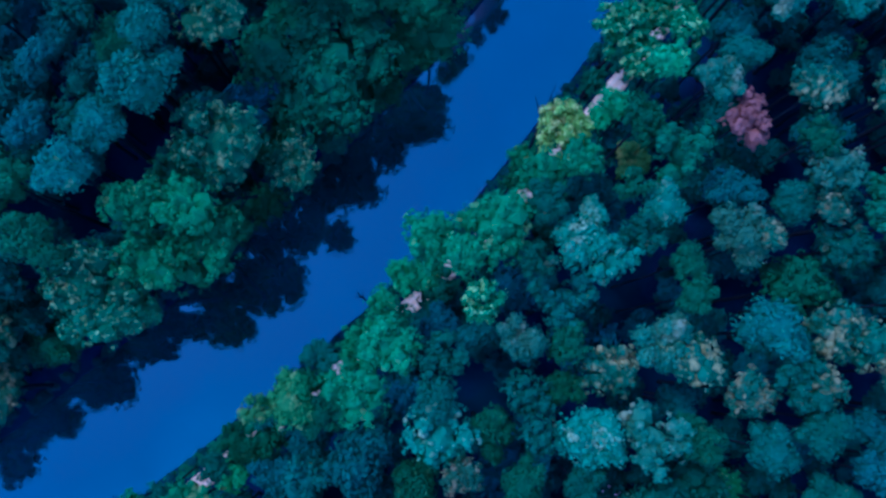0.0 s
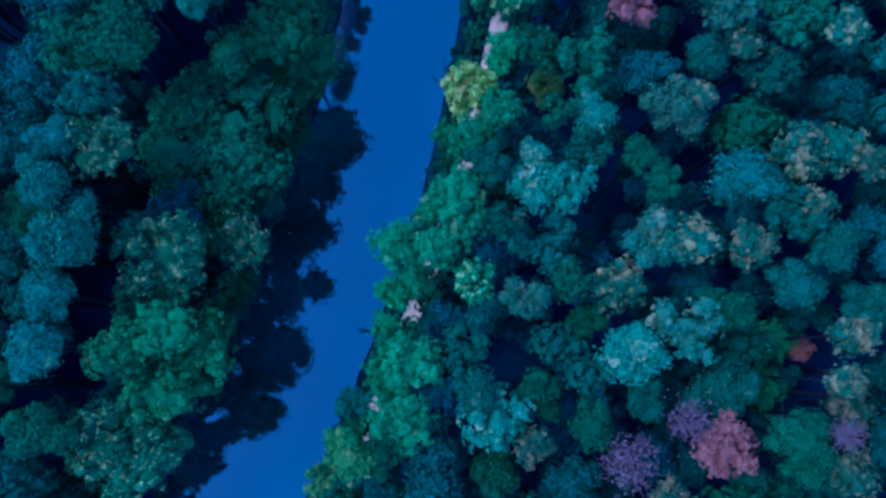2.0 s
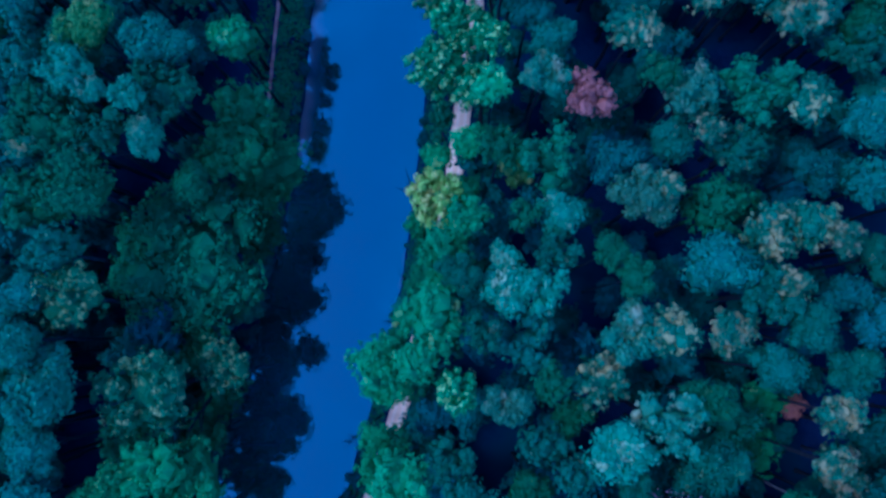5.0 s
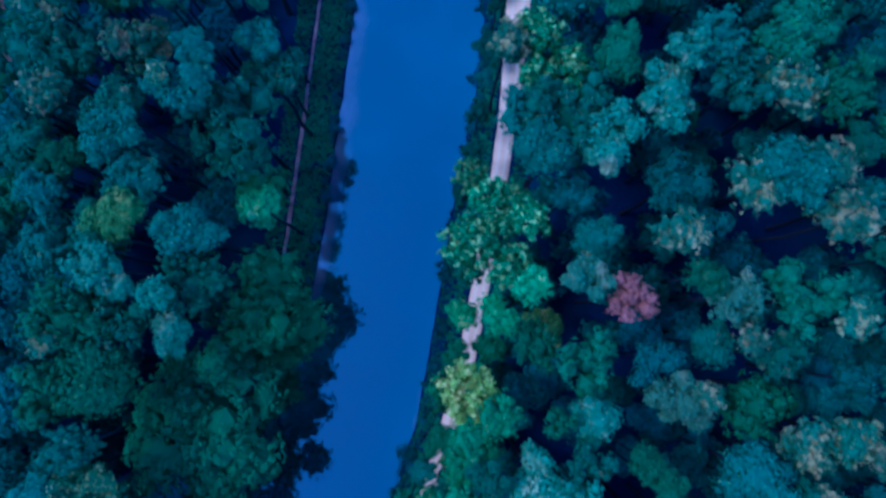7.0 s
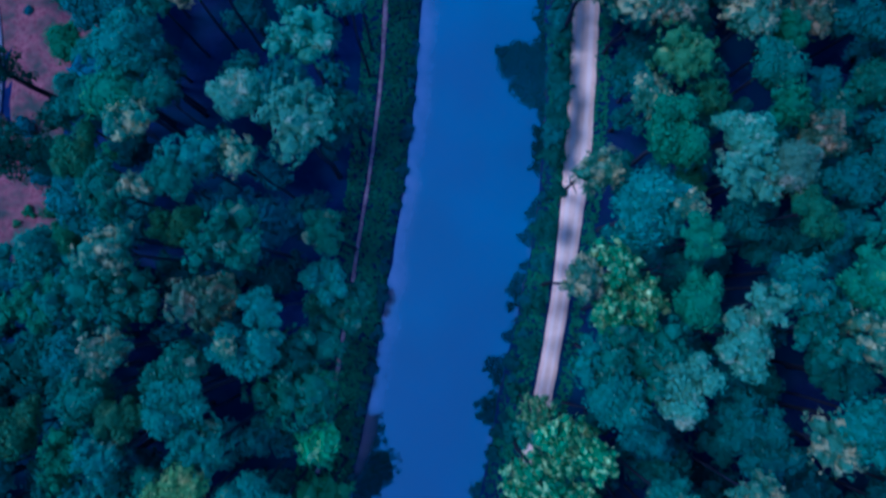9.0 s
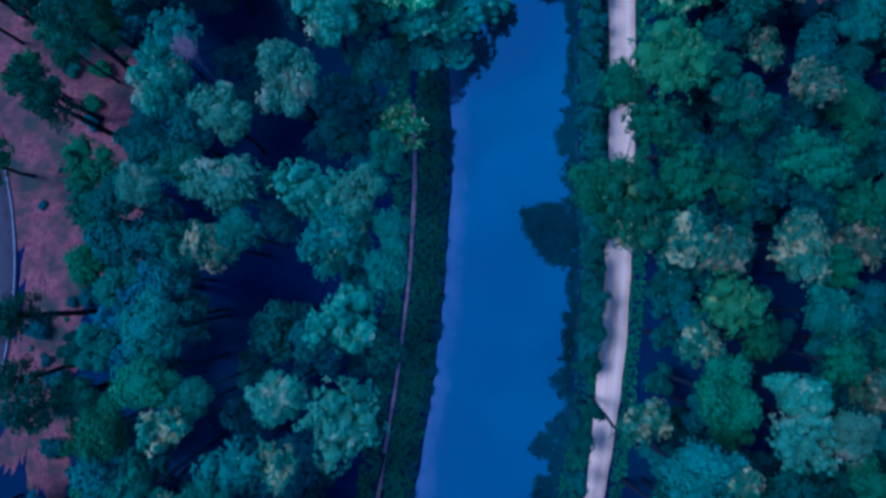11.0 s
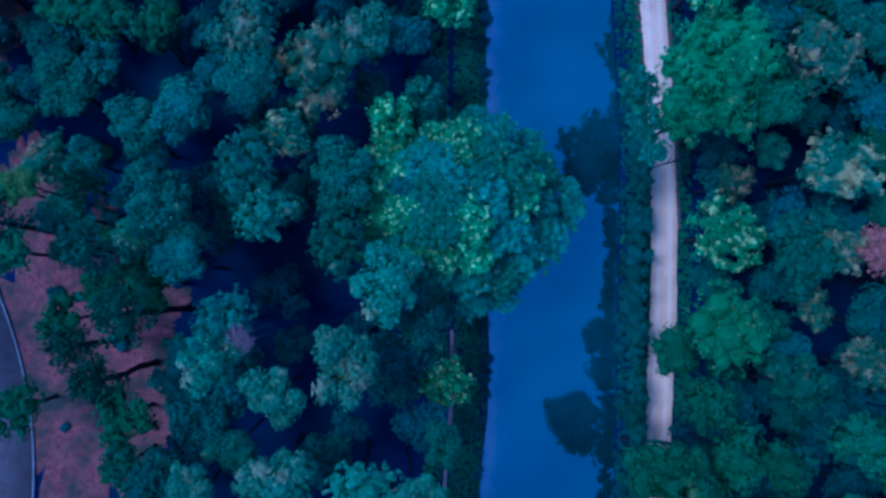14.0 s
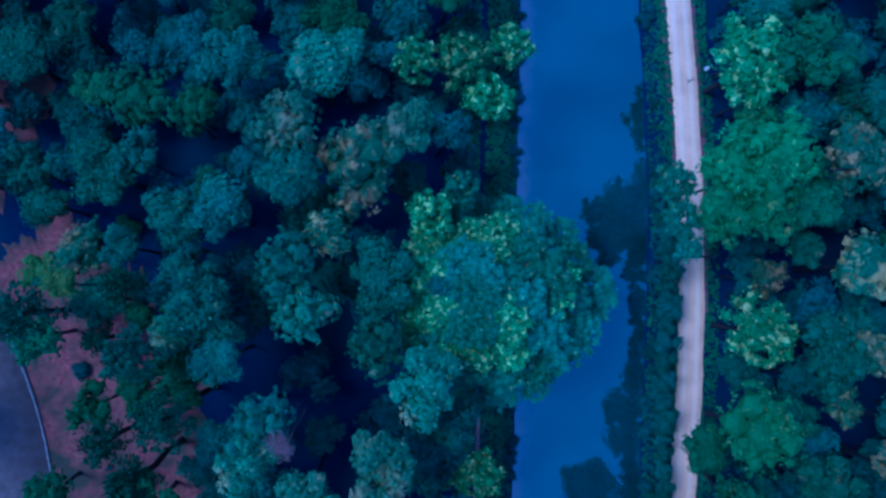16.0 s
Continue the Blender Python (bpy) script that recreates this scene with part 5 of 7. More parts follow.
tree("G", -39.7, -28.5, 33.1, 2.8)
tree("M", 50.8, 77.5, 21.1, 2.7)
tree("M", 37.8, 102.1, 16.6, 3.1)
tree("T", -27.3, 55.4, 34.5, 3.5)
tree("G", 60.0, 156.5, 14.5, 3.6)
tree("G", -54.8, 32.8, 32.5, 2.6)
tree("M", -36.5, -6.4, 30.0, 2.8)
tree("G", 6.4, -38.2, 28.1, 2.5)
tree("O", 56.3, -8.7, 28.6, 2.4)
tree("T", 46.4, 88.5, 14.9, 2.6)
tree("T", 52.7, 152.8, 14.3, 2.4)
tree("T", 24.1, -3.7, 29.5, 2.4)
tree("T", -66.7, 2.0, 30.6, 2.2)
tree("T", -7.5, -36.9, 29.3, 2.6)
tree("T", 44.5, -34.2, 26.3, 3.1)
tree("M", 0.4, -22.6, 27.9, 2.3)
tree("M", -53.3, 151.9, 14.1, 2.9)
tree("M", -29.2, 35.8, 31.3, 2.9)
tree("G", 52.5, 63.4, 25.4, 2.4)
tree("M", -62.7, 127.1, 10.6, 2.5)
tree("T", 36.7, 126.5, 15.6, 2.3)
tree("O", 19.2, -33.0, 27.9, 3.0)
tree("M", 67.1, -3.3, 29.7, 2.4)
tree("T", -24.5, 63.2, 36.1, 2.9)
tree("G", 36.5, -41.8, 29.1, 2.3)
tree("M", 14.9, -28.1, 29.1, 2.3)
tree("G", -62.6, -32.2, 29.1, 2.5)
tree("T", 61.1, -19.3, 25.0, 3.5)
tree("M", -33.5, 2.9, 31.8, 2.5)
tree("T", -35.0, 22.5, 34.2, 2.6)
tree("M", -49.3, 38.1, 36.0, 2.4)
tree("G", -48.1, 46.4, 18.0, 3.1)
tree("M", -63.0, 8.0, 32.5, 3.1)
tree("T", 63.9, 58.6, 25.8, 2.5)
tree("T", 16.6, 1.1, 29.1, 2.4)
tree("O", 22.6, 6.5, 29.6, 2.9)
tree("G", 62.7, 1.8, 29.1, 2.2)
tree("M", -61.7, 136.0, 12.4, 2.5)
tree("M", 67.0, 145.9, 14.0, 2.4)
tree("T", 50.0, 138.8, 11.7, 3.1)
tree("M", -43.8, 45.3, 14.5, 2.2)
tree("O", 57.6, -29.8, 25.8, 2.7)
tree("G", 33.5, -23.7, 26.0, 2.4)
tree("T", 60.9, 69.9, 24.0, 3.5)
tree("G", 55.8, 113.1, 11.1, 2.3)
tree("T", 56.1, 131.5, 14.9, 2.8)
tree("G", 10.6, -25.9, 29.3, 2.9)
tree("M", 54.8, 157.4, 14.5, 3.6)
tree("T", 52.2, 31.2, 25.3, 2.7)
tree("M", 32.9, 123.1, 14.6, 2.4)
tree("T", 63.8, 129.1, 14.4, 2.5)
tree("M", -18.7, 150.3, 17.7, 2.4)
tree("T", 24.8, 148.6, 15.6, 2.4)
tree("T", 26.1, 155.1, 11.9, 2.4)
tree("T", 59.7, 82.7, 15.0, 2.4)
tree("T", 56.1, 46.0, 24.9, 2.4)
tree("M", -28.0, 125.0, 16.9, 2.3)
tree("G", 56.3, 8.8, 25.7, 2.2)
tree("G", -29.7, 67.2, 28.6, 3.0)
tree("G", 55.0, -3.9, 26.4, 2.9)
tree("G", 11.3, -10.0, 26.7, 3.2)
tree("O", 61.6, 51.0, 25.2, 2.3)
tree("O", 22.9, 73.3, 22.4, 2.3)
tree("G", -40.8, 148.1, 10.8, 2.2)
tree("M", -60.5, 0.3, 34.4, 2.4)
tree("G", 27.8, -15.8, 24.2, 2.5)
tree("G", 19.6, 3.3, 26.3, 2.3)
tree("M", -45.6, 21.7, 31.0, 2.3)
tree("T", 38.9, 131.3, 16.8, 3.3)
tree("M", 60.7, 111.0, 14.0, 2.6)
tree("M", 67.6, 8.6, 26.3, 3.4)
tree("G", 55.9, 145.6, 16.4, 3.0)
tree("M", -43.0, -24.7, 30.4, 3.1)
tree("T", 63.7, -15.3, 26.9, 3.2)
tree("T", 56.6, 41.9, 28.3, 2.3)
tree("G", 35.2, 21.2, 28.7, 3.6)
tree("T", 56.7, 89.0, 18.8, 2.8)
tree("M", 17.8, -10.9, 28.3, 2.7)
tree("G", -2.3, -41.8, 24.3, 3.1)
tree("T", 43.0, 59.9, 27.5, 2.2)
tree("T", 30.9, 27.3, 30.2, 2.3)
tree("G", -57.0, -6.7, 34.2, 2.2)
tree("G", -19.6, 60.3, 32.4, 2.6)
tree("G", 27.4, -29.2, 29.4, 2.3)
tree("M", -30.9, 39.6, 31.0, 2.5)
tree("M", -28.6, 19.7, 35.8, 2.5)
tree("M", -39.9, -13.9, 30.9, 2.4)
tree("M", 51.9, 114.1, 14.4, 2.7)
tree("T", -53.6, 122.1, 15.3, 2.9)
tree("T", -24.4, 83.0, 22.8, 2.4)
tree("T", -54.4, -13.2, 32.6, 3.0)
tree("O", 18.7, -27.6, 27.9, 3.1)
tree("T", -35.9, 86.8, 15.1, 2.6)
tree("G", -57.8, -32.3, 28.6, 2.5)
tree("M", -3.0, -37.1, 24.0, 3.2)
tree("G", -45.2, -28.5, 32.7, 2.2)
tree("T", -23.9, 90.1, 24.5, 2.4)
tree("T", 59.6, 145.0, 16.2, 2.2)
tree("T", -57.8, -3.2, 34.4, 2.3)
tree("T", 66.4, -30.0, 29.4, 2.8)
tree("M", -13.1, 140.3, 17.1, 2.5)
tree("G", -33.0, 60.4, 22.2, 2.3)
tree("M", -6.5, 118.8, 17.6, 2.9)
tree("O", 24.8, 116.2, 14.3, 2.5)
tree("G", 15.2, -3.1, 28.6, 2.8)
tree("M", 7.8, -30.2, 24.5, 3.0)
tree("T", -26.2, 46.7, 36.2, 2.8)
tree("M", -12.7, 149.2, 18.2, 2.3)
tree("G", -47.6, 147.2, 13.3, 2.3)
tree("M", 43.1, 153.5, 11.8, 2.2)
tree("G", 26.4, 64.6, 20.5, 2.4)
tree("O", 66.4, 149.4, 14.2, 2.2)
tree("T", 39.8, -30.0, 25.7, 2.3)
tree("G", 66.4, 78.1, 17.3, 2.3)
tree("T", 50.4, 89.8, 18.7, 2.7)
tree("T", 47.5, 132.1, 15.0, 3.2)
tree("T", 23.9, 143.6, 14.8, 3.2)
tree("T", 24.3, 93.1, 14.1, 2.8)
tree("O", 40.5, 82.3, 18.0, 2.9)
tree("T", -32.1, 122.6, 14.3, 2.3)
tree("M", -31.3, 87.3, 22.5, 2.5)
tree("O", 63.3, 82.9, 19.0, 2.5)
tree("M", -28.8, 130.3, 12.1, 2.8)
tree("M", -50.9, -3.0, 26.9, 2.2)
tree("M", 16.2, -19.5, 22.1, 2.2)
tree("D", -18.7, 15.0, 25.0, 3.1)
tree("D", -27.5, 73.8, 26.0, 3.0)
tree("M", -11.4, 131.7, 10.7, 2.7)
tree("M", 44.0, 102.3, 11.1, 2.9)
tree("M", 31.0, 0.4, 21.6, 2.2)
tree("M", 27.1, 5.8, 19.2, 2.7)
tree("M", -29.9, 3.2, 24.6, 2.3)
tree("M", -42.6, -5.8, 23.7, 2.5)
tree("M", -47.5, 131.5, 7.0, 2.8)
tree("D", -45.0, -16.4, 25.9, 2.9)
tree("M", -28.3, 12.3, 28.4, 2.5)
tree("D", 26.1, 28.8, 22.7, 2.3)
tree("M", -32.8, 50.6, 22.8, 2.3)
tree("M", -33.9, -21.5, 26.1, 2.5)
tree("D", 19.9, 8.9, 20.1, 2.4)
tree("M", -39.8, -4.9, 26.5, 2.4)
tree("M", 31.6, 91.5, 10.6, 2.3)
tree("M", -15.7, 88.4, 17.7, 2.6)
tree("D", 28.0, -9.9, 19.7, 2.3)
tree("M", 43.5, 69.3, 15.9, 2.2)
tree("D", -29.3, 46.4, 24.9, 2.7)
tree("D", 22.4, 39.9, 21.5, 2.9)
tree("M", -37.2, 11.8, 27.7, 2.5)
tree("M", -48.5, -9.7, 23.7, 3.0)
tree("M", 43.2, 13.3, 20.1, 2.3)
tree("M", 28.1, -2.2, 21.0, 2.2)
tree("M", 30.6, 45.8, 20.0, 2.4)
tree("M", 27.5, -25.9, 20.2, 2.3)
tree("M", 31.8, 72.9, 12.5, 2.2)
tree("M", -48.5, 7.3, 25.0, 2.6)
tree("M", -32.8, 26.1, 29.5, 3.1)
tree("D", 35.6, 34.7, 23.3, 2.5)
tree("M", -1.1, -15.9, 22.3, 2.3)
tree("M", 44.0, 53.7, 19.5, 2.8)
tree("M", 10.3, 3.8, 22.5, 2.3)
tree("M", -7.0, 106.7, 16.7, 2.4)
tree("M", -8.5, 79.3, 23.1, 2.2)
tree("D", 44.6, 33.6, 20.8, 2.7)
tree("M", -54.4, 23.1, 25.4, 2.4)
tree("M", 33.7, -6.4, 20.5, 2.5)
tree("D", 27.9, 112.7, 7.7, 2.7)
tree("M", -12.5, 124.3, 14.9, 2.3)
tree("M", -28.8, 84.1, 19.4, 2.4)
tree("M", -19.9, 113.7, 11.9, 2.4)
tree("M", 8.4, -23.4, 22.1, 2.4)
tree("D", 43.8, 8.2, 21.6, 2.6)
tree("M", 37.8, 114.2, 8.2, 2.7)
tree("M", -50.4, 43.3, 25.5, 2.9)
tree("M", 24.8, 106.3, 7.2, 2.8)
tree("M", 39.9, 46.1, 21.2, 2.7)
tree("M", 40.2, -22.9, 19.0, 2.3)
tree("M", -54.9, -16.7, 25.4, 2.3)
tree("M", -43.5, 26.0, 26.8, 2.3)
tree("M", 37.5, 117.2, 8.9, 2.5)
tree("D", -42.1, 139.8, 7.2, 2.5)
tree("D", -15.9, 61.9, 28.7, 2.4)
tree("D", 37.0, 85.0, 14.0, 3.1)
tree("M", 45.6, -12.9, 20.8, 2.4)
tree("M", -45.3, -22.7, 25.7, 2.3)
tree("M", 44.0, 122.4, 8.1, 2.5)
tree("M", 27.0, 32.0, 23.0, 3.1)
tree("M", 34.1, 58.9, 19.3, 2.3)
tree("M", -48.0, 13.7, 27.0, 2.2)
tree("D", -50.3, -22.3, 26.8, 2.5)
tree("M", -36.0, -24.4, 25.8, 2.2)
tree("M", 8.7, -12.9, 22.4, 2.5)
tree("D", -30.7, 125.9, 8.7, 2.2)
tree("M", 45.3, 97.5, 11.1, 2.5)
tree("M", 22.4, -12.6, 20.7, 2.5)
tree("D", -54.5, 36.5, 28.0, 2.9)
tree("M", -46.7, 51.3, 10.0, 2.9)
tree("M", -21.1, 43.1, 26.7, 2.3)
tree("M", -24.2, -1.5, 20.3, 3.0)
tree("M", 26.7, 56.2, 19.1, 2.6)
tree("M", 31.3, 99.6, 7.7, 2.7)
tree("M", 34.1, 87.2, 9.1, 2.4)
tree("M", -26.0, 111.8, 14.3, 3.1)
tree("D", -38.2, 54.0, 12.4, 3.1)
tree("M", -24.6, 139.4, 12.6, 2.3)
tree("M", -31.7, 94.5, 11.6, 2.6)
tree("M", -36.2, 1.5, 24.2, 2.5)
tree("M", 44.0, -7.6, 18.4, 2.4)
tree("M", -55.1, 29.1, 28.2, 2.5)
tree("M", -38.4, 138.8, 7.1, 2.7)
tree("D", 36.5, 142.3, 9.1, 2.7)
tree("M", -10.1, 116.6, 14.8, 2.2)
tree("M", -7.4, 139.4, 11.4, 2.8)
tree("M", -32.5, 47.2, 23.2, 2.8)
tree("M", -33.2, 11.1, 26.9, 2.5)
tree("D", -29.0, 114.8, 11.4, 2.8)
tree("D", -31.2, 53.0, 23.0, 2.6)
tree("M", -27.1, 60.4, 29.0, 3.1)
tree("M", 30.0, 79.0, 11.0, 2.6)
tree("M", -25.3, 94.0, 17.2, 2.9)
tree("M", -45.0, -8.7, 23.0, 2.2)
tree("M", -39.0, 39.4, 25.5, 2.6)
tree("D", 36.4, 55.9, 20.2, 2.8)
tree("M", -40.9, 46.6, 9.3, 2.6)
tree("M", 41.7, -16.7, 22.4, 2.7)
tree("M", 14.6, 23.0, 20.6, 2.6)
tree("D", -45.6, 38.8, 27.2, 2.5)
tree("M", 46.4, 26.5, 20.3, 2.2)
tree("M", -37.5, 26.1, 28.2, 2.9)
tree("M", -34.4, 142.1, 8.3, 2.8)
tree("M", 40.3, 128.3, 7.5, 2.2)
tree("M", 40.6, 25.8, 21.1, 2.8)
tree("M", -9.2, 109.0, 16.9, 2.9)
tree("D", 35.2, 94.1, 8.7, 2.6)
tree("M", -30.5, 97.5, 11.4, 2.8)
tree("M", -20.2, 98.8, 13.2, 2.2)
tree("M", 44.0, 90.8, 11.6, 2.3)
tree("M", -56.1, 136.4, 7.4, 2.6)
tree("M", -16.3, 74.5, 23.4, 2.7)
tree("M", -20.9, 12.7, 25.7, 2.3)
tree("M", 0.3, -11.3, 22.8, 2.6)
tree("M", -51.4, -18.1, 25.3, 2.3)
tree("M", -43.8, -0.9, 28.0, 2.3)
tree("M", 39.0, 72.2, 14.4, 2.5)
tree("M", 22.8, 22.7, 20.2, 2.7)
tree("M", 24.8, -21.6, 19.6, 2.4)
tree("M", 45.2, 20.2, 19.7, 2.3)
tree("M", 14.1, -24.4, 18.7, 3.1)
tree("D", -35.5, 57.6, 17.1, 3.0)
tree("M", -12.5, 74.5, 25.3, 2.4)
tree("M", 26.5, 84.3, 12.7, 2.5)
tree("M", -20.7, 121.7, 13.7, 2.5)
tree("M", 19.3, -19.4, 19.9, 2.5)
tree("M", 25.4, 131.7, 9.6, 3.2)
tree("M", 41.9, -13.5, 18.2, 2.2)
tree("M", -56.9, 20.9, 26.0, 2.4)
tree("M", 30.3, 15.2, 21.4, 2.8)
tree("M", -23.7, 119.4, 15.3, 2.3)
tree("M", 39.1, 21.7, 22.4, 2.6)
tree("M", -10.3, 98.4, 16.9, 2.7)
tree("M", 31.3, 7.6, 20.6, 2.2)
tree("M", -55.3, -9.1, 27.2, 3.0)
tree("M", -29.1, -12.7, 22.0, 2.6)
tree("D", -45.5, 8.7, 28.9, 2.3)
tree("D", 41.9, 141.3, 7.3, 2.3)
tree("M", -1.5, -25.6, 20.9, 2.3)
tree("M", -35.6, 18.9, 29.0, 2.3)
tree("M", -32.3, 35.3, 29.8, 2.3)
tree("M", 34.0, 44.9, 19.6, 2.6)
tree("M", 33.3, 37.9, 23.5, 3.2)
tree("M", 32.7, 96.7, 9.5, 2.4)
tree("D", -25.9, 133.7, 8.7, 2.7)
tree("M", -31.5, 32.3, 26.2, 2.6)
tree("M", 43.0, 45.1, 19.6, 2.2)
tree("M", 30.5, 141.7, 9.1, 2.2)
tree("M", 30.9, -11.1, 18.9, 2.4)
tree("M", -26.7, 91.1, 18.0, 2.6)
tree("M", -30.3, 28.7, 27.6, 2.5)
tree("M", 38.6, 88.5, 12.7, 3.0)
tree("M", -5.4, -24.2, 22.5, 2.5)
tree("M", 24.1, 36.3, 19.9, 3.2)
tree("M", 34.6, -17.1, 18.7, 2.5)
tree("D", -53.5, 15.2, 25.3, 3.1)
tree("D", -17.8, 67.8, 26.6, 2.2)
tree("M", 23.5, 79.0, 10.8, 2.4)
tree("M", -46.0, 124.3, 9.0, 2.9)
tree("D", 7.0, 4.3, 21.9, 2.9)
tree("M", -36.4, -15.1, 22.8, 2.4)
tree("M", -8.5, 95.6, 12.6, 2.8)
tree("M", 41.4, 67.5, 17.5, 2.4)
tree("D", -16.9, 117.7, 14.9, 2.7)
tree("D", -25.1, 35.5, 29.1, 2.2)
tree("M", -26.5, 80.0, 21.3, 2.6)
tree("D", -12.7, 116.1, 15.2, 2.3)
tree("M", -12.8, 42.4, 26.1, 2.8)
tree("D", -52.9, 131.3, 7.2, 3.1)
tree("M", 40.4, 15.7, 21.3, 2.3)
tree("M", -49.5, 139.4, 7.4, 3.2)
tree("D", 46.3, 136.1, 9.4, 2.7)
tree("D", -47.1, 50.9, 7.0, 2.7)
tree("D", -59.2, -3.2, 5.8, 2.9)
tree("D", -49.9, -5.2, 7.7, 2.8)
tree("D", -53.8, 4.3, 9.0, 2.9)
tree("D", -31.3, 16.2, 5.4, 3.0)
tree("D", 24.3, 87.3, 5.4, 3.2)
tree("D", -55.8, 147.8, 7.4, 3.1)
tree("D", 36.6, -29.9, 7.7, 2.5)
tree("D", -26.3, 124.2, 7.0, 2.9)
tree("D", 26.7, 61.0, 5.7, 3.3)
tree("D", -23.2, 114.9, 7.2, 2.8)
tree("D", -35.4, 56.4, 5.3, 3.2)
tree("D", 30.5, 32.7, 6.0, 3.0)
tree("D", -61.2, -24.0, 7.2, 2.5)
tree("D", 58.5, 62.5, 8.2, 3.2)
tree("D", 34.6, 3.0, 7.9, 3.0)
tree("D", -23.2, 145.1, 7.1, 2.9)
tree("D", -16.5, 76.0, 6.4, 2.8)
tree("D", -31.0, 142.9, 7.0, 2.5)
tree("D", -12.3, 62.7, 8.2, 3.0)
tree("D", 42.1, 69.4, 8.0, 3.0)
tree("D", 32.6, 39.6, 6.5, 3.0)
tree("D", -57.0, -32.1, 6.1, 2.7)
tree("D", 31.0, -5.1, 7.8, 2.4)
tree("D", 56.7, 85.0, 8.1, 3.0)
tree("D", -61.3, 28.2, 6.4, 2.8)
tree("D", 41.1, 108.9, 7.1, 3.0)
tree("D", -40.5, 33.5, 7.7, 3.2)
tree("D", -17.7, 136.2, 5.0, 3.1)
tree("D", 34.3, 30.8, 5.8, 3.0)
tree("D", 56.6, 10.0, 6.4, 2.6)
tree("D", 50.1, 73.5, 8.5, 3.0)
tree("D", -28.4, 109.9, 8.2, 2.9)
tree("D", 52.3, 99.1, 7.4, 3.4)
tree("D", 45.3, 3.7, 8.4, 3.0)
tree("D", 25.5, -17.9, 8.2, 2.7)
tree("D", 23.7, 142.3, 7.3, 3.3)
tree("D", -59.8, 3.6, 7.9, 3.0)
tree("D", -22.1, 104.4, 6.3, 3.2)
tree("D", 51.1, 47.2, 5.6, 2.8)
tree("D", -35.2, 114.6, 8.4, 2.9)
tree("D", -40.0, -1.0, 8.1, 2.9)
tree("D", -7.6, 114.8, 8.1, 3.0)
tree("D", -15.2, 57.2, 5.6, 2.5)
tree("D", 30.5, 81.4, 5.1, 2.8)
tree("D", -40.0, 3.2, 7.5, 2.9)
tree("D", 45.9, 128.9, 5.8, 3.3)
tree("D", -22.0, 16.2, 8.6, 2.7)
tree("D", 33.3, 25.6, 8.3, 3.0)
tree("D", 60.0, 118.5, 7.1, 3.3)
tree("D", -48.6, 44.4, 6.2, 2.7)
tree("D", 35.1, 15.4, 8.6, 2.8)
tree("D", -28.1, 95.1, 5.9, 2.8)
tree("D", -34.3, 107.6, 7.7, 3.0)
tree("D", -9.2, 71.8, 8.7, 3.0)
tree("D", 51.4, 27.1, 7.4, 2.8)
tree("D", 19.3, -3.5, 6.0, 3.2)
tree("D", -54.8, 35.8, 5.3, 2.9)
tree("D", -33.0, 63.4, 8.3, 2.9)
tree("D", -3.6, -30.7, 7.0, 2.4)
tree("D", -29.9, 33.0, 8.9, 2.7)
tree("D", -56.0, 136.5, 7.3, 2.5)
tree("D", -6.2, 134.4, 8.6, 2.7)
tree("D", 12.2, -24.0, 7.7, 3.0)
tree("D", -14.5, 144.5, 8.8, 2.6)
tree("D", 52.4, 57.8, 5.0, 2.6)
tree("D", 57.7, 130.9, 7.9, 3.3)
tree("D", 41.7, 61.5, 8.9, 2.5)
tree("D", 18.6, 34.0, 7.4, 2.8)
tree("D", 48.4, 23.5, 7.2, 2.4)
tree("D", 48.4, 112.8, 5.4, 2.6)
tree("D", 49.1, 106.5, 6.5, 2.6)
tree("D", 21.4, -21.7, 7.6, 3.1)
tree("D", -61.6, -6.8, 6.9, 3.2)
tree("D", 32.4, 68.2, 5.0, 2.9)
tree("D", 55.5, 30.8, 7.2, 2.5)
tree("D", 42.4, 16.1, 8.7, 2.6)
tree("D", -15.4, 111.1, 5.5, 2.8)
tree("D", -12.8, 135.3, 6.5, 2.7)
tree("D", 57.1, 75.3, 8.4, 2.6)
tree("D", 35.6, 124.3, 7.7, 3.0)
tree("D", -33.2, 23.9, 5.8, 2.5)
tree("D", 6.5, -0.4, 6.6, 3.3)
tree("D", 27.0, 94.3, 8.0, 2.9)
tree("D", 27.4, -22.3, 6.4, 3.1)
tree("D", -16.3, 68.4, 8.0, 2.7)
tree("D", -19.0, 47.5, 5.7, 2.8)
tree("D", 33.6, 97.8, 8.9, 3.1)
tree("D", 47.4, 60.0, 6.1, 2.6)
tree("D", -20.2, 120.7, 6.0, 2.6)
tree("D", 27.7, 13.9, 7.0, 3.4)
tree("D", 30.8, 141.3, 6.2, 3.0)
tree("D", 28.1, 21.7, 7.0, 2.4)
tree("D", 56.4, 69.6, 8.6, 2.5)
tree("D", 56.4, 96.3, 8.6, 2.7)
tree("D", -30.6, 87.3, 7.9, 2.6)
tree("D", -31.0, 71.1, 6.8, 2.7)
tree("D", 58.9, 42.2, 7.1, 2.5)
tree("D", 59.9, 134.8, 7.7, 2.4)
tree("D", 31.2, 16.6, 6.2, 2.8)
tree("D", 0.8, -18.3, 6.2, 2.8)
tree("D", 53.4, 109.4, 6.5, 2.8)
tree("D", -50.5, 32.1, 6.4, 2.8)
tree("D", -38.5, 9.9, 7.6, 3.3)
tree("D", 45.4, 48.5, 5.8, 3.1)
tree("D", -26.8, 128.9, 5.8, 3.1)
tree("D", -21.7, 57.2, 6.7, 3.2)
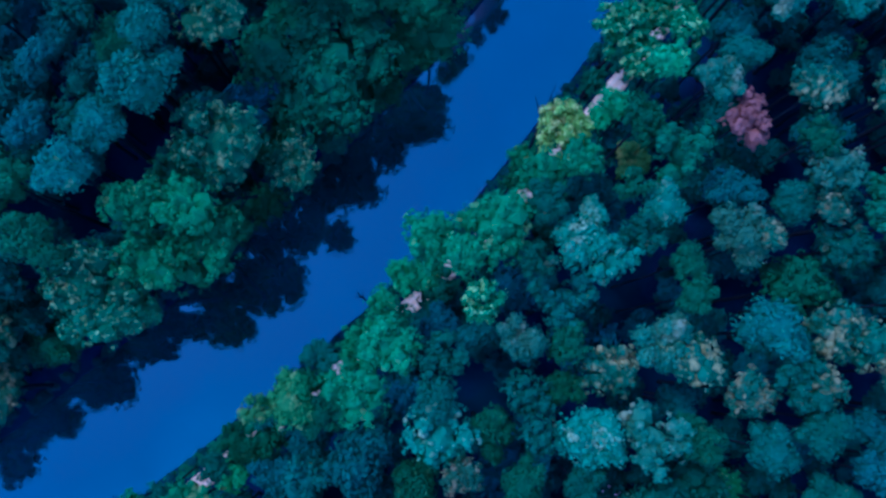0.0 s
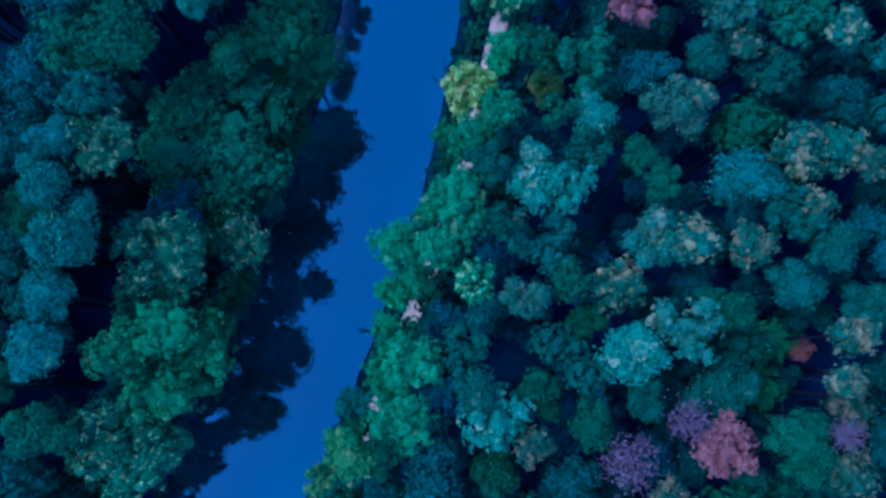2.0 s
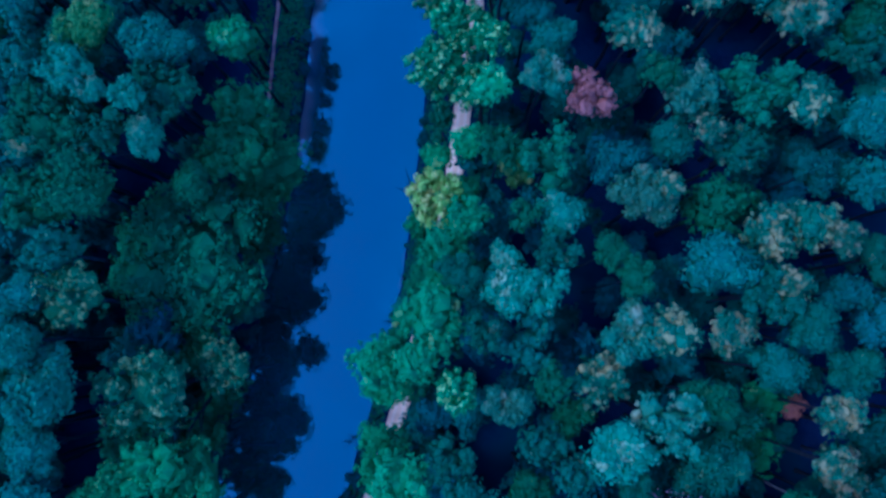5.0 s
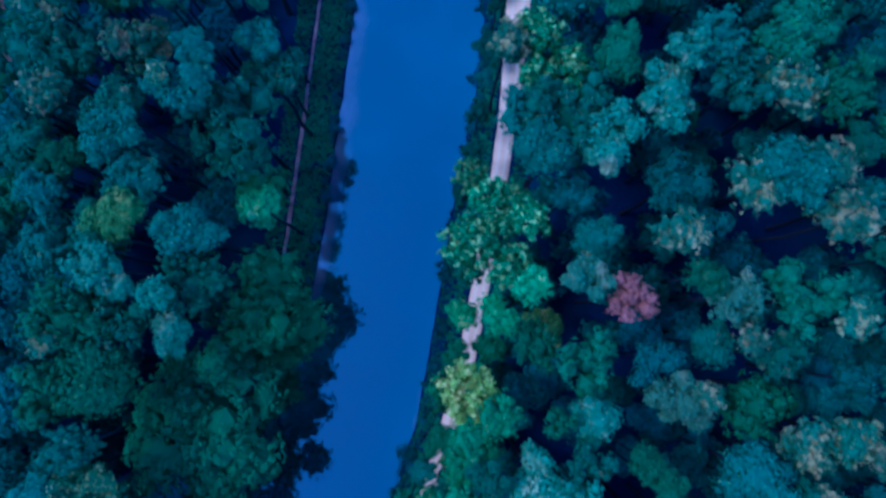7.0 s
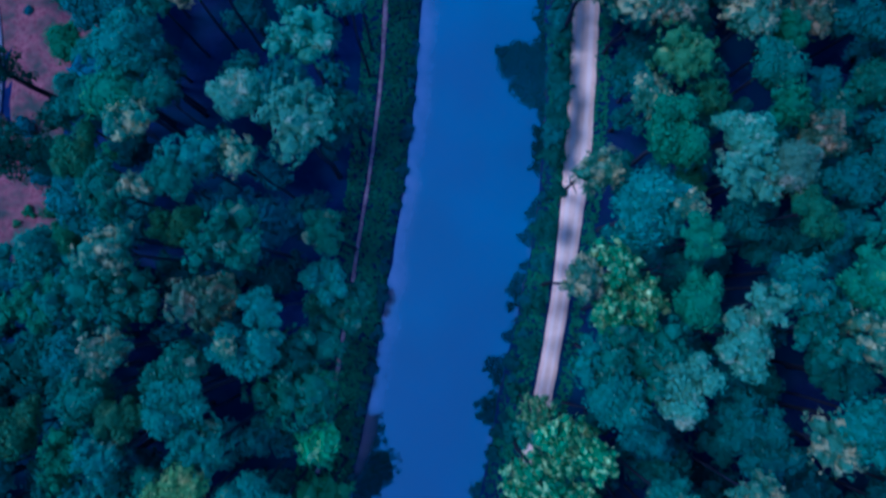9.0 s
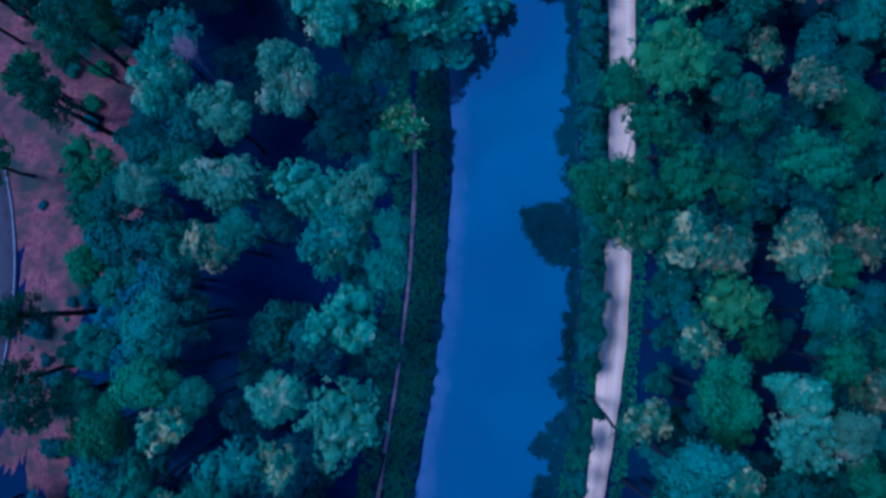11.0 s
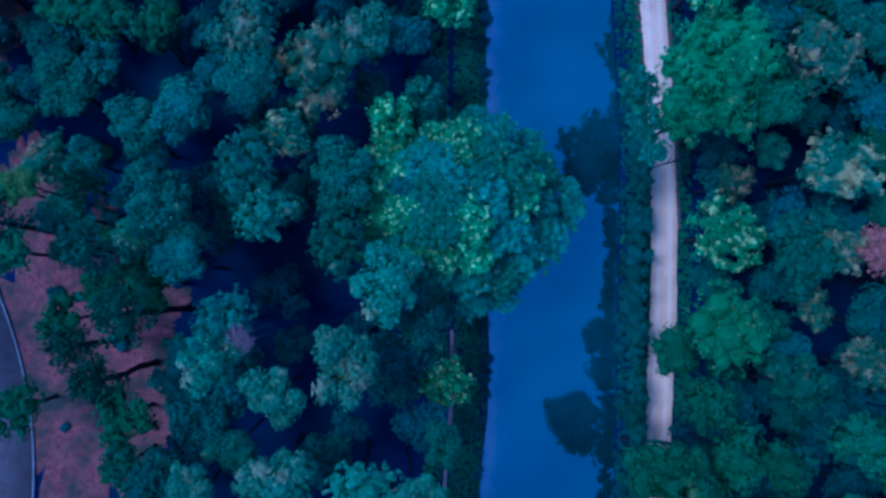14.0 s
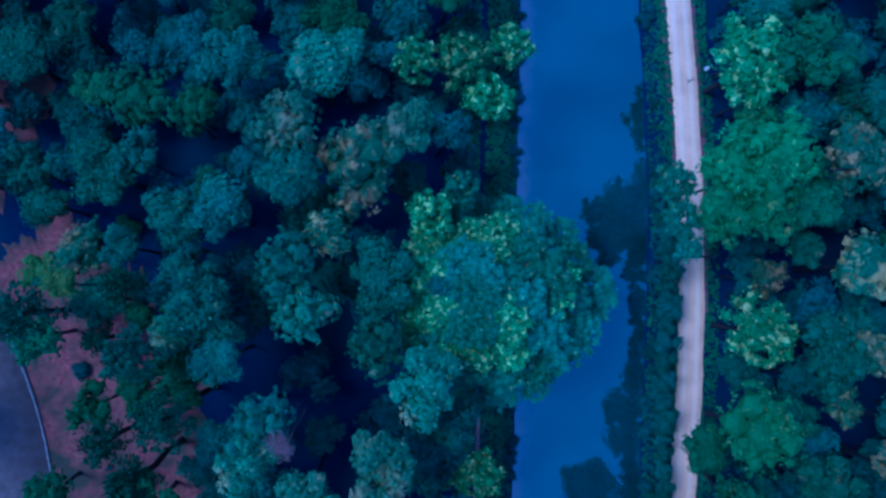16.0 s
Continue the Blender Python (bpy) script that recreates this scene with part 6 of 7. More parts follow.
tree("D", 52.4, 81.4, 6.3, 2.8)
tree("D", 8.4, -9.9, 8.5, 2.7)
tree("D", -59.3, -17.2, 8.9, 3.1)
tree("D", -45.6, 127.8, 5.5, 2.5)
tree("D", 40.4, 125.3, 7.0, 3.1)
tree("D", 33.7, 112.0, 8.4, 3.4)
tree("D", -21.5, 51.9, 7.1, 3.2)
tree("D", 39.1, -16.7, 8.0, 2.9)
tree("D", -47.1, 28.8, 8.0, 2.6)
tree("D", -22.6, 135.4, 8.7, 3.0)
tree("D", 45.0, 98.4, 6.4, 2.7)
tree("D", -21.6, 65.0, 7.0, 2.9)
tree("D", 54.9, -8.0, 6.6, 3.1)
tree("D", -29.8, 42.9, 8.5, 3.4)
tree("D", 51.1, 35.0, 6.4, 2.9)
tree("D", 30.4, 100.9, 6.1, 3.3)
tree("D", -49.1, 125.5, 7.4, 2.5)
tree("D", 56.5, -26.5, 6.2, 2.7)
tree("D", -55.1, 22.3, 6.3, 2.8)
tree("D", -33.5, 131.9, 6.6, 2.6)
tree("D", 52.5, -13.2, 5.0, 3.1)
tree("D", 40.2, 130.2, 8.2, 2.9)
tree("D", 40.8, 54.4, 8.7, 2.6)
tree("D", -14.0, 99.3, 5.5, 3.3)
tree("D", 49.5, 131.6, 8.4, 3.1)
tree("D", -30.1, 20.5, 6.5, 2.9)
tree("D", -41.7, -30.1, 8.0, 3.2)
tree("D", -45.6, -29.7, 8.9, 2.8)
tree("D", 36.8, -3.8, 7.8, 3.4)
tree("D", -43.3, 30.0, 6.6, 2.5)
tree("D", -25.0, 110.9, 6.8, 2.5)
tree("D", 53.5, -22.4, 8.9, 2.8)
tree("U", 32.2, 126.2, 10.4, 2.9)
tree("U", -32.5, 18.0, 14.5, 2.5)
tree("U", 22.6, -6.5, 11.9, 3.2)
tree("U", 50.0, 106.4, 10.0, 3.1)
tree("U", -46.3, 135.7, 9.0, 3.0)
tree("U", 48.4, -10.0, 15.8, 3.4)
tree("U", 55.0, 104.9, 11.2, 3.4)
tree("U", -57.6, -1.5, 15.0, 3.1)
tree("U", 23.2, 139.8, 10.5, 3.0)
tree("U", 27.4, 78.4, 13.3, 2.7)
tree("U", 50.7, 90.9, 11.1, 2.6)
tree("U", 12.5, -15.3, 12.9, 2.6)
tree("U", 24.4, 54.1, 11.1, 3.3)
tree("U", 41.4, 72.5, 10.8, 3.2)
tree("U", 14.4, -32.7, 11.6, 3.1)
tree("U", -58.3, -17.1, 12.2, 2.6)
tree("U", 5.6, -5.0, 13.1, 3.3)
tree("U", 15.4, 5.9, 14.7, 2.5)
tree("U", -9.3, 96.4, 13.9, 3.2)
tree("U", 39.5, 125.7, 10.4, 2.7)
tree("U", -59.5, -27.2, 10.4, 2.8)
tree("U", -43.2, -28.1, 14.4, 3.3)
tree("U", 39.0, 58.9, 15.3, 3.1)
tree("U", -11.7, 48.5, 14.3, 2.7)
tree("U", -54.7, 45.2, 13.4, 2.9)
tree("U", -42.9, 131.2, 9.0, 3.0)
tree("U", 57.3, 109.0, 10.5, 2.8)
tree("U", -40.7, -32.8, 11.6, 3.3)
tree("U", 43.5, -11.3, 15.6, 2.9)
tree("U", 52.3, -33.0, 12.8, 3.3)
tree("U", -34.2, 129.5, 11.6, 2.5)
tree("U", 40.5, 143.7, 10.5, 2.7)
tree("U", 50.2, 84.2, 11.7, 2.6)
tree("U", 55.6, 52.0, 15.4, 2.5)
tree("U", 20.2, -23.9, 14.6, 3.2)
tree("U", 50.7, 140.3, 10.5, 3.1)
tree("U", 25.6, 92.6, 13.3, 3.1)
tree("U", -28.6, 133.4, 12.1, 2.8)
tree("U", 47.5, 50.8, 10.1, 3.2)
tree("U", 49.4, -5.5, 14.8, 2.8)
tree("U", -30.7, 109.0, 15.6, 3.0)
tree("U", -18.6, 126.8, 14.7, 2.7)
tree("U", -35.5, 47.9, 11.1, 2.7)
tree("U", 26.2, -26.5, 13.8, 3.4)
tree("U", 47.7, 110.5, 10.3, 2.8)
tree("U", -18.4, 138.0, 12.3, 3.1)
tree("U", 32.0, 37.6, 10.7, 3.1)
tree("U", -39.8, -19.6, 11.8, 2.8)
tree("U", 57.0, 47.2, 14.1, 3.2)
tree("U", 13.1, 14.9, 12.4, 2.6)
tree("U", 18.1, -12.3, 14.9, 2.7)
tree("U", 2.6, -14.8, 12.1, 2.6)
tree("U", -56.8, 144.6, 9.0, 2.7)
tree("U", 30.7, -4.6, 10.5, 3.1)
tree("U", -58.5, 123.5, 9.0, 2.8)
tree("U", 29.4, 105.8, 11.1, 2.7)
tree("U", -45.3, 43.3, 11.3, 3.3)
tree("U", -36.7, -15.8, 13.7, 3.3)
tree("U", 42.9, 135.6, 10.5, 3.4)
tree("U", -39.0, -25.4, 14.8, 3.1)
tree("U", 35.2, -26.0, 13.2, 2.5)
tree("U", 23.4, 36.4, 11.8, 3.3)
tree("U", -35.5, 21.6, 15.5, 3.2)
tree("U", -30.5, 83.3, 10.2, 2.5)
tree("U", 35.5, -22.1, 14.7, 2.9)
tree("U", 39.0, 35.7, 12.9, 2.9)
tree("U", 43.9, 97.7, 10.4, 2.9)
tree("U", -53.8, 26.5, 11.4, 2.8)
tree("U", 30.1, 32.2, 12.2, 2.6)
tree("U", 51.1, 12.1, 10.1, 3.1)
tree("U", -27.3, 27.3, 14.5, 3.2)
tree("U", -31.3, 61.1, 14.1, 3.2)
tree("U", 38.8, -13.6, 13.5, 3.1)
tree("U", 29.0, 0.2, 15.2, 2.9)
tree("U", -8.5, 75.0, 14.6, 3.3)
tree("U", -46.8, 11.9, 13.7, 3.4)
tree("U", -34.8, 28.7, 14.1, 3.2)
tree("U", -41.5, 45.5, 12.0, 2.6)
tree("U", -33.2, 31.9, 10.2, 2.8)
tree("U", 45.0, 31.0, 13.7, 3.1)
tree("U", 20.6, 20.0, 15.9, 2.6)
tree("U", 32.2, 27.8, 15.8, 3.0)
tree("U", -35.2, 63.4, 13.4, 3.0)
tree("U", -44.3, 35.9, 13.0, 3.1)
tree("U", 53.6, 17.2, 13.2, 2.9)
tree("U", -59.5, 137.5, 9.0, 3.2)
tree("U", 56.2, 75.8, 14.4, 2.6)
tree("U", 58.0, -3.2, 13.5, 2.7)
tree("U", -49.1, 17.0, 12.3, 2.6)
tree("U", -20.8, 15.1, 14.6, 3.4)
tree("U", -41.5, 145.2, 9.0, 2.6)
tree("U", -47.7, 23.1, 14.3, 3.3)
tree("U", 53.4, 40.0, 13.6, 3.1)
tree("U", -34.6, 134.6, 11.0, 3.1)
tree("U", -34.5, 116.7, 12.4, 2.6)
tree("U", 20.0, -14.9, 12.5, 2.6)
tree("U", 49.5, 76.9, 11.0, 2.9)
tree("U", -7.8, 144.5, 12.5, 2.7)
tree("U", -48.5, 54.5, 11.0, 3.0)
tree("U", -53.7, 8.5, 10.6, 3.3)
tree("U", -26.4, 43.9, 15.3, 3.3)
tree("U", 53.8, 94.4, 10.7, 3.1)
tree("U", 12.0, 4.3, 14.7, 2.7)
tree("U", -32.8, 25.9, 10.3, 2.6)
tree("U", -25.7, 97.4, 14.3, 3.3)
tree("U", 14.7, 21.1, 11.0, 3.4)
tree("U", 44.1, 61.6, 14.4, 3.0)
tree("U", 4.9, 2.7, 11.8, 2.5)
tree("U", -38.5, 27.5, 12.5, 3.1)
tree("U", -23.5, 0.1, 14.5, 2.8)
tree("U", 51.5, -23.3, 11.0, 2.5)
tree("U", -53.2, 139.4, 9.0, 2.8)
tree("U", 40.0, 14.9, 12.8, 3.0)
tree("U", 14.2, 30.9, 12.8, 2.6)
tree("U", -45.4, 48.5, 14.0, 2.5)
tree("U", -15.5, 34.4, 12.0, 2.9)
tree("U", 30.4, 98.7, 12.4, 2.8)
tree("U", 25.6, 86.6, 14.0, 3.3)
tree("U", -30.6, 41.1, 13.6, 3.1)
tree("U", 35.6, 92.4, 13.3, 3.2)
tree("U", 21.0, 11.6, 13.4, 2.9)
tree("U", -26.6, 67.1, 12.5, 2.7)
tree("U", -5.1, -32.3, 14.7, 3.1)
tree("U", 1.2, -9.2, 11.3, 3.2)
tree("U", -18.6, 39.5, 15.0, 2.9)
tree("U", -20.4, 70.6, 11.3, 2.8)
tree("U", -29.4, 64.4, 11.0, 2.7)
tree("U", 39.1, 112.1, 10.0, 2.9)
tree("U", 36.9, 12.4, 11.1, 3.0)
tree("U", 44.7, 117.7, 10.2, 2.6)
tree("U", 52.4, 145.4, 10.5, 3.4)
tree("U", -37.0, 54.5, 10.8, 3.0)
tree("U", 20.0, -31.0, 11.2, 3.3)
tree("U", -30.4, 55.9, 15.5, 3.1)
tree("U", -58.3, 7.4, 11.0, 2.9)
tree("U", 43.6, -33.8, 13.8, 3.1)
tree("U", 43.4, 125.0, 10.4, 2.8)
tree("U", -12.6, 71.6, 10.3, 2.6)
tree("U", 45.9, -24.7, 15.6, 2.8)
tree("U", -6.8, 119.3, 10.5, 2.6)
tree("U", -44.1, -14.3, 15.5, 3.3)
tree("U", 56.1, -12.3, 11.8, 2.6)
tree("U", 1.8, -28.6, 13.9, 3.2)
tree("U", -40.5, 13.2, 10.6, 2.9)
tree("U", -49.4, -1.8, 10.2, 3.0)
tree("U", -17.8, 114.3, 12.8, 3.2)
tree("U", 44.5, -18.3, 15.2, 3.0)
tree("U", -55.7, 20.8, 13.1, 2.9)
tree("U", 6.5, 6.6, 10.6, 2.8)
tree("U", 31.0, 76.4, 13.7, 2.5)
tree("U", -27.5, -2.5, 12.3, 2.7)
tree("U", -35.9, 13.5, 10.1, 3.1)
tree("U", 57.3, 59.4, 14.5, 3.0)
tree("U", 51.4, 101.0, 11.6, 3.0)
tree("U", 30.0, 145.4, 10.5, 2.5)
tree("U", 37.9, -33.4, 14.3, 2.5)
tree("U", 40.7, 6.5, 11.6, 2.8)
tree("U", 46.2, 25.9, 15.0, 2.9)
tree("U", 6.7, -33.3, 14.8, 3.1)
tree("U", 43.9, 109.6, 10.4, 2.9)
tree("U", -38.7, 42.6, 10.9, 3.0)
tree("U", -0.8, -17.9, 13.5, 3.0)
tree("U", -20.4, 7.4, 15.5, 2.7)
tree("U", -44.5, 2.3, 14.8, 2.7)
tree("U", 8.4, -22.5, 14.9, 3.1)
tree("U", 52.0, 54.7, 14.5, 3.2)
tree("U", 56.8, 141.1, 10.5, 3.0)
tree("U", -32.8, 74.3, 13.3, 3.1)
tree("U", 25.0, 74.9, 13.4, 3.1)
tree("U", 41.0, 21.1, 10.1, 2.6)
tree("U", 34.4, 43.5, 12.6, 2.6)
tree("U", 16.7, -17.1, 15.2, 2.8)
tree("U", -14.2, 25.1, 15.6, 2.7)
tree("U", 54.0, 33.0, 11.8, 2.6)
tree("U", 48.0, 72.0, 11.1, 3.0)
tree("U", -51.8, 123.4, 9.0, 2.9)
tree("U", 40.4, 10.8, 12.3, 2.5)
tree("U", -25.1, 56.8, 11.6, 2.6)
tree("U", -24.8, 14.6, 15.0, 2.6)
tree("U", 43.3, -2.5, 11.9, 2.5)
tree("U", -50.1, -20.9, 10.3, 2.6)
tree("U", -14.9, 141.1, 11.7, 2.5)
tree("U", 34.0, 132.2, 10.5, 3.1)
tree("U", -24.9, 7.5, 15.1, 3.1)
tree("U", 38.2, 97.3, 12.0, 3.0)
tree("U", 33.4, 142.6, 10.5, 3.3)
tree("U", 26.0, 131.0, 10.5, 2.8)
tree("U", 30.4, 3.4, 12.2, 2.5)
tree("U", 16.1, -5.0, 10.1, 2.5)
tree("U", -14.6, 137.4, 12.9, 2.6)
tree("U", 38.5, -8.5, 15.9, 3.0)
tree("U", -29.4, 36.0, 10.4, 2.8)
tree("U", -57.8, -33.5, 15.3, 3.2)
tree("U", -7.5, 134.9, 12.1, 2.7)
tree("U", 55.4, 135.4, 10.5, 3.2)
tree("U", 13.5, -20.1, 11.9, 2.7)
tree("U", 50.2, 118.1, 10.2, 2.8)
tree("U", 7.7, -18.7, 11.8, 2.6)
tree("U", 49.0, -29.1, 13.2, 3.4)
tree("U", 19.8, 0.4, 10.5, 2.7)
tree("U", -52.2, -32.6, 15.4, 3.2)
tree("U", 56.6, 84.2, 11.2, 3.3)
tree("U", -30.9, -16.8, 12.0, 2.9)
tree("U", 30.9, -8.8, 11.8, 2.6)
tree("U", 30.9, -28.7, 15.6, 2.7)
tree("U", -57.5, 27.0, 11.0, 2.8)
tree("U", 34.5, 73.2, 11.9, 3.0)
tree("U", 39.7, 118.7, 10.2, 3.2)
tree("U", 24.5, 58.9, 15.8, 3.2)
tree("U", 41.1, 66.0, 11.4, 3.0)
tree("U", 26.7, 32.3, 10.7, 2.6)
tree("U", -55.0, -12.8, 10.5, 2.7)
tree("U", 23.7, 135.2, 10.5, 2.8)
tree("U", -6.7, 114.3, 12.1, 2.5)
tree("U", -8.7, -29.2, 14.4, 2.5)
tree("U", 3.4, -24.0, 15.1, 3.2)
tree("U", 18.2, 24.2, 13.3, 2.8)
tree("U", 46.5, 85.1, 10.0, 2.8)
tree("U", -43.7, 8.1, 12.6, 3.2)
tree("U", 55.5, 115.8, 10.1, 2.7)
tree("U", -17.9, 85.5, 10.1, 2.7)
tree("U", -43.8, 17.4, 12.3, 2.8)
tree("U", 48.6, 8.2, 15.4, 2.8)
tree("U", 22.8, 49.4, 15.8, 2.9)
tree("U", 46.0, 92.5, 12.6, 2.9)
tree("U", -35.5, 67.1, 14.2, 2.6)
tree("U", -33.4, -21.5, 14.7, 2.9)
tree("U", 33.9, 110.2, 10.3, 3.4)
tree("U", -25.2, 2.9, 10.4, 2.6)
tree("U", -44.6, -21.8, 10.2, 2.6)
tree("U", -35.2, 121.4, 11.6, 3.1)
tree("U", -24.2, 116.5, 11.6, 3.1)
tree("U", 6.2, -11.1, 13.0, 2.8)
tree("U", -24.4, 142.1, 10.9, 3.1)
tree("U", -58.5, 141.0, 9.0, 2.8)
tree("U", 25.6, 65.9, 15.5, 3.1)
tree("U", 27.4, 51.1, 14.7, 3.1)
tree("U", -20.0, 56.0, 15.6, 2.7)
tree("U", 37.5, 1.2, 13.6, 2.8)
tree("U", 43.0, 57.3, 11.8, 3.1)
tree("U", 41.4, 29.8, 13.7, 2.6)
tree("U", 30.9, 47.0, 10.9, 2.8)
tree("U", -27.8, 79.4, 11.9, 3.0)
tree("U", 52.3, 27.7, 13.0, 3.1)
tree("U", 17.7, -20.5, 11.0, 2.6)
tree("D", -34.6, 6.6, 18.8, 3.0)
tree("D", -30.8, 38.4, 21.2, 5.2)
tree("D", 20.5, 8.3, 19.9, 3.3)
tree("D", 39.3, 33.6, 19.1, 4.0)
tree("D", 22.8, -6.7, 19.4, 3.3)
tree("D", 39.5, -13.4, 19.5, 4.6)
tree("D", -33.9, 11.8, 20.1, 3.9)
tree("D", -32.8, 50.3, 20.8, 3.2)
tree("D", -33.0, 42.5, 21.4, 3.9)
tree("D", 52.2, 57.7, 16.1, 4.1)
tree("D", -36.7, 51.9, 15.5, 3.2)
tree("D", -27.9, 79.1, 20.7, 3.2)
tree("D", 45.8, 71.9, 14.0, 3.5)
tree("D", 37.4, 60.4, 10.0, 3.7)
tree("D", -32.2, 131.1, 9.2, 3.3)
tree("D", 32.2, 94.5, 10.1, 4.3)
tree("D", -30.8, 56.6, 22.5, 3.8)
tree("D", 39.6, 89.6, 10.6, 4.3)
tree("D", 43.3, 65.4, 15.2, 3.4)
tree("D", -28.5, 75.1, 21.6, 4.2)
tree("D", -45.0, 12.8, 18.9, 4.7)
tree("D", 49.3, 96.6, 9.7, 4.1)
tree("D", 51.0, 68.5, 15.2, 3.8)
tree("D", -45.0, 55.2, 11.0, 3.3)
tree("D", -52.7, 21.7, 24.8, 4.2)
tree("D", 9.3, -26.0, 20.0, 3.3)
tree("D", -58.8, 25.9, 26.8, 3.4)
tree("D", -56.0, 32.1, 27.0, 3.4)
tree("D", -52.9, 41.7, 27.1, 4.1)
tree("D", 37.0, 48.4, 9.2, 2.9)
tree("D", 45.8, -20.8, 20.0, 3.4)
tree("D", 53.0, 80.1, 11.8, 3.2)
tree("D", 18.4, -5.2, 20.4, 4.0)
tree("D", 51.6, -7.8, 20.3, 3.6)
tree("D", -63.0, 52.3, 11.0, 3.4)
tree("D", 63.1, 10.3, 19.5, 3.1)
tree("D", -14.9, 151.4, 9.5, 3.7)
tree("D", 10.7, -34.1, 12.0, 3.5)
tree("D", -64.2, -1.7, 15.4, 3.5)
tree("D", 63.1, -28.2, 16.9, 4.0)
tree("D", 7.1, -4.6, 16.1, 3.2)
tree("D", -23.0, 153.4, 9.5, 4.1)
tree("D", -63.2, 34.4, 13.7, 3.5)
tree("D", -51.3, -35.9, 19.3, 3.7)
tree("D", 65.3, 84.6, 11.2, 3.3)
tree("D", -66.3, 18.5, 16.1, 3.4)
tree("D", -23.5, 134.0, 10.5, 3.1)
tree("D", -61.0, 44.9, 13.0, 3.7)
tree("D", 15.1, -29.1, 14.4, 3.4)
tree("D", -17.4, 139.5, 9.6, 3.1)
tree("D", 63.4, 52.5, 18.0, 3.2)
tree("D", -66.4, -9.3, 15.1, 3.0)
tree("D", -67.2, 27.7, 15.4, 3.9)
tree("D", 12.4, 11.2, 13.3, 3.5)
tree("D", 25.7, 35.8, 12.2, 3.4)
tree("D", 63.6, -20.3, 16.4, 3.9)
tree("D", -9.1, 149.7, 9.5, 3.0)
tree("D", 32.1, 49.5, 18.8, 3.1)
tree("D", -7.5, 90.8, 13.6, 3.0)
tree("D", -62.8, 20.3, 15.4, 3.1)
tree("D", 30.2, 18.6, 9.1, 3.1)
tree("D", 39.5, 94.7, 10.0, 3.4)
tree("D", -61.1, 2.6, 19.2, 3.4)
tree("D", -59.9, -8.1, 18.9, 3.2)
tree("D", 29.9, 82.2, 11.5, 3.8)
tree("D", -43.8, 32.9, 14.5, 3.4)
tree("D", 47.3, 52.0, 15.6, 3.3)
tree("D", -43.8, 3.0, 15.0, 3.2)
tree("D", -66.6, 5.4, 14.4, 3.5)
tree("D", 45.7, 21.8, 16.6, 3.2)
tree("D", -39.5, 13.7, 15.2, 3.2)
tree("D", 35.3, 90.1, 10.6, 3.2)
tree("D", -40.0, 20.2, 13.5, 3.3)
tree("D", -63.3, 57.0, 11.0, 3.3)
tree("D", 25.2, -32.4, 15.3, 3.2)
tree("D", 42.9, 69.3, 14.3, 3.1)
tree("D", 42.8, 73.8, 13.4, 3.1)
tree("D", -62.9, -5.2, 15.2, 3.5)
tree("D", 33.3, 2.3, 15.9, 3.1)
tree("D", -23.6, 48.8, 15.0, 3.5)
tree("D", 42.8, 92.7, 10.3, 3.2)
tree("D", -12.5, 110.1, 9.1, 3.2)
tree("D", -15.2, 62.4, 15.7, 3.3)
tree("D", 38.7, 85.6, 11.1, 3.0)
tree("D", 25.8, -3.9, 13.1, 3.1)
tree("D", 43.5, 55.9, 12.2, 3.2)
tree("D", 28.7, -10.0, 14.5, 3.4)
tree("U", -39.5, 26.5, 21.4, 2.5)
tree("U", -14.5, 89.8, 9.4, 2.7)
tree("U", 41.7, 127.3, 7.4, 2.8)
tree("U", 23.4, 7.1, 17.3, 2.9)
tree("U", 45.4, 75.5, 9.8, 3.1)
tree("U", 43.8, 4.5, 18.3, 2.9)
tree("U", 37.3, -16.8, 17.3, 3.3)
tree("U", 51.5, 24.7, 17.1, 2.9)
tree("U", 50.0, 93.4, 10.2, 2.8)
tree("U", 30.9, 112.6, 7.0, 3.1)
tree("U", -42.9, 19.0, 21.6, 2.6)
tree("U", -36.2, 15.0, 16.6, 3.3)
tree("U", -7.0, 126.5, 8.4, 2.9)
tree("U", -42.9, 5.5, 20.2, 2.6)
tree("U", -12.0, 73.7, 22.9, 2.6)
tree("U", -46.6, 0.2, 15.9, 2.6)
tree("U", 35.7, 93.1, 10.2, 3.2)
tree("U", -41.1, 140.5, 6.0, 2.9)
tree("U", -26.7, 135.8, 9.8, 3.0)
tree("U", -45.6, -4.3, 18.2, 3.0)
tree("U", 39.9, 5.2, 6.8, 2.8)
tree("U", -15.5, 32.8, 20.9, 2.6)
tree("U", 36.3, 110.7, 7.2, 2.6)
tree("U", -24.9, 76.6, 19.7, 2.8)
tree("U", 23.8, 27.6, 18.6, 2.9)
tree("U", -33.7, 26.2, 18.5, 2.6)
tree("U", -49.7, 7.2, 18.4, 3.0)
tree("U", -29.1, 130.1, 10.7, 3.1)
tree("U", -47.9, 56.2, 11.0, 2.7)
tree("U", 16.0, 2.9, 9.4, 2.9)
tree("U", -13.0, 130.8, 11.0, 2.8)
tree("U", -31.7, 71.1, 9.3, 2.5)
tree("U", 49.5, 106.3, 8.0, 2.7)
tree("U", 45.8, 95.2, 10.0, 2.5)
tree("U", -24.6, 45.6, 18.9, 2.5)
tree("U", 31.2, 7.0, 19.1, 2.7)
tree("U", -16.3, 55.9, 9.5, 2.8)
tree("U", -35.0, 80.0, 6.5, 3.0)
tree("U", 45.5, -17.6, 19.3, 3.3)
tree("U", -12.3, 95.0, 9.8, 2.8)
tree("U", -49.5, 16.2, 17.6, 2.8)
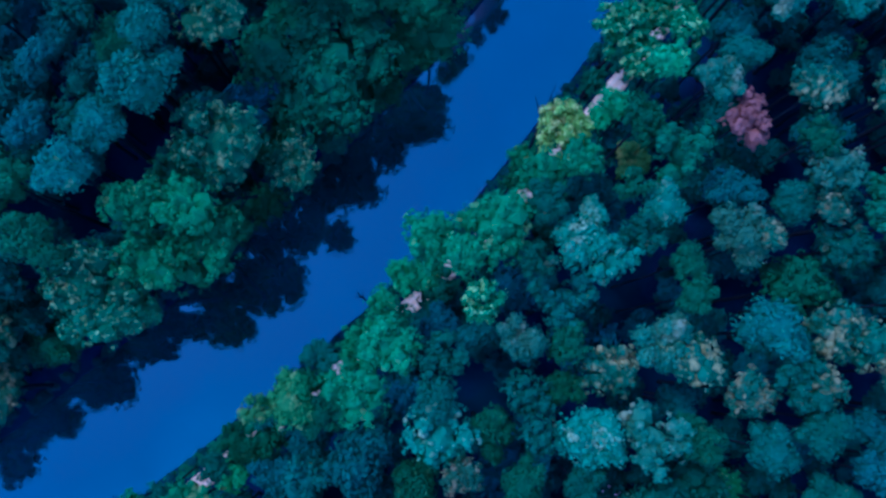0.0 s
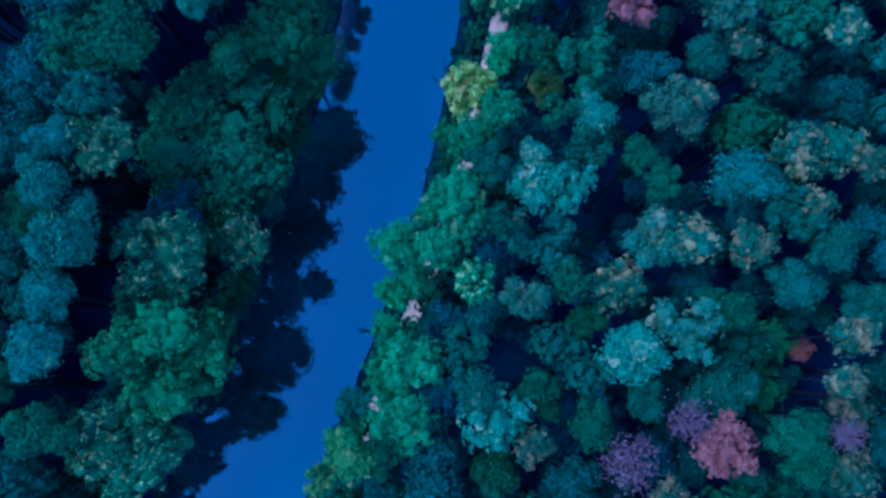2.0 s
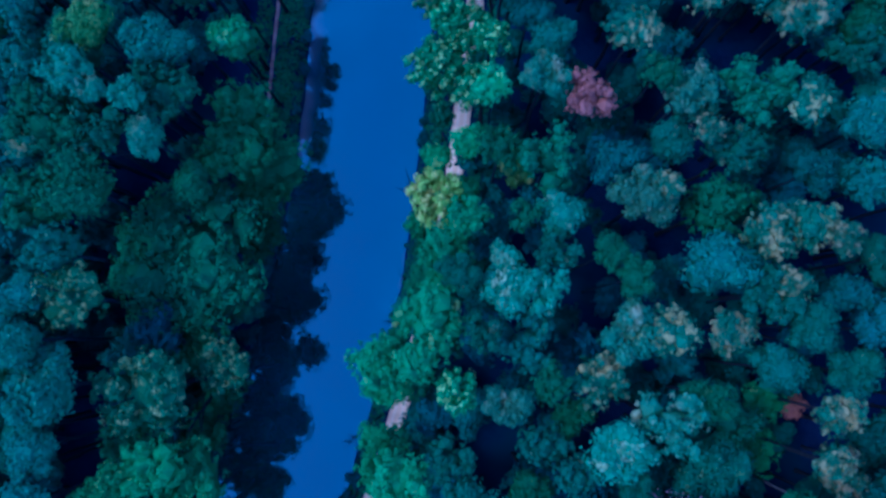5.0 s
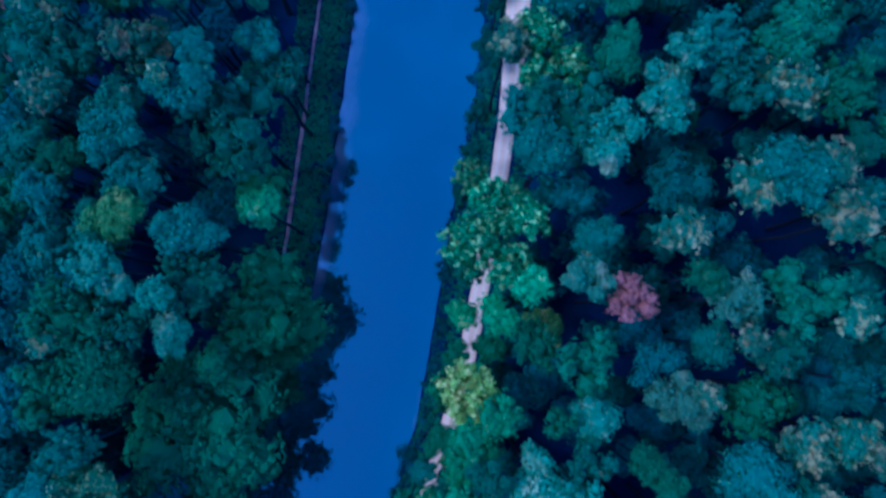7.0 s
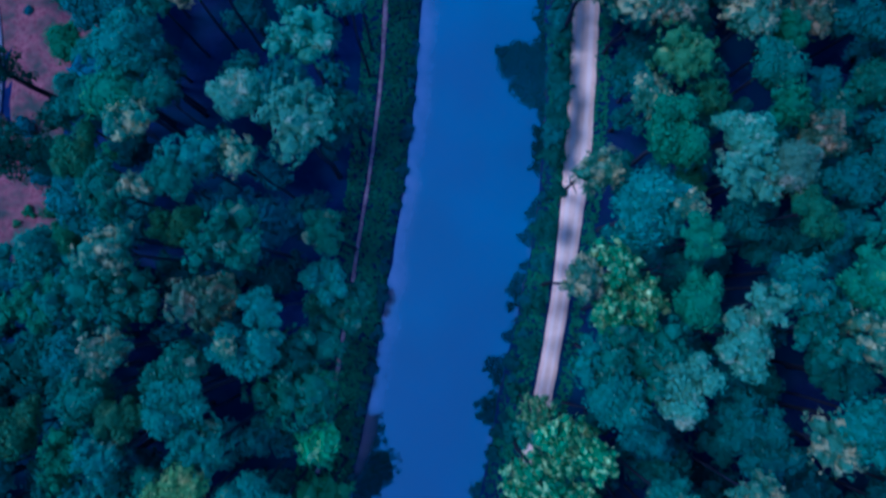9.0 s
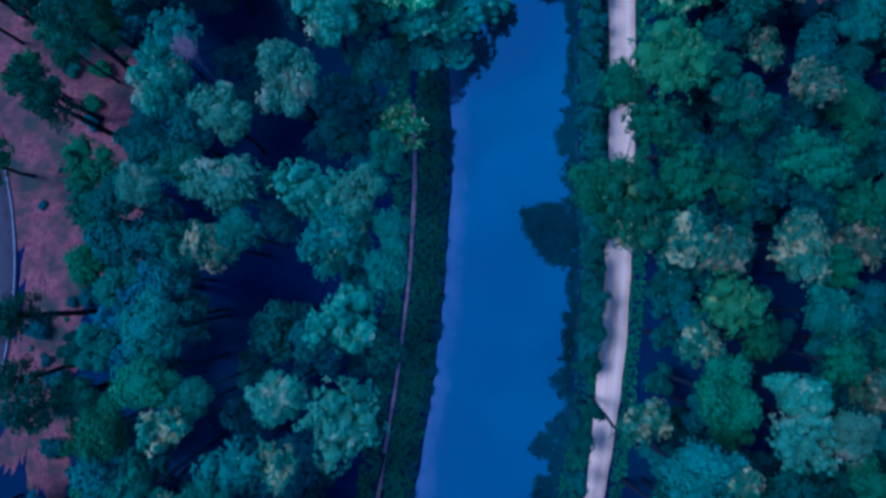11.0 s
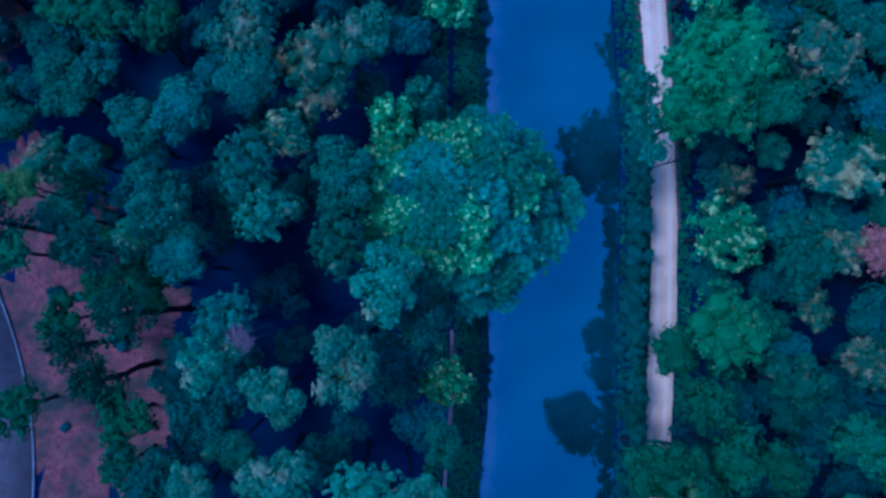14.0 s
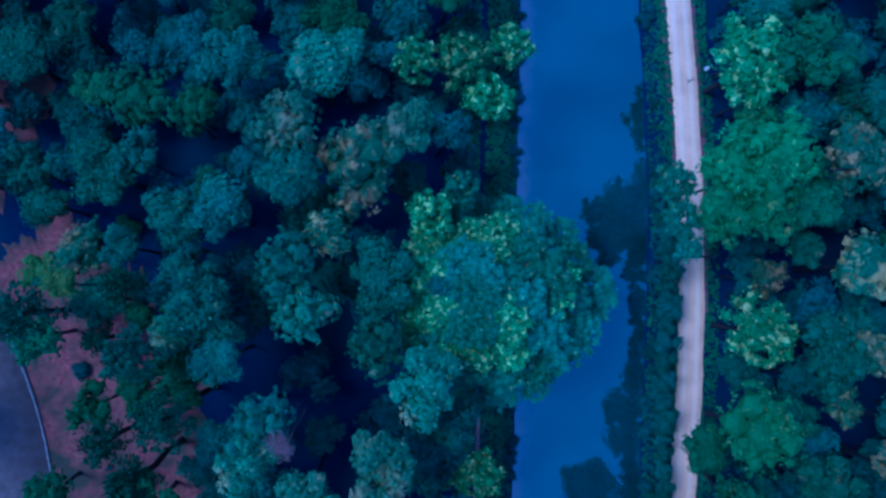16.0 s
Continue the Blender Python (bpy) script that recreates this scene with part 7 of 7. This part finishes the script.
tree("U", -25.9, 27.8, 19.2, 3.0)
tree("U", -36.3, -5.7, 6.2, 2.7)
tree("U", 50.8, 53.0, 14.7, 3.3)
tree("U", -7.6, 139.5, 9.6, 3.4)
tree("U", -23.4, 12.6, 18.9, 2.9)
tree("U", 35.9, 63.6, 14.6, 2.9)
tree("U", 30.6, 97.5, 9.6, 2.7)
tree("U", 21.3, -3.4, 15.8, 2.7)
tree("U", 33.2, 57.9, 6.8, 2.6)
# pines of the clearing
tree("N", -35.1, 107.1, 31.0, 3.0)
tree("N", -36.0, 95.9, 25.0, 3.0)
tree("N", -32.7, 101.9, 30.0, 3.0)
tree("N", -46.8, 109.9, 24.0, 3.0)
tree("N", -38.4, 68.3, 24.0, 3.0)
tree("N", -39.4, 76.6, 24.0, 3.0)
tree("N", -37.1, 112.8, 26.0, 2.6)
tree("N", -41.5, 107.4, 16.0, 2.2)
tree("N", -39.1, 98.6, 22.0, 2.5)
tree("N", -41.2, 70.7, 20.0, 2.4)


def outer_woods(count, seed):
    """The wood going on round the trees that stand in view: crowns on stems, one mass."""
    gen = np.random.default_rng(seed)
    data = []
    for k in range(2):
        blobs = lobes_of(gen, 6, 0.6, 0.5)
        pieces = [ball(c, q * 0.8, gen, 0.4, 1) for c, q in blobs]
        for c, q in blobs:
            d = gen.normal(0, 1, (14, 3))
            d /= np.linalg.norm(d, axis=1, keepdims=True)
            d[:, 2] = np.abs(d[:, 2]) - 0.2
            pieces.append(quads(c + d * q, d, 0.34, 0.4, gen))
        verts, faces, at = [], [], 0
        for v, f in pieces:
            verts.append(v)
            faces.append(f + at)
            at += len(v)
        data.append((np.concatenate(verts), np.concatenate(faces)))
    stem = []
    limb(stem, (0, 0, -0.3), (0, 0, 17), 0.36, 0.12, gen, 5, 2)
    data.append(stem[0])
    crowns, stems = [], []
    taken = []
    for _ in range(20000):
        if len(taken) == count:
            break
        x, y = gen.uniform(-112, 112), gen.uniform(-85, 225)
        if -64 < x < 57 and -32 < y < 150 or left_bank(y) - 9 < x < right_bank(y) + 11 or (x < -42 and abs(math.hypot(x + 99.6, y - 82) - 47.5) < 8) or (x < -42 and 50 < y < 122 and math.hypot(x + 99.6, y - 82) > 47):
            continue
        if any((x - a) ** 2 + (y - c) ** 2 < 17 for a, c in taken):
            continue
        taken.append((x, y))
        h, r, a = gen.uniform(17, 25), gen.uniform(3.8, 5.4), gen.uniform(0, 6.28)
        turn = np.array([[math.cos(a), math.sin(a), 0], [-math.sin(a), math.cos(a), 0], [0, 0, 1]])
        v, f = data[len(taken) % 2]
        crowns.append(((v * r) @ turn + (x, y, h - 0.8 * r + 1), f))
        v, f = data[2]
        stems.append(((v * (1, 1, h / 22)) @ turn + (x, y, 1), f))
    for name, pieces, material, label in (("outer_woods", crowns, LEAF["T"], "dense blue-green woodland canopy around the canal"),
                                          ("outer_woods_stems", stems, BARK, "dark stems of the surrounding woodland")):
        me = join_parts(name, pieces)
        me.materials[0] = material
        tagged(new(name, me), label, "woods", kind="stuff")


spreading_tree(-5.4, 112.6, 22.0, 12.8)
outer_woods(860, 5)

# undergrowth that closes the edge of the wood along the water and the towpath
for i in range(24):
    y = -32 + i * 2.3
    tree("E", left_bank(y) - rng.uniform(2.4, 4.2), y, rng.uniform(8, 14), rng.uniform(2.3, 3.2))
    tree("E", left_bank(y) - rng.uniform(3.2, 5.4), y + 1, rng.uniform(14, 21), rng.uniform(2.8, 3.6))
for i in range(44):
    y = -30 + i * 4.1 + rng.uniform(-1, 1)
    tree("E", towpath(y) + rng.uniform(3.6, 5.4), y, rng.uniform(7, 12), rng.uniform(2.0, 2.7))

# ---------------------------------------------------------------- banks
grass("bank_grass", lambda y: left_bank(y) - 0.2, lambda y: foot_trail(y) + 0.35, 18, 185, 15000, "rough green grass on the canal bank", 1)
grass("bank_grass", lambda y: right_bank(y) + 0.2, lambda y: towpath(y) - 1.55, -45, 185, 13000, "rough dark grass between canal and towpath", 2)
grass("verge_grass", lambda y: towpath(y) + 1.6, lambda y: towpath(y) + 3.2, -45, 185, 6000, "rough grass verge beside the towpath", 3)
grass("verge_grass", lambda y: foot_trail(y) - 0.4, lambda y: foot_trail(y) - 2.5, 18, 150, 5000, "rough grass verge beside the footpath", 4)
for i in range(40):
    y = -44 + i * 1.7 + rng.uniform(-0.8, 0.8)
    shrub(left_bank(y) - rng.uniform(0.0, 1.5), y, rng.uniform(0.8, 1.6))
for i in range(33):
    y = 70 + i * 1.75 + rng.uniform(-0.6, 0.6)
    low = 122 < y
    tree("E", right_bank(y) + rng.uniform(0.5, 0.8), y, rng.uniform(2.5, 3.5) if low else rng.uniform(4.8, 7.2), rng.uniform(0.8, 1.1) if low else rng.uniform(1.2, 1.75))
for i in range(7):
    y = 40 + i * 4.4 + rng.uniform(-1.2, 1.2)
    tree("E", right_bank(y) + rng.uniform(0.5, 1.0), y, rng.uniform(7, 11), rng.uniform(1.3, 1.8))
for i in range(78):
    y = 22 + i * 1.75 + rng.uniform(-0.9, 0.9)
    shrub(left_bank(y) - rng.uniform(0.2, 0.9), y, rng.uniform(0.5, 1.15))
for i in range(80):
    y = -30 + i * 2.4 + rng.uniform(-1, 1)
    shrub(right_bank(y) + rng.uniform(0.3, 1.2), y, rng.uniform(0.55, 1.3))
for i in range(60):
    x, y = rng.uniform(-47.5, -35), rng.uniform(58, 120)
    kind = rng.choice("GDDTO")
    shrub(x, y, rng.choice((0.4, 0.5, 0.7, 0.9, 1.3, 1.8)), kind, "green bush on reddish leaf litter", "bushes of the clearing")

# a fallen branch on the towpath and a pale stone beside it
gen = np.random.default_rng(41)
pieces = []
limb(pieces, (0, 0, 0.06), (1.15, 0.55, 0.10), 0.05, 0.02, gen, 5, 3)
for end in ((-0.25, 0.30, 0.12), (-0.10, -0.42, 0.10), (0.55, 0.62, 0.16)):
    limb(pieces, (0.05, 0.03, 0.07), end, 0.035, 0.012, gen, 4, 2)
branch = new("fallen_branch", join_parts("fallen_branch", pieces))
branch.data.materials[0] = DARK_BARK
branch.location = (20.15, 139.0, 1.09)
tagged(branch, "dark forked dead branch lying on the pale towpath", "branch")
v, f = ball(np.zeros(3), np.array([0.42, 0.26, 0.20]), gen, 0.35, 2)
stone = mesh_object("stone", v.tolist(), f.tolist(), STONE)
stone.location, stone.rotation_euler = (22.4, 140.7, 1.14), (0, 0, 0.7)
tagged(stone, "pale weathered stone on the verge of the towpath", "stone")
